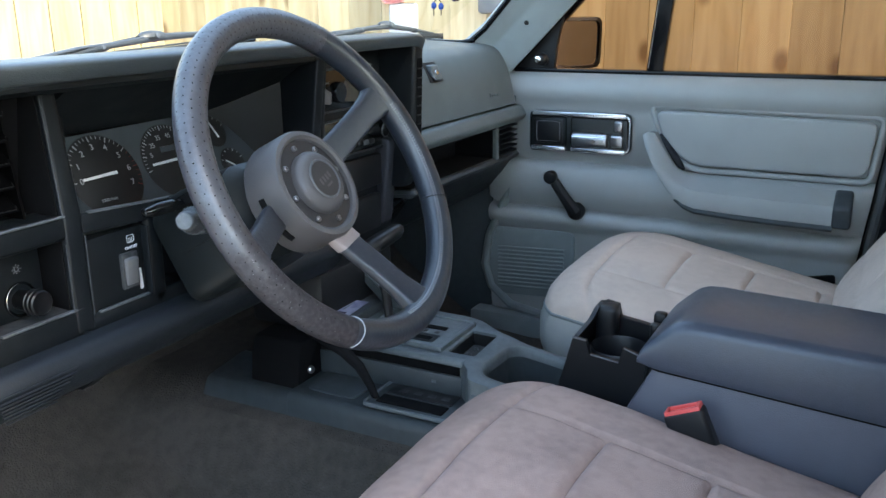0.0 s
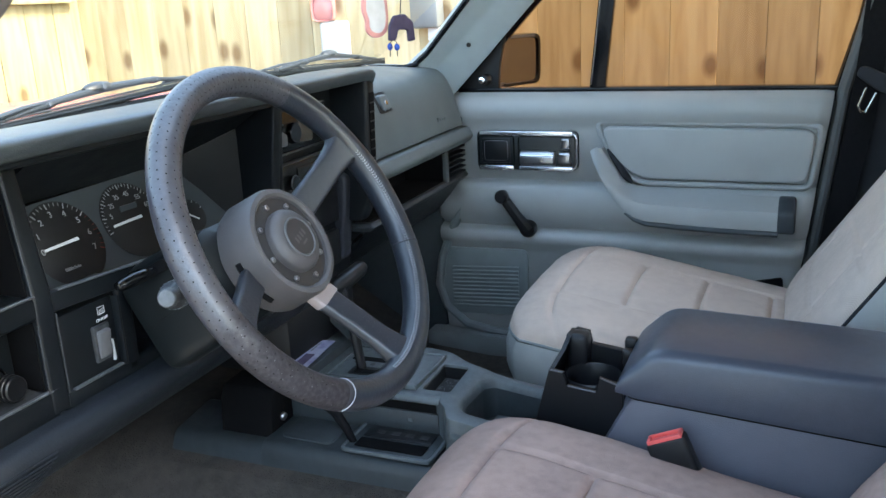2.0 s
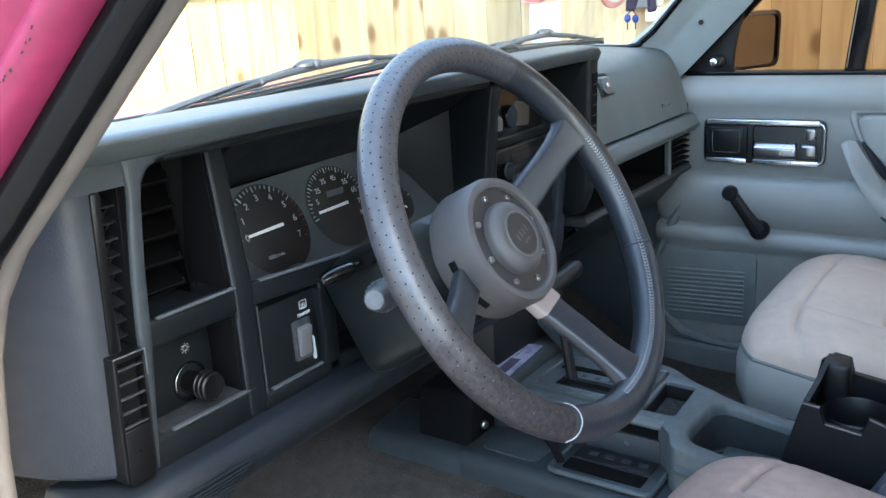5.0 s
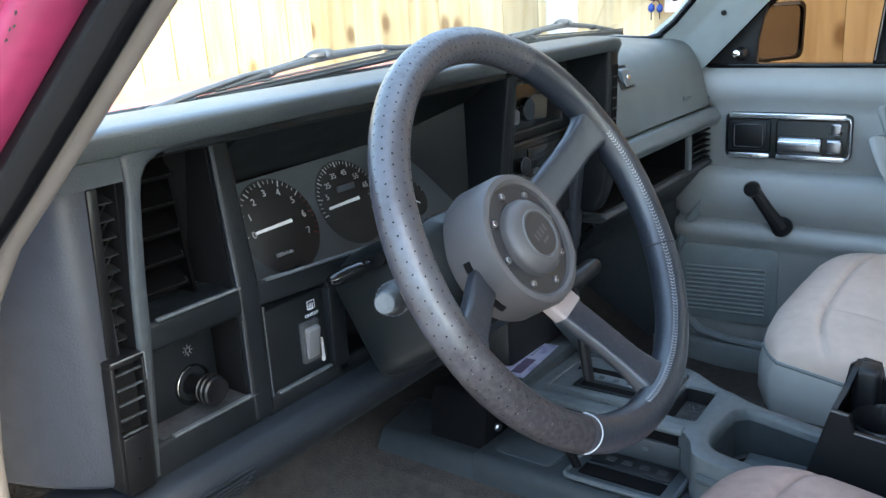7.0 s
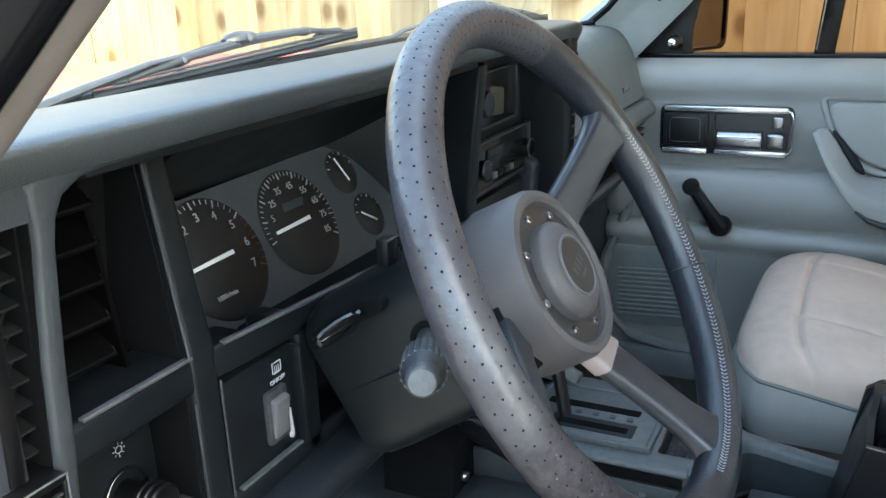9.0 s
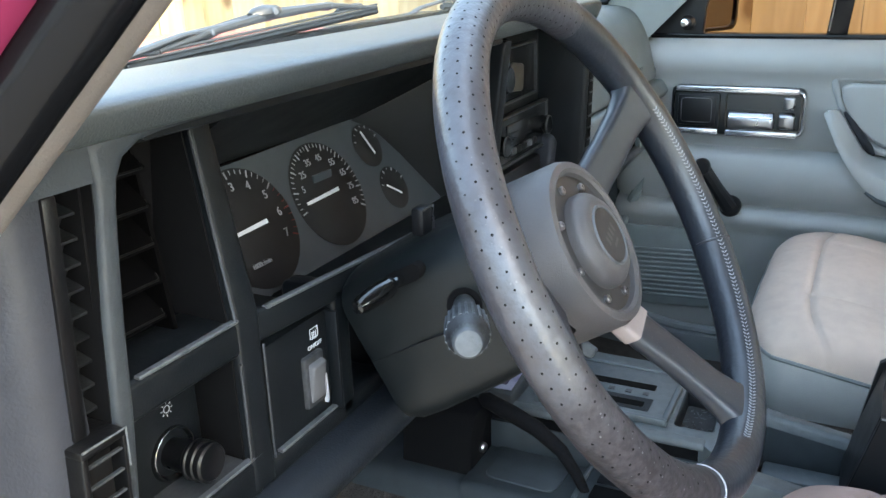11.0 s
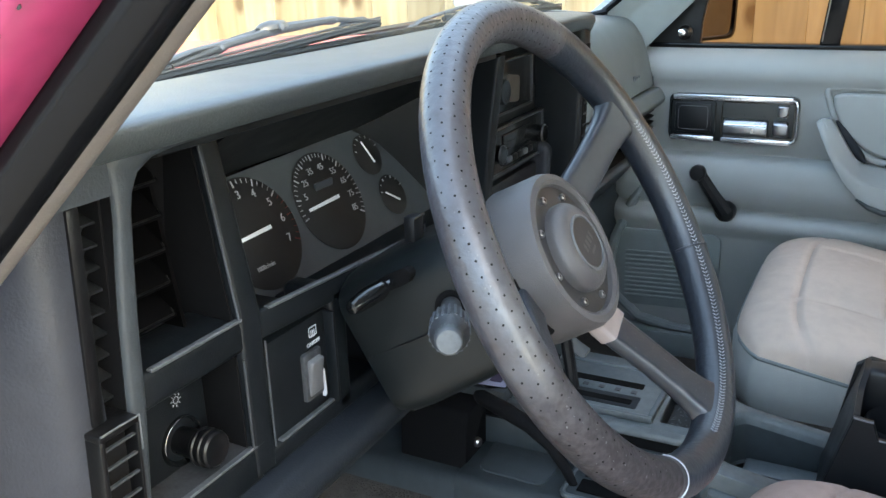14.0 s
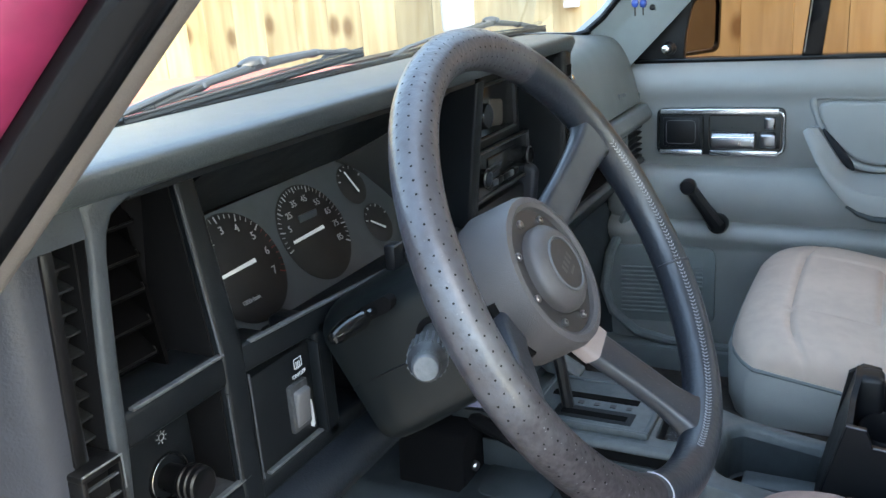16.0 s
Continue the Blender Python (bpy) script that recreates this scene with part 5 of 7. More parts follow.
for k in range(170):
    if k < 120:
        aa, tb = rnd.uniform(150, 236), rnd.uniform(20, 165)
        p = rim_pt(aa, tb, TR * (1.0115 + 0.012 * math.sin(9 * radians(aa))))
        nn = (p - rim_pt(aa)).normalized()
    else:
        ra, off = rnd.uniform(0.08, 0.160), rnd.uniform(-0.014, 0.014)
        a = radians(-76)
        z = np.interp(ra, (0.075, 0.11, 0.14, 0.158), (-0.010, 0.003, 0.013, 0.0195)) + np.interp(ra, (0.075, 0.11, 0.14, 0.158), (0.0065, 0.007, 0.0075, 0.0088))
        p = WM @ (Vector((math.cos(a), math.sin(a), 0)) * ra + Vector((-math.sin(a), math.cos(a), 0)) * off + Vector((RC.x, 0, float(z) + 0.0001)))
        nn = WN
    m = frame_m(p, (0.3, 0.5, 0.8), nn)
    r = rnd.uniform(0.0003, 0.0007)
    bm.faces.new([bm.verts.new(m @ Vector((r * rnd.uniform(0.6, 1.5) * math.cos(q * 1.2566), r * math.sin(q * 1.2566), 0.0001))) for q in range(5)])
tagged(part("fleck", bm, M_SWITCH, wheel, "pale flecks of wear", smooth=False), kind="stuff")
hub = group("hub", wheel, "round grey hub cover")
bm = bmesh.new()
revolve(bm, [(0.052, -0.050), (0.062, -0.046), (0.064, -0.04), (0.0625, -0.004), (0.060, 0.002), (0.055, 0.003), (0.052, 0.001), (0.051, -0.003), (0.036, -0.003)], WM, 56)
part("hub_drum", bm, M_HUB, hub)
bm = bmesh.new()
revolve(bm, [(0.0515, -0.0032), (0.051, -0.0025), (0.035, -0.0025), (0.034, -0.0032)], WM, 56)
part("bolt_ring", bm, M_HUBDARK, hub)
bm = bmesh.new()
revolve(bm, [(0.0355, -0.003), (0.0355, 0.003), (0.034, 0.006), (0.029, 0.0105), (0.025, 0.0115), (0.0225, 0.0115), (0.0, 0.0115)], WM, 56)
part("cap", bm, M_HUB, hub)
bm = bmesh.new()
revolve(bm, [(0.0205, 0.0115), (0.021, 0.0128), (0.0222, 0.0128), (0.0227, 0.0115)], WM, 48)
part("emblem_ring", bm, M_SWITCH, hub)
bm = bmesh.new()
revolve(bm, [(0.0, 0.0122), (0.0198, 0.0122), (0.0202, 0.0115)], WM, 40)
part("emblem", bm, M_HUBDARK, hub)
EM = WM @ pose(0, 0, 0.0126, 0, 0, 18)
bm = bmesh.new()
for k in range(4):
    p = [EM @ Vector((-0.011 + k * 0.006, -0.003, 0)), EM @ Vector((-0.0075 + k * 0.006, -0.003, 0)), EM @ Vector((-0.0075 + k * 0.006, 0.004, 0)), EM @ Vector((-0.011 + k * 0.006, 0.004, 0))]
    bm.faces.new([bm.verts.new(v) for v in p])
p = [EM @ Vector(v) for v in ((-0.005, -0.009, 0), (0.006, -0.009, 0), (0.006, -0.0065, 0), (-0.005, -0.0065, 0))]
bm.faces.new([bm.verts.new(v) for v in p])
part("emblem_bars", bm, M_HUB, hub, smooth=False)
for k in range(8):
    a = radians(11.5 + 45 * k)
    m = WM @ Matrix.Translation((0.0437 * math.cos(a), 0.0437 * math.sin(a), -0.0025))
    bm = bmesh.new()
    revolve(bm, [(0.0031, 0), (0.0031, 0.0022), (0.0024, 0.0028), (0.0014, 0.0028), (0.0012, 0.0012), (0, 0.0012)], m, 12)
    part("bolt", bm, M_STEEL, hub)
bm = bmesh.new()
a = radians(-150)
tube(bm, [WM @ Vector((0.0628 * math.cos(radians(q)), 0.0628 * math.sin(radians(q)), -0.026)) for q in range(-185, -135, 6)], 0.004, 6)
part("spoke_slot", bm, M_HOLE, hub)

# ---------------------------------------------------------------- passenger door
DX = 0.66
door = thing("door_1", "closed grey vinyl passenger door with chrome handle plate", "car door", kind="structure")
bm = bmesh.new()
# skin: cross-section (x, z) swept along y, with soft rolls between the creases
sec = [(0.72, 1.176), (0.694, 1.1795), (0.676, 1.175), (0.660, 1.164), (0.650, 1.148), (0.6485, 1.133), (0.653, 1.119), (0.660, 1.109), (0.661, 1.095), (0.661, 1.002), (0.672, 0.993), (0.672, 0.988), (0.653, 0.981), (0.645, 0.970), (0.641, 0.94), (0.644, 0.900), (0.664, 0.888), (0.664, 0.884), (0.643, 0.878), (0.636, 0.867), (0.638, 0.852), (0.650, 0.840), (0.655, 0.828), (0.655, 0.655), (0.660, 0.63), (0.72, 0.63)]
n_y = 60
rows_v = []
for i in range(n_y + 1):
    yy = 0.262 - i * (0.262 + 0.553) / n_y
    e = max(0.0, 1 - min((0.262 - yy), (yy + 0.553)) / 0.02)
    rows_v.append([bm.verts.new((xx + 0.012 * e * e * (xx < 0.70), yy if yy > 0 else yy * (0.541 - 0.112 * max(0.0, 1.176 - zz)) / 0.553, zz)) for xx, zz in sec])
for a, b in zip(rows_v, rows_v[1:]):
    for k in range(len(sec) - 1):
        bm.faces.new((a[k], a[k + 1], b[k + 1], b[k]))
part("inner_panel", bm, M_DOOR, door, "pale grey moulded vinyl panel", angle=60)
bm = bmesh.new()
box(bm, 0.706, 0.735, -0.48, 0.40, 0.55, 1.182, 0.004)
part("outer_skin", bm, M_PAINT, door)
# raised upper pad
bm = bmesh.new()
pad = [(-0.103, 1.109), (-0.516, 1.104), (-0.503, 1.000), (-0.182, 1.001), (-0.128, 1.046)]
prism(bm, round_poly(pad, [0.028, 0.024, 0.024, 0.03, 0.03], 6), 0.6500, 0.668, 0.006, 4, axis="x")
part("upper_pad", bm, M_DOOR, door)
bm = bmesh.new()
rim = round_poly([(-0.096, 1.117), (-0.524, 1.112), (-0.509, 0.991), (-0.178, 0.992), (-0.123, 1.042)], [0.018, 0.018, 0.018, 0.03, 0.03], 6)
tube(bm, [(0.6605, y, z) for y, z in rim], 0.0062, 8, closed=True)
part("pad_border", bm, M_DOOR, door, angle=80)
# armrest with pull grip: front face, sloped upper face, dark underside
ARM = [(0.626, -0.089, 1.061, -0.100, 1.069, 0.632, -0.112, 1.066), (0.612, -0.098, 1.044, -0.108, 1.050, 0.628, -0.124, 1.049), (0.606, -0.112, 1.014, -0.122, 1.020, 0.628, -0.140, 1.024), (0.603, -0.126, 0.991, -0.136, 0.998, 0.630, -0.153, 1.004), (0.602, -0.143, 0.966, -0.155, 0.980, 0.640, -0.164, 0.992), (0.602, -0.162, 0.945, -0.174, 0.969, 0.655, -0.176, 0.986), (0.602, -0.182, 0.932, -0.188, 0.963, 0.656, -0.190, 0.985), (0.602, -0.204, 0.925, -0.205, 0.960, 0.656, -0.206, 0.984), (0.602, -0.268, 0.921, -0.268, 0.957, 0.656, -0.268, 0.983), (0.602, -0.352, 0.918, -0.352, 0.954, 0.656, -0.352, 0.981), (0.603, -0.455, 0.916, -0.455, 0.953, 0.656, -0.455, 0.978)]
bm = bmesh.new()
rings = []
for xf, yl, zl, yc, zc, xb, yb, zb in ARM:
    low, crease, back = Vector((xf, yl, zl)), Vector((xf + 0.003, yc, zc)), Vector((xb, yb, zb))
    wall = Vector((0.664, yl * 0.9 + yb * 0.1, zl * 0.9 + zb * 0.1))
    inner = Vector((0.664, yb, zb))
    ring = [wall, low.lerp(wall, 0.10), low + Vector((0.0012, 0, 0)), low.lerp(crease, 0.14), crease.lerp(low, 0.22), crease + Vector((0.0016, 0, -0.0008)), crease.lerp(back, 0.16), back.lerp(crease, 0.10), back, inner]
    rings.append([bm.verts.new(p) for p in ring])
for r0, r1 in zip(rings, rings[1:]):
    for k in range(len(r0)):
        bm.faces.new((r0[k], r0[(k + 1) % len(r0)], r1[(k + 1) % len(r0)], r1[k]))
bm.faces.new(rings[0])
bm.faces.new(list(reversed(rings[-1])))
part("armrest", bm, M_DOOR, door, "pale grey moulded armrest and pull", angle=34)
bm = bmesh.new()
tube(bm, [(0.607, a[1] - 0.002, a[2] - 0.0060) for a in ARM[5:]], [0.002, 0.0045, 0.006, 0.0065, 0.0065, 0.0065], 8)
part("armrest_base", bm, M_LOWCON, door, "dark underside of the armrest")
# dark tube laid on the panel as the shadow behind the pull
bm = bmesh.new()
tube(bm, [(0.654, -0.119, 1.062), (0.652, -0.131, 1.044), (0.650, -0.148, 1.020), (0.650, -0.162, 1.002), (0.653, -0.171, 0.992)], [0.002, 0.0070, 0.0085, 0.0075, 0.002], 10)
part("finger_recess", bm, M_BTRIM, door, "dark tube standing in for the shadow behind the pull")
bm = bmesh.new()
prism(bm, round_poly([(0.606, 0.910), (0.603, 0.953), (0.640, 0.974), (0.66, 0.979), (0.66, 0.908)], [0.008, 0.010, 0.010, 0.002, 0.002]), -0.487, -0.454, 0.006, 3, axis="y")
part("armrest_end", bm, M_LOWCON, door, "dark end cap")
# handle plate
hp = group("handle_plate", door)


def ring_plate(bm, y0, y1, z0, z1, w, x0, x1):
    outer = round_poly([(y0, z0), (y1, z0), (y1, z1), (y0, z1)], 0.010, 4)
    inner = round_poly([(y0 + w, z0 + w), (y1 - w, z0 + w), (y1 - w, z1 - w), (y0 + w, z1 - w)], 0.004, 4)
    n = len(outer)
    loops = [[bm.verts.new((x, *p)) for p in prof] for x, prof in ((x1, outer), (x0, [(p[0] * 0.99 + 0.01 * (y0 + y1) / 2, p[1] * 0.99 + 0.01 * (z0 + z1) / 2) for p in outer]), (x0, inner), (x1, inner))]
    for a, b in zip(loops, loops[1:]):
        for k in range(n):
            bm.faces.new((a[k], a[(k + 1) % n], b[(k + 1) % n], b[k]))


bm = bmesh.new()
prism(bm, round_poly([(-0.058, 1.014), (0.166, 1.012), (0.166, 1.098), (-0.058, 1.098)], 0.014, 5), 0.6510, 0.664, 0.003, 2, axis="x")
part("backing", bm, mat("handle_plate_plastic", (0.010, 0.013, 0.014), 0.32, var=0.3, scale=90, bump=0.1, spec=0.4), hp)
for y0, y1, z in ((-0.048, 0.158, 1.0925), (0.082, 0.160, 1.0178), (-0.048, 0.070, 1.0178)):
    bm = bmesh.new()
    prism(bm, round_poly([(0.6462, z - 0.0046), (0.6462, z + 0.0046), (0.652, z + 0.0054), (0.652, z - 0.0054)], 0.0016, 3), y0, y1, 0.002, 2, axis="y")
    part("chrome_strip", bm, M_SATIN, hp, "bright chrome strip")
bm = bmesh.new()
ring_plate(bm, -0.054, 0.072, 1.0225, 1.0880, 0.0030, 0.6482, 0.652)
ring_plate(bm, 0.080, 0.162, 1.0225, 1.0880, 0.0024, 0.6490, 0.652)
part("recess_rim", bm, M_GLOSS, hp)
bm = bmesh.new()
box(bm, 0.648, 0.655, 0.088, 0.154, 1.028, 1.082, 0.004)
part("blank_switch", bm, M_BLACK, hp)
bm = bmesh.new()
ring_plate(bm, 0.094, 0.148, 1.033, 1.077, 0.0012, 0.6468, 0.650)
part("switch_line", bm, M_SWITCH, hp)
bm = bmesh.new()
prism(bm, round_poly([(0.6385, 1.030), (0.6385, 1.044), (0.6440, 1.0545), (0.655, 1.0565), (0.655, 1.0245), (0.6445, 1.0245)], 0.0035), -0.010, 0.066, 0.003, 3, axis="y")
lever = part("release_lever", bm, M_STEEL, hp, "chrome release lever")
bm = bmesh.new()
tube(bm, [(0.6400, 0.064, 1.0475), (0.6400, -0.008, 1.0475)], 0.0022, 8)
part("lever_edge", bm, M_SATIN, lever, "bright rolled edge")
bm = bmesh.new()
prism(bm, round_poly([(0.6415, 1.030), (0.6415, 1.052), (0.655, 1.058), (0.655, 1.026)], 0.004), -0.044, -0.018, 0.003, 2, axis="y")
prism(bm, round_poly([(0.6450, 1.062), (0.6450, 1.082), (0.655, 1.084), (0.655, 1.060)], 0.003), -0.042, -0.024, 0.003, 2, axis="y")
part("lock_tab", bm, M_STEEL, hp)
bm = bmesh.new()
tube(bm, [(0.6490, -0.046, 1.0925), (0.6490, -0.0535, 1.0890), (0.6490, -0.0560, 1.0800), (0.6490, -0.0560, 1.0300), (0.6490, -0.0535, 1.0215), (0.6490, -0.046, 1.0178)], 0.0022, 8)
part("chrome_strip", bm, M_SATIN, hp)
# window winder
wd = group("window_winder", door, "black plastic window winder")
bm = bmesh.new()
revolve(bm, [(0.019, 0), (0.019, 0.012), (0.016, 0.018), (0, 0.019)], frame_m((0.645, 0.050, 0.887), (0, 1, 0), (-1, 0, 0)), 24)
tube(bm, [(0.630, 0.050, 0.887), (0.618, 0.070, 0.920), (0.612, 0.096, 0.960)], [0.015, 0.012, 0.011], 10)
part("crank_arm", bm, M_BLACK, wd)
bm = bmesh.new()
revolve(bm, [(0.012, 0), (0.0145, 0.004), (0.0145, 0.016), (0.012, 0.020), (0, 0.021)], frame_m((0.617, 0.098, 0.963), (0, 1, 0), (-1, 0, 0)), 20)
part("knob", bm, M_BLACK, wd)
# speaker grille
sp = group("speaker_grille", door, "ribbed grey speaker grille")
bm = bmesh.new()
prism(bm, round_poly([(0.262, 0.83), (0.055, 0.835), (0.055, 0.68), (0.262, 0.67)], 0.02), 0.649, 0.656, 0.003, 2)
part("grille_panel", bm, M_GRILLE, sp)
for k in range(11):
    bm = bmesh.new()
    z = 0.700 + k * 0.0092
    tube(bm, [(0.6485, 0.236, z - 0.008), (0.6485, 0.078, z)], 0.0026, 6)
    part("grille_rib", bm, M_GRILLE, sp)
# map pocket opening
bm = bmesh.new()
prism(bm, round_poly([(-0.38, 0.79), (-0.47, 0.81), (-0.475, 0.76), (-0.38, 0.75)], 0.008), 0.648, 0.656)
part("map_pocket", bm, M_HOLE, door)
bm = bmesh.new()
box(bm, 0.700, 0.705, -0.575, -0.44, 0.60, 1.172)
part("rear_edge", bm, M_BTRIM, door)
# window frame, division bar, glass
bm = bmesh.new()
box(bm, 0.680, 0.708, -0.555, 0.215, 1.174, 1.1845, 0.003)
tube(bm, [(0.70, -0.552, 1.18), (0.695, -0.583, 1.30), (0.66, -0.64, 1.64)], 0.013, 8)
tube(bm, [(0.70, 0.232, 1.180), (0.697, 0.050, 1.366), (0.665, -0.215, 1.60), (0.655, -0.34, 1.64), (0.655, -0.66, 1.65)], 0.0195, 10)
part("window_frame", bm, M_RUBBER, door, "black rubber window surround")
bm = bmesh.new()
prism(bm, [(-0.077, 1.185), (-0.109, 1.185), (-0.138, 1.46), (-0.106, 1.46)], 0.676, 0.696, 0.002)
part("division_bar", bm, M_RUBBER, door)
bm = bmesh.new()
tube(bm, [(0.676, -0.081, 1.19), (0.676, -0.110, 1.46)], 0.0012, 5)
part("division_edge", bm, M_STEEL, door)
bm = bmesh.new()
prism(bm, [(0.240, 1.178), (0.124, 1.178), (0.121, 1.225), (0.112, 1.27), (0.094, 1.312), (0.17, 1.248)], 0.685, 0.70, 0.003)
part("mirror_sail", bm, M_BLACK, door)
bm = bmesh.new()
revolve(bm, [(0.013, 0), (0.013, 0.006), (0.010, 0.010), (0.0085, 0.016), (0, 0.019)], frame_m((0.684, 0.150, 1.203), (0, 1, 0), (-1, 0, 0)), 20)
part("mirror_joystick", bm, M_BLACK, door)
bm = bmesh.new()
revolve(bm, [(0.0075, 0), (0.0068, 0.006), (0, 0.009)], frame_m((0.660, 0.151, 1.204), (0, 1, 0), (-1, 0, 0)), 20)
part("joystick_ball", bm, M_CHROME, door)
bm = bmesh.new()
bm.faces.new([bm.verts.new(v) for v in ((0.703, 0.235, 1.178), (0.703, -0.552, 1.178), (0.663, -0.64, 1.63), (0.663, -0.225, 1.63))])
gl = part("pane", bm, M_TINT, door, "clear side glass", smooth=False)
gl.visible_shadow = False

# passenger-side pillars
ap = thing("windscreen_pillar", "pale grey trimmed windscreen pillar", "car pillar", kind="structure")
bm = bmesh.new()
inner_e = [(0.606, 0.335, 1.205), (0.602, 0.300, 1.222), (0.600, 0.276, 1.241), (0.600, 0.243, 1.267), (0.599, 0.200, 1.314), (0.597, 0.155, 1.363), (0.590, 0.06, 1.462), (0.570, -0.10, 1.62)]
crease = [(0.628, 0.330, 1.150), (0.628, 0.285, 1.192), (0.628, 0.246, 1.228), (0.628, 0.213, 1.259), (0.628, 0.172, 1.300), (0.628, 0.120, 1.350), (0.624, 0.02, 1.447), (0.606, -0.15, 1.61)]
outer_e = [(0.655, 0.300, 1.090), (0.655, 0.262, 1.130), (0.655, 0.220, 1.172), (0.655, 0.183, 1.209), (0.655, 0.136, 1.256), (0.655, 0.082, 1.312), (0.650, -0.02, 1.415), (0.632, -0.20, 1.59)]
rings = []
for a, b, c in zip(inner_e, crease, outer_e):
    a, b, c = Vector(a), Vector(b), Vector(c)
    rings.append([bm.verts.new(v) for v in (a + Vector((0.03, 0.02, 0.015)), a + Vector((0.004, 0.004, 0.003)), a, a.lerp(b, 0.86), b, b.lerp(c, 0.10), b.lerp(c, 0.9) + Vector((0.001, 0, 0)), c + Vector((0.004, 0, 0)), c + Vector((0.035, 0.004, 0.004)), c + Vector((0.06, 0.04, 0.03)))])
for a, b in zip(rings, rings[1:]):
    for k in range(10):
        bm.faces.new((a[k], a[(k + 1) % 10], b[(k + 1) % 10], b[k]))
part("pillar_trim", bm, M_PILLAR, ap, "pale grey moulded trim", angle=25)
bm = bmesh.new()
tube(bm, [Vector(p) + Vector((0.0, 0.006, 0.002)) for p in inner_e], 0.0062, 10)
part("screen_seal", bm, M_RUBBER, ap)
bm = bmesh.new()
revolve(bm, [(0.0050, 0), (0.0046, 0.001), (0, 0.0012)], frame_m((0.6335, 0.1690, 1.2800), (0, 1, 0), (-1, -0.45, -0.1)), 14)
part("screw", bm, M_BLACK, ap)
bpl = thing("belt_pillar", "dark grey trimmed centre pillar", "car pillar", kind="structure")
bm = bmesh.new()
prism(bm, [(-0.553, 0.60), (-0.72, 0.60), (-0.72, 1.10), (-0.705, 1.22), (-0.74, 1.64), (-0.64, 1.64), (-0.588, 1.33), (-0.556, 1.19)], 0.69, 0.72, 0.006, 2)
part("pillar_trim", bm, M_BTRIM, bpl)
bm = bmesh.new()
tube(bm, [(0.678, -0.495, 0.66), (0.678, -0.511, 0.783), (0.679, -0.527, 0.923), (0.681, -0.556, 1.174), (0.684, -0.585, 1.30), (0.675, -0.64, 1.6)], 0.0115, 10)
part("door_seal", bm, M_EDGE, bpl, "pale grey edge seal")
bm = bmesh.new()
prism(bm, [(-0.72, 0.6), (-1.8, 0.6), (-1.8, 1.18), (-0.72, 1.18)], 0.66, 0.72, 0.006, 2)
part("rear_door_panel", bm, M_DOOR, bpl)
bm = bmesh.new()
prism(bm, [(-1.3, 1.18), (-1.8, 1.18), (-1.8, 1.66), (-1.3, 1.66)], 0.66, 0.70, 0.006, 2)
part("rear_pillar", bm, M_BTRIM, bpl)
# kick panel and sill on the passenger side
# the kick panel takes a darker grey in place of the footwell's shade
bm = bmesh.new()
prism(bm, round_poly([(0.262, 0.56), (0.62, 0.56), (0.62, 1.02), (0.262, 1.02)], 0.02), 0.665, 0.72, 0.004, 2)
shell("kick_panel", bm, M_LOWCON, "kick panel in the footwell, darkened for the shade there")
bm = bmesh.new()
prism(bm, round_poly([(-0.56, 0.56), (0.30, 0.56), (0.30, 0.632), (-0.56, 0.632)], 0.015), 0.625, 0.72, 0.008, 2)
shell("door_sill", bm, M_KICK, "grey door sill trim")

bm = bmesh.new()
tube(bm, [(0.652, 0.205, 0.930), (0.651, 0.233, 0.872), (0.650, 0.259, 0.808), (0.650, 0.270, 0.739), (0.650, 0.254, 0.688), (0.648, 0.206, 0.648), (0.646, 0.136, 0.636), (0.644, -0.05, 0.632), (0.642, -0.35, 0.630)], 0.010, 10)
shell("door_edge_seal", bm, M_KICK, "grey rolled seal round the door opening")

# outside mirror
mir = thing("side_mirror", "black framed square side mirror outside the window", "side mirror")
mm = frame_m((0.879, 0.150, 1.226), (0.85, -0.52, 0), (-0.52, -0.85, -0.03))
bm = bmesh.new()
sq = round_poly([(-0.085, -0.058), (0.085, -0.058), (0.085, 0.060), (-0.085, 0.060)], 0.022)
rings = [[bm.verts.new(mm @ Vector((p[0] * s, p[1] * s, z))) for p in sq] for s, z in ((0.84, -0.003), (0.88, 0.004), (1.0, 0.0), (1.0, -0.03), (0.8, -0.06))]
for a, b in zip(rings, rings[1:]):
    for k in range(len(a)):
        bm.faces.new((a[k], a[(k + 1) % len(a)], b[(k + 1) % len(a)], b[k]))
bm.faces.new(rings[-1])
part("housing", bm, M_RUBBER, mir)
bm = bmesh.new()
bm.faces.new([bm.verts.new(mm @ Vector((p[0] * 0.86, p[1] * 0.86, -0.001))) for p in sq])
part("mirror_glass", bm, mat("mirror", (0.18, 0.155, 0.15), 0.10, 1.0, bump=0), mir, smooth=False)
bm = bmesh.new()
tube(bm, [(0.72, 0.17, 1.160), (0.80, 0.175, 1.155), (0.885, 0.175, 1.175)], 0.014, 8)
part("arm", bm, M_RUBBER, mir)

# ---------------------------------------------------------------- seats
def groove(d, w=0.0034):
    return math.exp(-(d / w) ** 2)


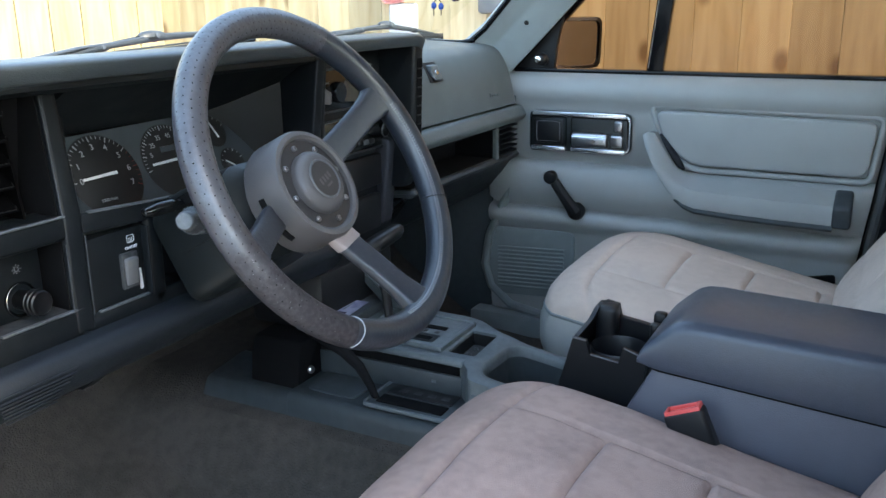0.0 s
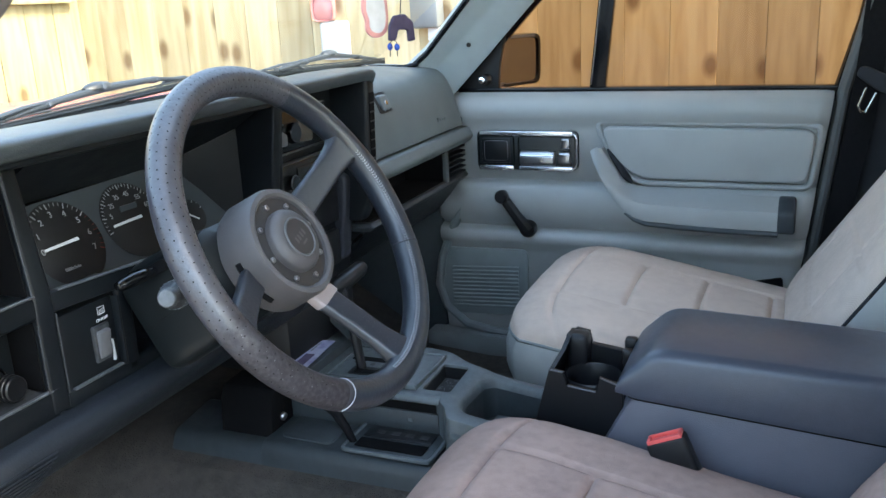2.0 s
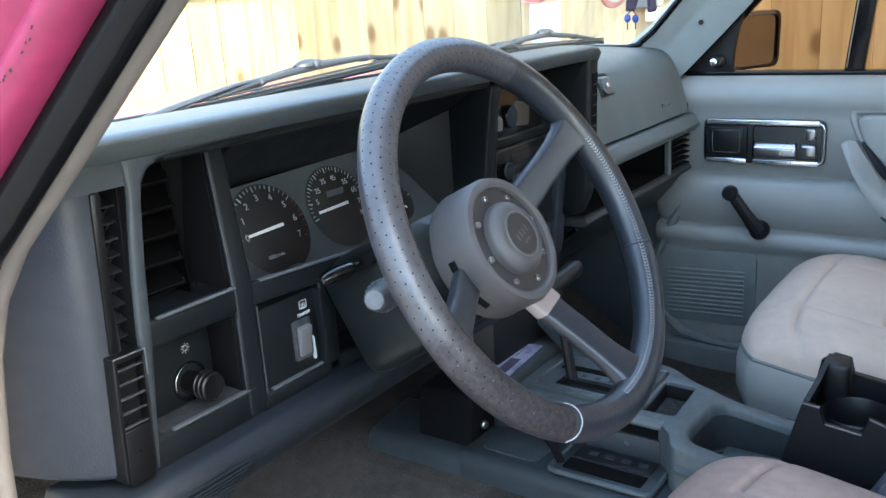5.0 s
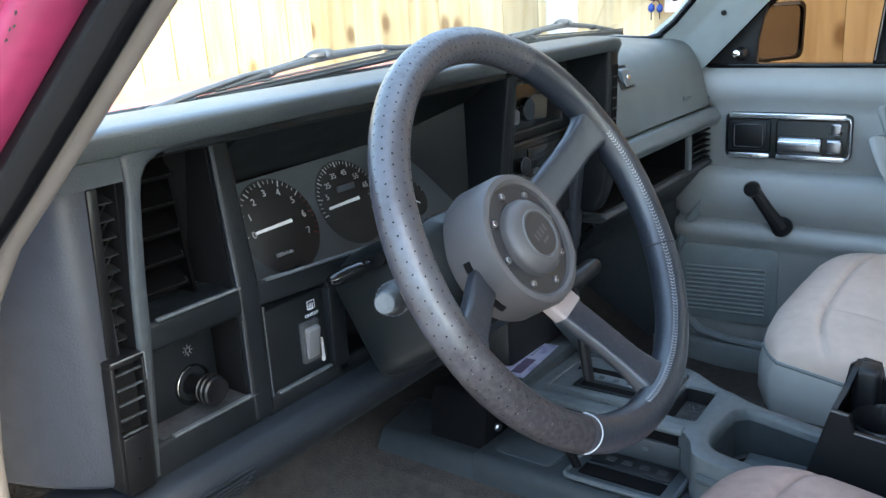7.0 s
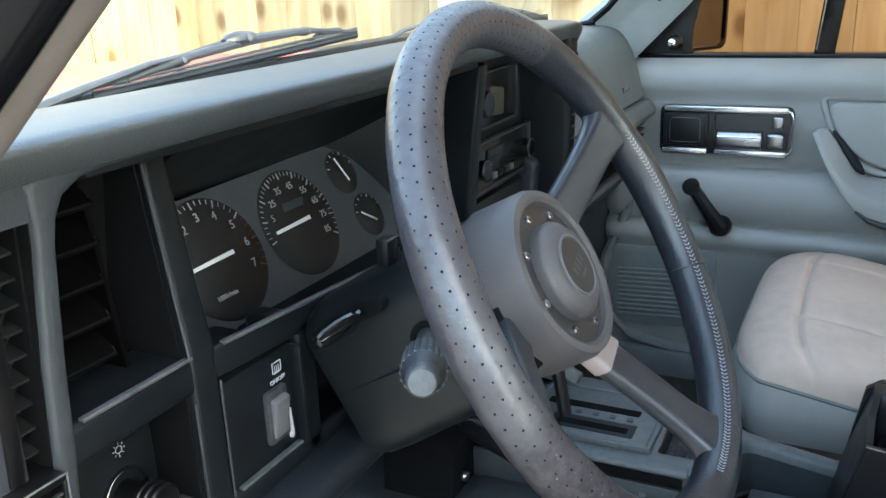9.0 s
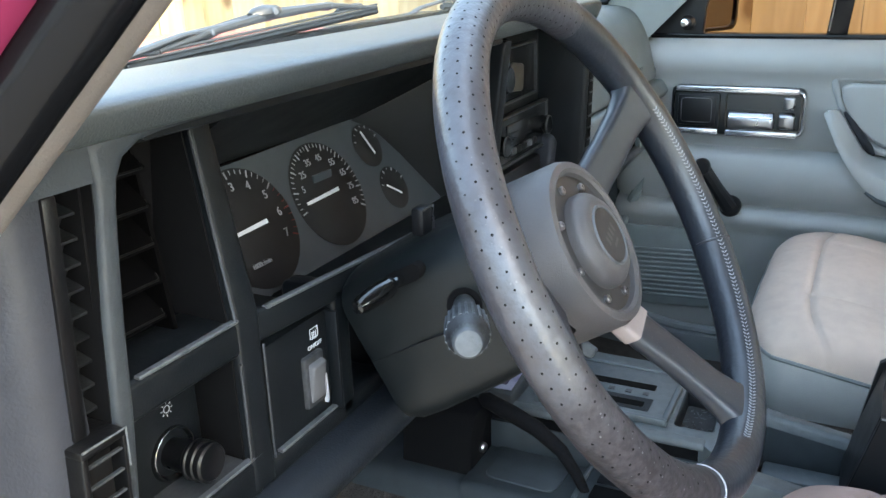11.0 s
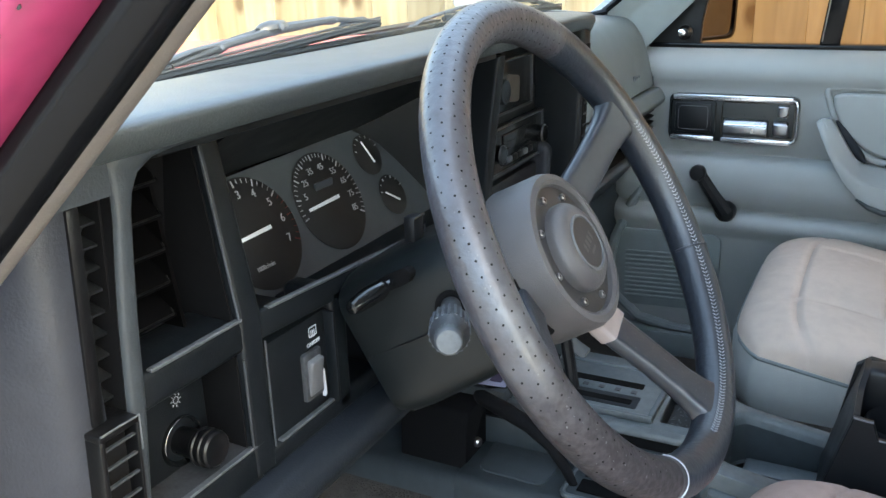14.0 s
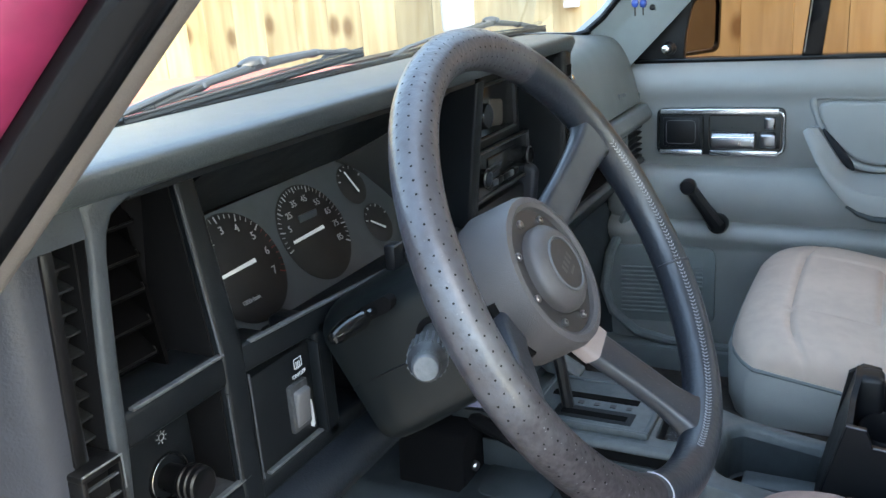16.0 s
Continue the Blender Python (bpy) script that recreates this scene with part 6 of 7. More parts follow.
def seat(name, cx, front, label, cloth):
    s = thing(name, label, "car seat", "front seats")
    W, Lc = 0.245, 0.48
    nu, nv = 84, 88
    bm = bmesh.new()
    grid = []
    for j in range(nv + 1):
        v = j / nv
        row = []
        for i in range(nu + 1):
            u = -1 + 2 * i / nu
            # footprint with rounded front corners
            yf = 0.045 * abs(u) ** 5
            yy = front - yf - v * (Lc - yf)
            base = 0.838 - 0.070 * v
            edge = (1 - abs(u) ** 6) ** 0.5
            fr_ = min(1.0, v / 0.30)
            fr_ = math.sqrt(max(0.0, 1 - (1 - fr_) ** 2.2))
            h = 0.068 * edge * fr_ * (1 - 0.35 * v)
            h += 0.004 * math.cos(u * 4.4) * edge * fr_
            ux, vy = u * W, v * Lc
            dpt = 0.0
            if v > 0.06:
                for sx in (-0.115, 0.0, 0.115):
                    dpt = max(dpt, groove(ux - sx) if (abs(sx) > 0.01 and vy > 0.07) else 0)
            for sy in (0.075, 0.19, 0.305, 0.42):
                if abs(ux) < 0.116 or sy < 0.1:
                    dpt = max(dpt, groove(vy - sy))
            h -= 0.0072 * dpt * min(1, fr_ * 1.5) * edge
            h += 0.0015 * noise.noise(Vector((ux * 18, vy * 18, cx)))
            row.append(bm.verts.new((cx + ux, yy, base + h)))
        grid.append(row)
    for j in range(nv):
        for i in range(nu):
            bm.faces.new((grid[j][i], grid[j][i + 1], grid[j + 1][i + 1], grid[j + 1][i]))
    part("cushion", bm, cloth, s, "beige-grey quilted cloth cushion", angle=80)
    rim = [grid[j][0] for j in range(nv, -1, -1)]
    edge_pts = [(cx - W, front - 0.045 - v * (Lc - 0.045), 0.838 - 0.070 * v) for v in (1, 0.8, 0.6, 0.4, 0.2, 0.05)]
    fr_pts = [(cx + u * W, front - 0.045 * abs(u) ** 5, 0.838) for u in (-1, -0.97, -0.9, -0.8, -0.5, 0, 0.5, 0.8, 0.9, 0.97, 1)]
    edge2 = [(cx + W, front - 0.045 - v * (Lc - 0.045), 0.838 - 0.070 * v) for v in (0.05, 0.2, 0.4, 0.6, 0.8, 1)]
    bm = bmesh.new()
    tube(bm, edge_pts + fr_pts + edge2, 0.0028, 6)
    part("piping", bm, M_KICK, s)
    # vinyl sides
    bm = bmesh.new()
    loop = edge_pts + fr_pts + edge2
    lv = [[bm.verts.new((cx + (p[0] - cx) * k, front + (p[1] - front) * 1.0 + dy, p[2] + dz)) for p in loop] for k, dy, dz in ((1.0, 0, 0), (1.02, 0.006, -0.018), (1.02, 0.006, -0.06), (0.99, -0.01, -0.11), (0.96, -0.03, -0.15))]
    for a, b in zip(lv, lv[1:]):
        for k in range(len(a) - 1):
            bm.faces.new((a[k], a[k + 1], b[k + 1], b[k]))
    part("cushion_side", bm, M_SEATVINYL, s, "pale grey vinyl side", angle=70)
    # backrest
    org = Vector((cx, front - 0.483, 0.756))
    up = Vector((0, -0.551, 0.835)).normalized()
    fw = Vector((0, 0.835, 0.551)).normalized()
    H, T = 0.60, 0.10
    bm = bmesh.new()
    grid = []
    for j in range(nv + 1):
        v = j / nv
        row = []
        for i in range(nu + 1):
            u = -1 + 2 * i / nu
            wv = (W - 0.012) * (1 - 0.12 * v ** 2)
            edge = (1 - abs(u) ** 5) ** 0.5
            top = math.sqrt(max(0.0, 1 - max(0.0, (v - 0.88) / 0.12) ** 2))
            bot = math.sqrt(max(0.0, 1 - max(0.0, (0.12 - v) / 0.12) ** 2))
            h = 0.026 * edge * top * bot
            ux, vy = u * wv, v * H
            dpt = 0.0
            for sx in (-0.115, 0.115):
                dpt = max(dpt, groove(ux - sx))
            for sy in (0.10, 0.22, 0.34, 0.46):
                if abs(ux) < 0.2:
                    dpt = max(dpt, groove(vy - sy))
            h -= 0.008 * dpt * edge * top * bot
            row.append(bm.verts.new(org + Vector((ux, 0, 0)) + up * vy + fw * (T * 0.5 + h)))
        grid.append(row)
    for j in range(nv):
        for i in range(nu):
            bm.faces.new((grid[j][i], grid[j][i + 1], grid[j + 1][i + 1], grid[j + 1][i]))
    part("backrest", bm, cloth, s, "beige-grey quilted cloth backrest", angle=80)
    loop = [(-(W - 0.012) * (1 - 0.12 * v ** 2), v) for v in np.linspace(0, 0.95, 14)] + [(u * (W - 0.012) * 0.88, 1.0) for u in np.linspace(-0.9, 0.9, 9)] + [((W - 0.012) * (1 - 0.12 * v ** 2), v) for v in np.linspace(0.95, 0, 14)]
    bm = bmesh.new()
    tube(bm, [org + Vector((u, 0, 0)) + up * (v * H) + fw * (T * 0.5) for u, v in loop], 0.0026, 6)
    part("piping", bm, M_BTRIM, s)
    bm = bmesh.new()
    lv = [[bm.verts.new(org + Vector((u * k, 0, 0)) + up * (v * H) + fw * d) for u, v in loop] for k, d in ((1.0, T * 0.5), (1.03, T * 0.35), (1.04, -T * 0.3), (0.95, -T * 0.7), (0.6, -T * 0.8))]
    for a, b in zip(lv, lv[1:]):
        for k in range(len(a) - 1):
            bm.faces.new((a[k], a[k + 1], b[k + 1], b[k]))
    part("backrest_side", bm, M_SEATVINYL, s, "pale grey vinyl side", angle=70)
    # frame under the cushion
    bm = bmesh.new()
    box(bm, cx - 0.20, cx + 0.20, front - 0.44, front - 0.06, 0.60, 0.70, 0.01)
    part("seat_base", bm, M_BLACK, s)
    return s


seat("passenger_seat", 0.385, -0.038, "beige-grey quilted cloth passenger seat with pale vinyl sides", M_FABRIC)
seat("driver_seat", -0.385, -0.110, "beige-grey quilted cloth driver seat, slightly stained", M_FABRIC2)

# ---------------------------------------------------------------- console
con = thing("centre_console", "dusty grey plastic floor console with shifter gates", "console")
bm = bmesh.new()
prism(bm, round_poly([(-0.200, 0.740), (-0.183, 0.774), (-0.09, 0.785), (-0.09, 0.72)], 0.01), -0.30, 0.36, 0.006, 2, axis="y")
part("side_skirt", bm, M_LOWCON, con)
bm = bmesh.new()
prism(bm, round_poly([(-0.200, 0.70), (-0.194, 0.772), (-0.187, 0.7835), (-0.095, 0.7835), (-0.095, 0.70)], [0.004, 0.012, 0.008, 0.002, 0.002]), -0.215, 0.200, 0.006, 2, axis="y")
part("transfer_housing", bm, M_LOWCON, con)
# moulded deck in one piece, with its sunk coin tray and open bin; the rear part falls away
def deck_z(y):
    return 0.842 - 0.15 * max(0.0, -0.062 - y)


def deck_loop(bm, loop, steps):
    """Rings that roll an outline over its edge and down a wall; returns the ring on the deck's face."""
    rings = []
    for ins, dz, bottom in steps:
        rings.append([bm.verts.new((x, y, bottom if bottom is not None else deck_z(y) + dz)) for x, y in inset_poly(loop, ins)])
    n = len(loop)
    for a, b in zip(rings, rings[1:]):
        for k in range(n):
            bm.faces.new((a[k], a[(k + 1) % n], b[(k + 1) % n], b[k]))
    return rings[0]


bm = bmesh.new()
outline = round_poly([(-0.101, 0.215), (-0.103, -0.040), (-0.124, -0.060), (-0.150, -0.072), (-0.151, -0.30), (0.010, -0.30), (0.008, -0.095), (0.024, -0.045), (0.058, 0.0), (0.066, 0.03), (0.069, 0.215)], [0.002, 0.006, 0.006, 0.010, 0.002, 0.002, 0.02, 0.02, 0.02, 0.02, 0.002], 6)
coin = round_poly([(-0.0775, -0.0085), (-0.0775, -0.0495), (0.0095, -0.0465), (0.0115, -0.0055)], 0.005, 4)
bin_loop = round_poly([(-0.122, -0.0865), (-0.122, -0.285), (-0.006, -0.285), (-0.010, -0.094), (-0.026, -0.0800), (-0.100, -0.0760)], [0.020, 0.004, 0.004, 0.007, 0.008, 0.012], 5)
top = [deck_loop(bm, outline, ((0.0038, 0.0, None), (0.0012, -0.0010, None), (0.0, -0.0036, None), (0.0, 0.0, 0.70)))]
top.append(deck_loop(bm, coin, ((-0.0030, 0.0, None), (-0.0010, -0.0008, None), (0.0, -0.0030, None), (0.0018, 0.0, 0.820), (0.004, 0.0, 0.8185))))
top.append(deck_loop(bm, bin_loop, ((-0.0050, 0.0, None), (-0.0030, -0.0008, None), (0.0, -0.0060, None), (0.002, 0.0, 0.776), (0.004, 0.0, 0.774))))
edges = []
for ring in top:
    for k in range(len(ring)):
        edges.append(bm.edges.get((ring[k], ring[(k + 1) % len(ring)])))
bmesh.ops.triangle_fill(bm, edges=edges, use_beauty=True)
part("deck", bm, M_CONSOLE, con, "dusty dark grey moulded deck", angle=40)
# overhanging lip, a black strip painted as its shadow, and a flat side panel below it
bm = bmesh.new()
prism(bm, round_poly([(-0.1105, 0.8350), (-0.1110, 0.8390), (-0.1085, 0.8432), (-0.098, 0.8436), (-0.098, 0.8350)], [0.001, 0.002, 0.002, 0.001, 0.001], 3), -0.046, 0.196, 0.002, 2, axis="y")
part("deck_lip", bm, M_CONSOLE, con)
bm = bmesh.new()
box(bm, -0.1048, -0.100, -0.040, 0.196, 0.818, 0.8352)
part("shadow_gap", bm, M_HOLE, con)
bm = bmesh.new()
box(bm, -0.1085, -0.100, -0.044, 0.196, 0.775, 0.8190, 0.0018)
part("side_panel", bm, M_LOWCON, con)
bm = bmesh.new()
box(bm, -0.1094, -0.1075, -0.004, 0.003, 0.8035, 0.8085, 0.0006)
part("moulded_mark", bm, M_CONSOLE, con)
# moulded ledges along the driver's side
for x, z, y0, y1 in ((-0.156, 0.812, -0.290, -0.078),):
    bm = bmesh.new()
    prism(bm, round_poly([(x, z), (x - 0.001, z + 0.006), (x + 0.003, z + 0.0105), (x + 0.014, z + 0.011), (x + 0.014, z)], 0.002), y0, y1, 0.004, 2, axis="y")
    ob = part("ledge", bm, M_CONSOLE, con)
    for v in ob.data.vertices:
        v.co.z -= 0.15 * max(0.0, -0.062 - v.co.y)
M_DUST = mat("dusty_tray", (0.022, 0.023, 0.024), 0.9, var=0.5, scale=150, stain=(0.012, 0.012, 0.012), stain_scale=60, bump=0.6, bscale=200)
bm = bmesh.new()
prism(bm, round_poly([(-0.0745, -0.0105), (-0.0745, -0.0470), (0.0070, -0.0440), (0.0090, -0.0080)], 0.004), 0.812, 0.8200, axis="z")
part("coin_tray", bm, M_DUST, con, "dusty coin tray")
# black lining keeps the shade of the tray's walls in its colour
bm = bmesh.new()
ring = inset_poly(coin, 0.0024)
lo, hi = [bm.verts.new((x, y, 0.8190)) for x, y in ring], [bm.verts.new((x, y, 0.8375)) for x, y in inset_poly(coin, 0.0006)]
for k in range(len(ring)):
    bm.faces.new((lo[k], lo[(k + 1) % len(ring)], hi[(k + 1) % len(ring)], hi[k]))
part("coin_tray_side", bm, M_BLACK, con)
rnd = random.Random(8)
bm = bmesh.new()
for k in range(46):
    c = Vector((rnd.uniform(-0.070, 0.004), rnd.uniform(-0.044, -0.012), 0.8204))
    d = Vector((rnd.uniform(-1, 1), rnd.uniform(-1, 1), 0)).normalized() * rnd.uniform(0.0008, 0.0035)
    tube(bm, [c - d, c + d], rnd.uniform(0.0003, 0.0007), 4)
tagged(part("crumbs", bm, M_LIP, con, "pale crumbs and dust"), kind="stuff")
# dark bin floor and walls carry part of the bin's shade in colour
bin_ = group("oddments_bin", con, "deep black oddments bin")
bm = bmesh.new()
prism(bm, round_poly([(-0.117, -0.0900), (-0.117, -0.288), (-0.010, -0.288), (-0.016, -0.098)], 0.012), 0.768, 0.7775, axis="z")
part("bin_floor", bm, M_BLACK, bin_)
bm = bmesh.new()
ring = inset_poly(bin_loop, 0.0028)
lo, hi = [bm.verts.new((x, y, 0.7785)) for x, y in ring], [bm.verts.new((x, y, deck_z(y) - 0.012)) for x, y in ring]
for k in range(len(ring)):
    bm.faces.new((lo[k], lo[(k + 1) % len(ring)], hi[(k + 1) % len(ring)], hi[k]))
part("bin_side", bm, M_LOWCON, bin_)
for x0, x1, y0, y1, z0, z1 in ((-0.050, -0.018, -0.200, -0.098, 0.7765, 0.7850), (-0.112, -0.096, -0.240, -0.100, 0.7765, 0.794)):
    bm = bmesh.new()
    box(bm, x0, x1, y0, y1, z0, z1, 0.003)
    part("bin_insert", bm, M_CONSOLE if x0 > -0.1 else M_LOWCON, bin_)
gate = group("shifter_gate", con, "grey shifter surround with dark slots")
bm = bmesh.new()
box(bm, -0.086, 0.030, 0.000, 0.148, 0.840, 0.847, 0.0025)
part("gate_plate", bm, M_CONSOLE, gate)
bm = bmesh.new()
box(bm, -0.088, -0.081, -0.002, 0.150, 0.840, 0.8495, 0.0025)
box(bm, 0.025, 0.032, -0.002, 0.150, 0.840, 0.8495, 0.0025)
box(bm, -0.0815, 0.0255, -0.002, 0.005, 0.840, 0.8490, 0.0025)
box(bm, -0.0815, 0.0255, 0.143, 0.150, 0.840, 0.8490, 0.0025)
part("gate_rim", bm, M_CONSOLE, gate)
for x0, x1, y0, y1, mt_ in ((-0.0215, -0.0085, 0.026, 0.135, M_HOLE), (-0.071, -0.0425, 0.022, 0.118, M_BEZEL), (-0.064, -0.052, 0.030, 0.110, M_HOLE)):
    bm = bmesh.new()
    prism(bm, round_poly([(x0, y0), (x1, y0), (x1, y1), (x0, y1)], 0.002), 0.8455, 0.8476 if mt_ is M_BEZEL else 0.8479, axis="z")
    part("gate_slot", bm, mt_, gate)
for k in range(5):
    bm = bmesh.new()
    box(bm, -0.036, -0.029, 0.030 + k * 0.02, 0.037 + k * 0.02, 0.8474, 0.8482)
    part("legend_bar", bm, M_SWFRAME, gate)
bm = bmesh.new()
tube(bm, [(-0.046, 0.105, 0.842), (-0.043, 0.116, 0.904), (-0.040, 0.133, 0.968)], 0.0075, 10)
part("shift_lever", bm, M_BLACK, gate, "black shift lever")
bm = bmesh.new()
tube(bm, [(-0.052, 0.141, 0.969), (-0.046, 0.140, 0.970), (-0.02, 0.137, 0.974), (0.02, 0.132, 0.981), (0.030, 0.131, 0.983)], [0.008, 0.0125, 0.0135, 0.0125, 0.008], 14)
part("shift_handle", bm, M_BLACK, gate, "black T-shaped shift handle")
# transfer lever plate on the lower step
tl = group("transfer_plate", con, "grey transfer lever plate with a dark slot")
bm = bmesh.new()
box(bm, -0.182, -0.104, -0.060, 0.072, 0.783, 0.7895, 0.003)
part("plate", bm, M_LOWCON, tl)
bm = bmesh.new()
rim = round_poly([(-0.183, -0.060), (-0.104, -0.060), (-0.104, 0.072), (-0.183, 0.072)], 0.010, 4)
tube(bm, [(x, y, 0.7885) for x, y in rim], 0.0034, 8, closed=True)
part("plate_rim", bm, M_CONSOLE, tl)
bm = bmesh.new()
box(bm, -0.172, -0.148, -0.045, 0.058, 0.7895, 0.7918, 0.001)
part("slot", bm, M_HOLE, tl)
bm = bmesh.new()
box(bm, -0.142, -0.112, -0.045, 0.058, 0.7895, 0.7915, 0.001)
part("legend_panel", bm, M_BLACK, tl)
for k in range(4):
    bm = bmesh.new()
    box(bm, -0.132, -0.122, -0.036 + k * 0.022, -0.024 + k * 0.022, 0.7912, 0.7920)
    part("legend_bar", bm, M_SWFRAME, tl)
bm = bmesh.new()
tube(bm, [(-0.160, 0.062, 0.782), (-0.1595, 0.074, 0.806), (-0.158, 0.092, 0.830), (-0.155, 0.120, 0.848), (-0.150, 0.150, 0.857), (-0.143, 0.185, 0.864), (-0.141, 0.192, 0.865)], [0.005, 0.006, 0.0075, 0.0088, 0.0095, 0.0090, 0.005], 12)
part("transfer_lever", bm, M_WEB, tl, "black lever in a rubber sleeve")
# under-dash box with a bolt, coloured near-black for the darkness it merges into
bm = bmesh.new()
prism(bm, round_poly([(-0.172, 0.096), (-0.112, 0.092), (-0.098, 0.185), (-0.170, 0.178)], 0.012), 0.780, 0.7858, 0.0015, 2, axis="z")
part("shallow_panel", bm, M_LOWCON, con)
bm = bmesh.new()
prism(bm, round_poly([(-0.166, 0.770), (-0.160, 0.824), (-0.150, 0.844), (-0.098, 0.846), (-0.098, 0.770)], 0.006), 0.196, 0.285, 0.004, 2, axis="y")
part("side_box", bm, M_HOLE, con)
bm = bmesh.new()
revolve(bm, [(0.006, 0), (0.006, 0.004), (0.004, 0.006), (0, 0.006)], frame_m((-0.135, 0.1958, 0.797), (1, 0, 0), (-0.3, -1, 0)), 12)
part("bolt", bm, M_STEEL, con)
bm = bmesh.new()
box(bm, -0.09, 0.12, 0.20, 0.34, 0.835, 0.93, 0.01)
part("front_box", bm, M_BLACK, con)

bm = bmesh.new()
pp = [(-0.118, 0.226, 0.8650), (-0.006, 0.230, 0.8650), (0.010, 0.181, 0.860), (-0.104, 0.171, 0.860)]
top = [bm.verts.new(v) for v in pp]
bot = [bm.verts.new((x, y, z - 0.0008)) for x, y, z in pp]
bm.faces.new(top)
bm.faces.new(list(reversed(bot)))
for k in range(4):
    bm.faces.new((top[k], bot[k], bot[(k + 1) % 4], top[(k + 1) % 4]))
leaflet = tagged(part("paper_leaflet", bm, M_PAPER, smooth=False), "printed pale blue leaflet lying on the console", "leaflet")
for u0, u1, v0, v1, mt_ in ((0.06, 0.55, 0.10, 0.40, M_CONSBOX), (0.62, 0.94, 0.12, 0.30, M_PURPLE), (0.62, 0.92, 0.44, 0.49, M_CONSBOX), (0.08, 0.50, 0.60, 0.86, M_PURPLE), (0.58, 0.90, 0.62, 0.67, M_CONSBOX)):
    bm = bmesh.new()
    qs = []
    for u, v in ((u0, v0), (u1, v0), (u1, v1), (u0, v1)):
        a, b = Vector(pp[0]).lerp(Vector(pp[1]), u), Vector(pp[3]).lerp(Vector(pp[2]), u)
        qs.append(bm.verts.new(a.lerp(b, v) + Vector((0, 0, 0.0004))))
    bm.faces.new(qs)
    part("print_bar", bm, mt_, leaflet, smooth=False)
bm = bmesh.new()
box(bm, -0.112, 0.06, 0.168, 0.236, 0.835, 0.8575, 0.004)
part("leaflet_shelf", bm, M_LOWCON, con)
bm = bmesh.new()
prism(bm, round_poly([(0.120, 0.842), (0.162, 0.848), (0.226, 0.905), (0.226, 0.918), (0.150, 0.866), (0.118, 0.848)], 0.004), 0.030, 0.064, 0.003, 2)
part("riser", bm, M_CONSOLE, con)

# cup holder
cup = thing("cup_holder", "black plastic twin cup holder clipped to the console", "cup holder")
bm = bmesh.new()
prism(bm, [(-0.180, 0.815), (-0.204, 0.908), (-0.222, 0.906), (-0.228, 0.888), (-0.265, 0.884), (-0.270, 0.904), (-0.30, 0.896), (-0.30, 0.79), (-0.19, 0.79)], -0.108, -0.100, 0.001, 1)
part("side_plate", bm, M_BLACK, cup)
bm = bmesh.new()
prism(bm, [(-0.180, 0.80), (-0.200, 0.915), (-0.214, 0.925), (-0.232, 0.922), (-0.236, 0.905), (-0.30, 0.896), (-0.30, 0.79)], 0.000, 0.010, 0.001, 1)
part("side_plate", bm, M_BLACK, cup)
def lean(x, z, back=0.0):
    return (x, -0.176 - (z - 0.80) * 0.255 - back, z)


bm = bmesh.new()
pts = round_poly([(-0.100, 0.80), (-0.100, 0.9075), (-0.045, 0.912), (-0.030, 0.9255), (0.000, 0.9265), (0.000, 0.80)], [0.001, 0.002, 0.01, 0.006, 0.002, 0.001], 4)
fr_, bk_ = ([bm.verts.new(lean(x, z, d)) for x, z in pts] for d in (0.0, 0.006))
bm.faces.new(fr_)
bm.faces.new(list(reversed(bk_)))
for k in range(len(pts)):
    bm.faces.new((fr_[k], bk_[k], bk_[(k + 1) % len(pts)], fr_[(k + 1) % len(pts)]))
part("front_plate", bm, M_BLACK, cup, angle=40)
bm = bmesh.new()
box(bm, -0.100, 0.0, -0.30, -0.19, 0.845, 0.85)
part("holder_floor", bm, M_BLACK, cup)
bm = bmesh.new()
box(bm, -0.029, 0.001, -0.236, -0.208, 0.86, 0.926, 0.007, 3)
part("post", bm, M_BLACK, cup)
bm = bmesh.new()
cm_ = Matrix.Translation((-0.058, -0.252, 0.0))
revolve(bm, [(0.034, 0.852), (0.0355, 0.884), (0.037, 0.8865), (0.0385, 0.884), (0.037, 0.852)], cm_, 36)
part("cup_ring", bm, M_BLACK, cup)
bm = bmesh.new()
box(bm, -0.012, 0.004, -0.300, -0.283, 0.890, 0.922, 0.004)
box(bm, -0.034, -0.020, -0.298, -0.284, 0.890, 0.914, 0.004)
part("clip", bm, M_BLACK, cup)
bm = bmesh.new()
for a, b in (((-0.1085, -0.204, 0.9085), (-0.1085, -0.222, 0.9065)), ((-0.1085, -0.229, 0.8885), (-0.1085, -0.265, 0.8845)), ((-0.1085, -0.272, 0.9045), (-0.1085, -0.295, 0.8975))):
    tube(bm, [a, b], 0.0011, 5)
part("worn_edge", bm, M_SWITCH, cup)

# armrest box
arm = thing("armrest_box", "blue-grey plastic armrest storage box with closed lid", "armrest box")
bm = bmesh.new()
prism(bm, round_poly([(-0.266, 0.80), (-0.318, 0.903), (-0.335, 0.909), (-0.72, 0.884), (-0.72, 0.62), (-0.266, 0.62)], [0.01, 0.012, 0.01, 0.01, 0.01, 0.01]), -0.138, 0.035, 0.004, 2)
part("box_body", bm, M_CONSBOX, arm)
bm = bmesh.new()
tops = ((-0.297, 0.909), (-0.299, 0.917), (-0.305, 0.926), (-0.318, 0.939), (-0.330, 0.950), (-0.338, 0.9555), (-0.348, 0.9588), (-0.362, 0.9596), (-0.45, 0.9565), (-0.60, 0.951), (-0.715, 0.9465), (-0.728, 0.941), (-0.735, 0.928))
rings = []
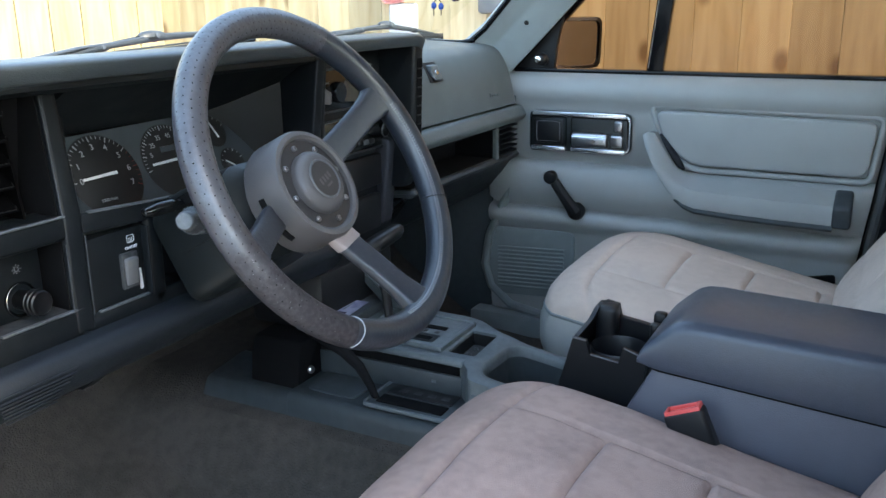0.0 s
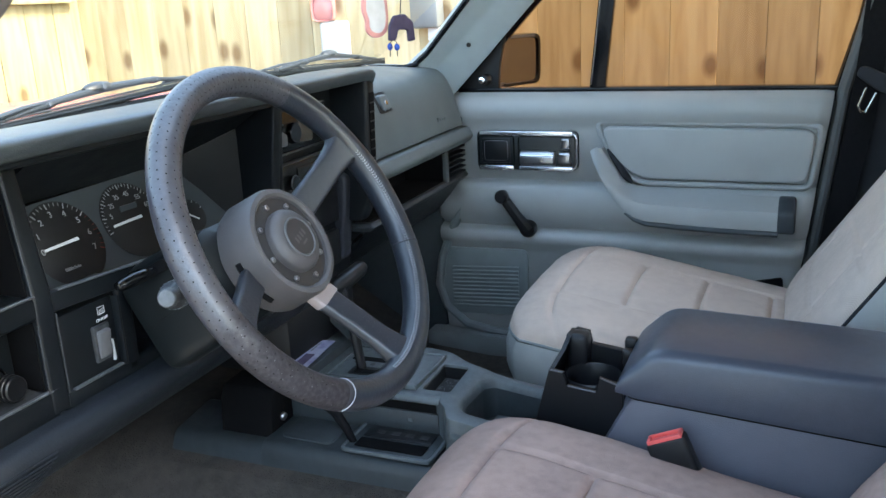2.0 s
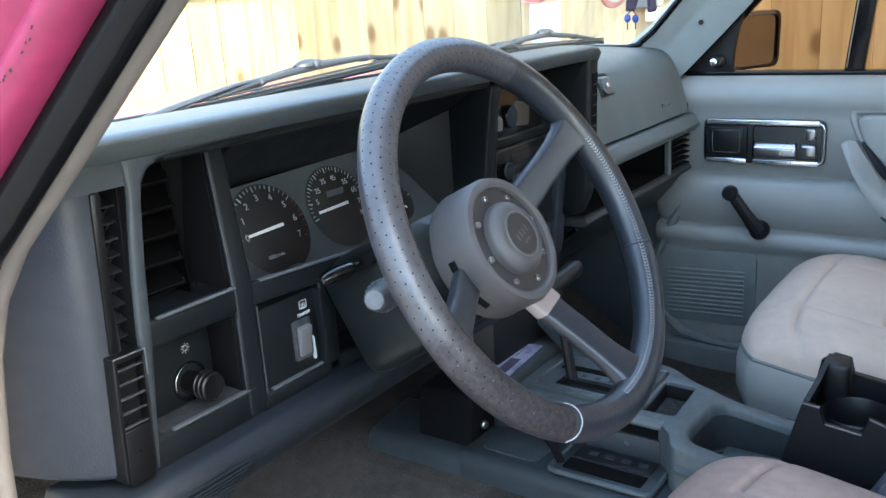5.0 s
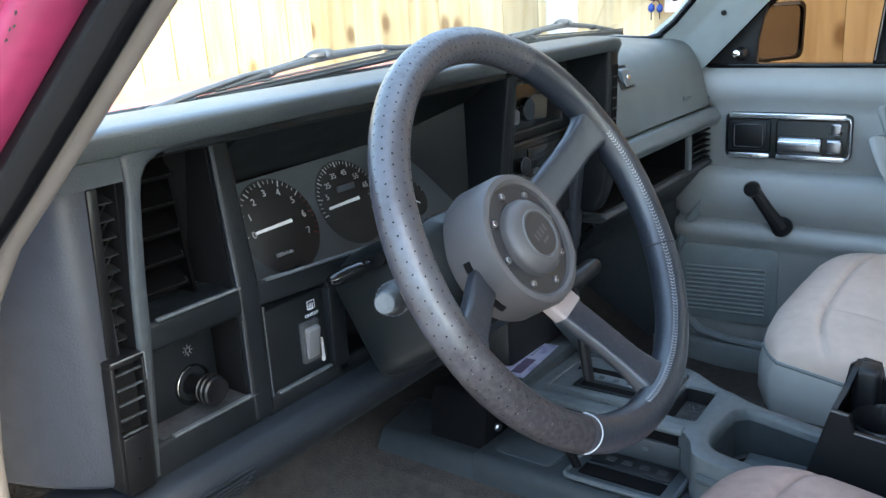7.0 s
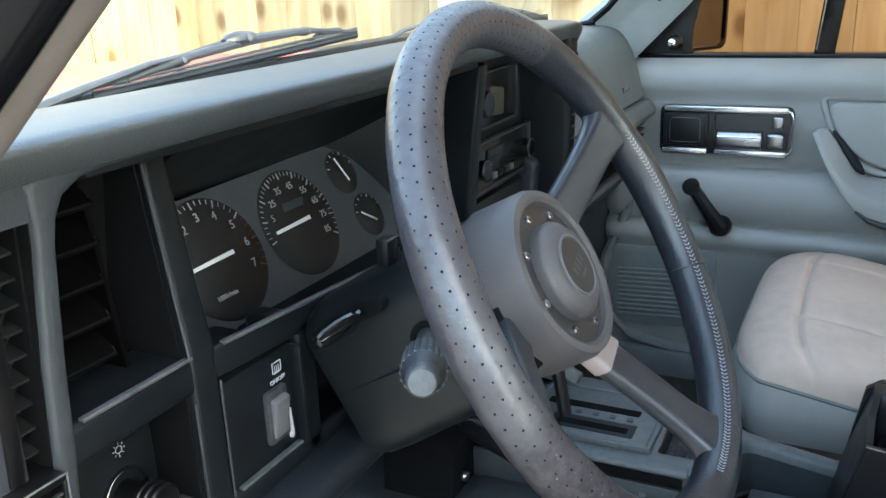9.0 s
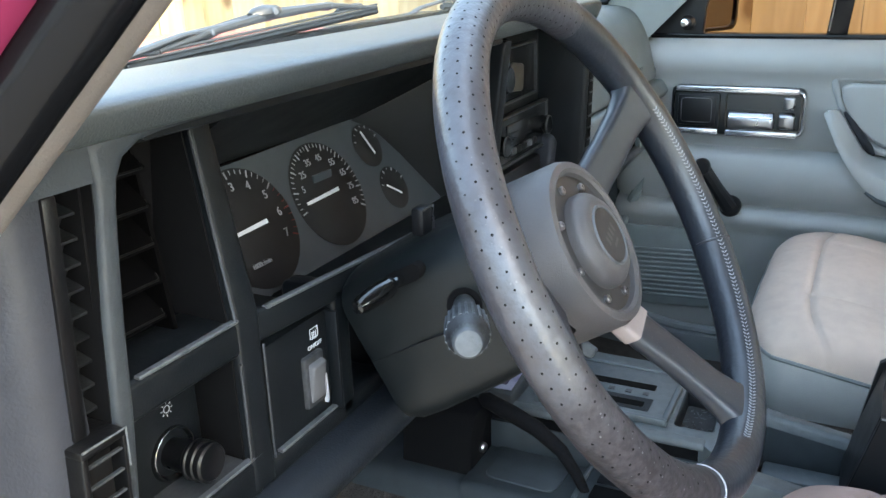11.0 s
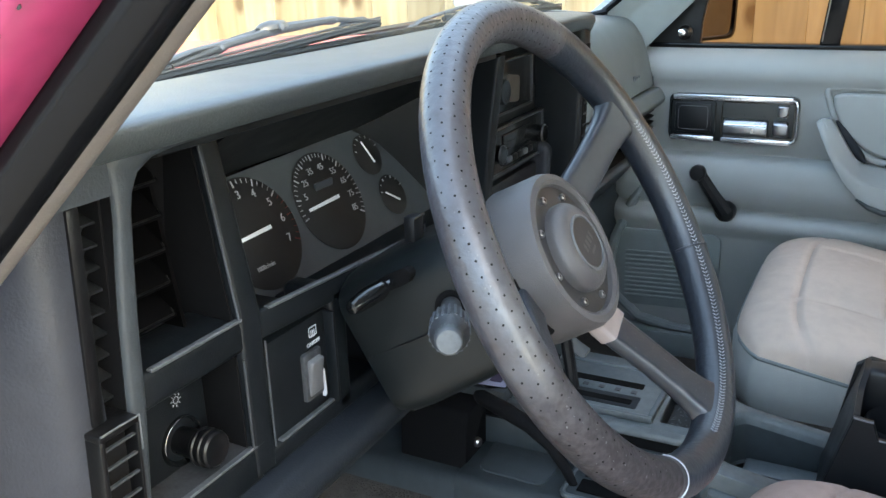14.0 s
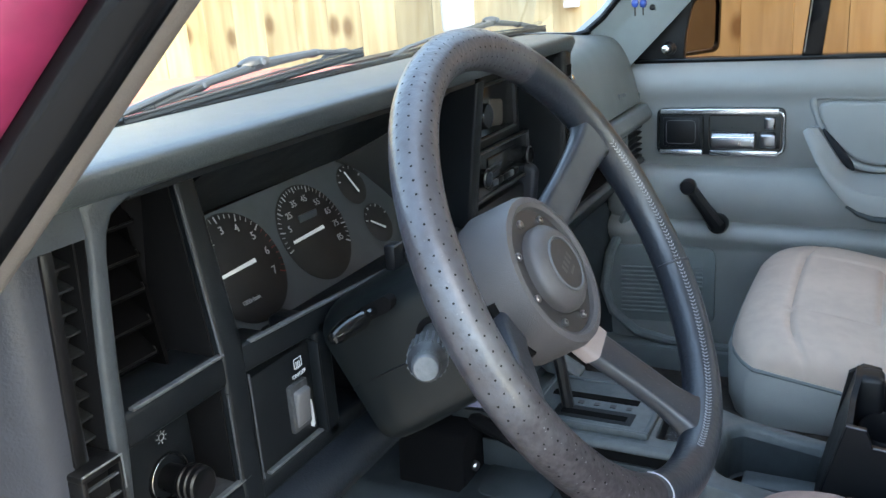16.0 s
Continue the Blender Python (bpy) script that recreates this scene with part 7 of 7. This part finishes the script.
for y, zt in tops:
    zb = 0.905 - 0.24 * (-0.297 - y) if y > -0.322 else 0.899 + 0.072 * (y + 0.322)
    h = zt - zb
    r = min(0.017, 0.45 * h)
    sec = [(-0.1425, zb), (-0.1435, zb + 0.12 * h)]
    sec += [(-0.1435 + 0.20 * (h - r) + r * (1 - math.cos(q)), zt - r + r * math.sin(q)) for q in (0.15, 0.4, 0.65, 0.9, 1.15, 1.4)]
    sec += [(-0.06, zt + 0.001 * h / 0.06), (0.022, zt), (0.036, zt - 0.25 * r), (0.044, zt - 0.8 * r), (0.046, zb)]
    rings.append([bm.verts.new((x, y, z)) for x, z in sec])
for p, q in zip(rings, rings[1:]):
    for k in range(len(p)):
        bm.faces.new((p[k], p[(k + 1) % len(p)], q[(k + 1) % len(p)], q[k]))
bm.faces.new(rings[0])
bm.faces.new(list(reversed(rings[-1])))
part("lid", bm, mat("lid_vinyl", (0.042, 0.049, 0.066), 0.32, var=0.12, scale=90, bump=0.2, bscale=600, rvar=0.05, spec=0.5), arm, "padded dark blue-grey lid", angle=60)

# dark strip draws the shadow in the gap below the lid
bm = bmesh.new()
prism(bm, [(-0.312, 0.8985), (-0.322, 0.8958), (-0.70, 0.8685), (-0.70, 0.8720), (-0.322, 0.8995), (-0.312, 0.9020)], -0.1400, -0.120)
part("shut_line", bm, M_HOLE, arm, smooth=False)

# belt buckle
buc = thing("seat_belt_buckle", "black seat belt buckle with red release button", "seat belt buckle")
bmx = frame_m((-0.176, -0.372, 0.850), (0, -0.92, 0.0), (0.0, 0.40, 0.92))
bm = bmesh.new()
prism(bm, round_poly([(-0.024, -0.011), (0.024, -0.011), (0.024, 0.011), (-0.024, 0.011)], 0.006), -0.055, 0.022, 0.003, 2, axis="z")
bm.transform(bmx)
part("housing", bm, M_BLACK, buc)
bm = bmesh.new()
for x0, x1, y0, y1 in ((-0.021, 0.021, -0.0090, -0.0062), (-0.021, 0.021, 0.0062, 0.0090), (-0.021, -0.0170, -0.0064, 0.0064), (0.0170, 0.021, -0.0064, 0.0064)):
    box(bm, x0, x1, y0, y1, 0.016, 0.0265, 0.0012)
box(bm, -0.0175, 0.0175, -0.0066, 0.0066, 0.016, 0.0225, 0.001)
bm.transform(bmx)
part("release_button", bm, M_RED, buc, "faded red release button with a sunk face")
bm = bmesh.new()
tube(bm, [bmx @ Vector((0, 0, -0.05)), (-0.168, -0.40, 0.72)], 0.014, 8)
part("stem", bm, M_BLACK, buc)

# seat belt on the centre pillar
belt = thing("seat_belt", "black seat belt webbing with steel tongue on the pillar", "seat belt")
bm = bmesh.new()
prism(bm, [(-0.60, 1.64), (-0.648, 1.64), (-0.615, 1.15), (-0.565, 0.80), (-0.535, 0.70), (-0.500, 0.70), (-0.53, 0.86), (-0.57, 1.16)], 0.672, 0.676)
part("webbing", bm, M_WEB, belt, smooth=False)
bm = bmesh.new()
prism(bm, round_poly([(-0.573, 1.204), (-0.580, 1.220), (-0.594, 1.219), (-0.640, 1.196), (-0.645, 1.180), (-0.632, 1.168), (-0.610, 1.176)], 0.007), 0.655, 0.668, 0.004, 2)
part("tongue_grip", bm, M_BTRIM, belt)
bm = bmesh.new()
for a, b in (((-0.592, 1.182), (-0.581, 1.148)), ((-0.581, 1.148), (-0.585, 1.138)), ((-0.585, 1.138), (-0.594, 1.136)), ((-0.594, 1.136), (-0.609, 1.172))):
    tube(bm, [(0.660, *a), (0.660, *b)], 0.0024, 6)
part("tongue", bm, M_TIP, belt, "steel tongue")

# ---------------------------------------------------------------- outside the windscreen
M_WIPER = mat("wiper_black", (0.034, 0.037, 0.040), 0.36, var=0.3, scale=90, bump=0.2, bscale=200)


def wiper(pts, rads, frame_pts, blade, label):
    w = thing("wiper", label, "wiper", "windscreen wipers")
    bm = bmesh.new()
    tube(bm, pts, rads, 10, flat=0.55)
    part("arm", bm, M_WIPER, w)
    along = (Vector(blade[1]) - Vector(blade[0])).normalized()
    for dy in (-0.0055, 0.0055):
        bm = bmesh.new()
        tube(bm, [Vector(p) + Vector((0, dy, 0.001)) for p in frame_pts], [0.0016, 0.0026, 0.0042, 0.0026, 0.0016], 8, flat=1.3)
        part("bridge_rail", bm, M_WIPER, w)
    n = 15
    for k in range(1, n):
        f = k / n * 4
        i = min(3, int(f))
        p = Vector(frame_pts[i]).lerp(Vector(frame_pts[i + 1]), f - i)
        bm = bmesh.new()
        tube(bm, [p + Vector((0, -0.006, 0.001)), p + Vector((0, 0.006, 0.001))], 0.0024, 6)
        part("bridge_web", bm, M_WIPER, w)
    for p, s, up in ((frame_pts[2], 0.0125, 0.003), (frame_pts[1], 0.0085, 0.0), (frame_pts[3], 0.0075, 0.0)):
        bm = bmesh.new()
        c = Vector(p) + Vector((0, 0, up))
        tube(bm, [c - along * s * 2.1, c - along * s * 1.4, c, c + along * s * 1.4, c + along * s * 2.1], [s * 0.35, s * 0.8, s, s * 0.75, s * 0.3], 10, flat=0.72)
        part("joint", bm, M_WIPER, w)
        bm = bmesh.new()
        revolve(bm, [(s * 0.34, 0), (s * 0.30, s * 0.14), (0, s * 0.18)], frame_m(c + Vector((0, -s * 0.95, s * 0.1)), (1, 0, 0), (0, -1, 0.2)), 12)
        part("rivet", bm, M_CAP, w)
    for p, q in ((frame_pts[0], frame_pts[1]), (frame_pts[3], frame_pts[4])):
        bm = bmesh.new()
        c = (Vector(p) + Vector(q)) / 2
        e = along * 0.045
        tube(bm, [c - e - Vector((0, 0, 0.007)), c - e * 0.5, c, c + e * 0.5, c + e - Vector((0, 0, 0.007))], [0.0018, 0.0032, 0.0042, 0.0032, 0.0018], 8)
        part("claw", bm, M_WIPER, w)
    bm = bmesh.new()
    tube(bm, blade, 0.0040, 6)
    part("blade", bm, M_BEZEL, w)
    for dz in (0.0048, 0.0082):
        bm = bmesh.new()
        tube(bm, [Vector(p) + Vector((0, -0.002, dz)) for p in blade], 0.0016, 6)
        part("spline", bm, M_RIB, w, "grey metal blade spline")


wiper([(-0.57, 0.41, 1.228), (-0.49, 0.41, 1.2415), (-0.385, 0.407, 1.2605), (-0.30, 0.415, 1.2715), (-0.175, 0.42, 1.279)], [0.009, 0.008, 0.0065, 0.005, 0.004], [(-0.335, 0.415, 1.260), (-0.262, 0.418, 1.270), (-0.165, 0.42, 1.279), (-0.05, 0.42, 1.281), (0.05, 0.42, 1.272)], [(-0.375, 0.412, 1.251), (0.058, 0.418, 1.268)], "black windscreen wiper parked at the foot of the screen")
wiper([(0.10, 0.44, 1.235), (0.2, 0.43, 1.262), (0.3, 0.42, 1.272), (0.45, 0.405, 1.276)], [0.006, 0.005, 0.0045, 0.004], [(0.25, 0.395, 1.266), (0.35, 0.40, 1.273), (0.455, 0.402, 1.277), (0.56, 0.395, 1.266), (0.655, 0.385, 1.250)], [(0.22, 0.405, 1.262), (0.66, 0.382, 1.247)], "black windscreen wiper parked at the foot of the screen")
bm = bmesh.new()
tube(bm, [(-0.67, 0.412, 1.250), (0.0, 0.418, 1.252), (0.30, 0.410, 1.252), (0.50, 0.404, 1.2485), (0.56, 0.380, 1.2445), (0.585, 0.340, 1.2410), (0.595, 0.300, 1.2400), (0.599, 0.272, 1.246)], 0.0055, 8)
shell("screen_seal", bm, M_RUBBER, "black rubber seal along the foot of the screen")
bm = bmesh.new()
box(bm, -0.70, 0.68, 0.425, 0.55, 1.16, 1.205, 0.006)
shell("cowl", bm, M_PAINT, "magenta-red cowl under the screen")

# hanging ornaments from the inside mirror
orn = thing("agate_ornament", "pink-edged agate slice hanging from the mirror", "ornament")
om = frame_m((-0.074, 0.028, 1.360), (0.85, -0.52, 0), (-0.52, -0.85, 0))
bm = bmesh.new()
prism(bm, round_poly([(-0.017, 0.034), (-0.021, 0.008), (-0.0155, -0.006), (-0.0175, -0.016), (-0.010, -0.0265), (0.004, -0.0285), (0.016, -0.021), (0.019, -0.004), (0.018, 0.020), (0.010, 0.036)], 0.006, 3), -0.002, 0.003, 0.0015, 2, axis="z")
bm.transform(om)
part("agate_edge", bm, M_PINK, orn)
bm = bmesh.new()
prism(bm, round_poly([(-0.012, 0.029), (-0.0155, 0.008), (-0.0105, -0.006), (-0.012, -0.014), (-0.006, -0.021), (0.004, -0.0225), (0.0115, -0.016), (0.014, -0.003), (0.013, 0.018), (0.007, 0.030)], 0.005, 3), 0.002, 0.0036, axis="z")
bm.transform(om)
part("agate_core", bm, M_AGATE, orn)
bm = bmesh.new()
tube(bm, [(-0.074, 0.028, 1.39), (-0.05, 0.0, 1.60)], 0.0008, 5)
part("cord", bm, M_BLACK, orn)
charm = thing("felt_ornament", "purple felt hanging charm with blue beads", "ornament")
cm = frame_m((-0.050, 0.004, 1.343), (0.85, -0.52, 0), (-0.52, -0.85, 0)) @ Matrix.Scale(0.78, 4)
bm = bmesh.new()
prism(bm, round_poly([(-0.026, -0.020), (-0.024, 0.004), (-0.014, 0.020), (0.008, 0.022), (0.024, 0.008), (0.027, -0.022), (0.013, -0.024), (0.012, -0.004), (-0.006, -0.003), (-0.012, -0.020)], 0.004), -0.004, 0.004, 0.002, 1, axis="z")
bm.transform(cm)
part("felt_body", bm, M_PURPLE, charm)
for dx in (-0.024, -0.010):
    bm = bmesh.new()
    tube(bm, [cm @ Vector((-0.016, -0.018, 0)), cm @ Vector((dx, -0.024, 0)), cm @ Vector((dx, -0.046, 0))], 0.0007, 5)
    part("cord", bm, M_BLACK, charm)
    bm = bmesh.new()
    bmesh.ops.create_uvsphere(bm, u_segments=10, v_segments=8, radius=0.0048, matrix=cm @ Matrix.Translation((dx, -0.032 - dx * 0.1, 0)) @ Matrix.Diagonal((1, 1.3, 1, 1)))
    part("bead", bm, M_BLUE, charm)
bm = bmesh.new()
tube(bm, [cm @ Vector((0, 0.018, 0)), (-0.045, -0.02, 1.60)], 0.0008, 5)
part("cord", bm, M_BLACK, charm)
mirr = thing("inside_mirror", "black inside mirror under the headliner", "inside mirror")
bm = bmesh.new()
prism(bm, round_poly([(-0.18, 1.575), (0.07, 1.575), (0.07, 1.635), (-0.18, 1.635)], 0.02), 0.0, 0.025, 0.005, 2, axis="y")
part("housing", bm, M_BLACK, mirr)
bm = bmesh.new()
tube(bm, [(-0.05, 0.02, 1.61), (-0.05, -0.06, 1.655)], 0.008, 8)
part("stem", bm, M_BLACK, mirr)

# utility box on the fence
ub = thing("utility_box", "grey utility box with conduit on the fence", "utility box")
bm = bmesh.new()
box(bm, 1.535, 1.60, 0.612, 0.712, 1.285, 1.42, 0.012)
part("body", bm, M_GREYBOX, ub)
bm = bmesh.new()
box(bm, 1.56, 1.60, 0.620, 0.660, 1.245, 1.287, 0.004)
part("socket", bm, M_WHITE, ub, "white socket")
# Added white plate stands in for an unidentified bright patch on the fence.
wt = thing("fence_bright_patch", "added white plate with pink top, for an unidentified bright patch", "sign")
bm = bmesh.new()
box(bm, 1.585, 1.60, 0.965, 1.075, 1.19, 1.32, 0.012)
part("plate", bm, M_WHITE, wt)
bm = bmesh.new()
box(bm, 1.582, 1.60, 1.015, 1.10, 1.32, 1.40, 0.02)
part("top", bm, M_PINK, wt)
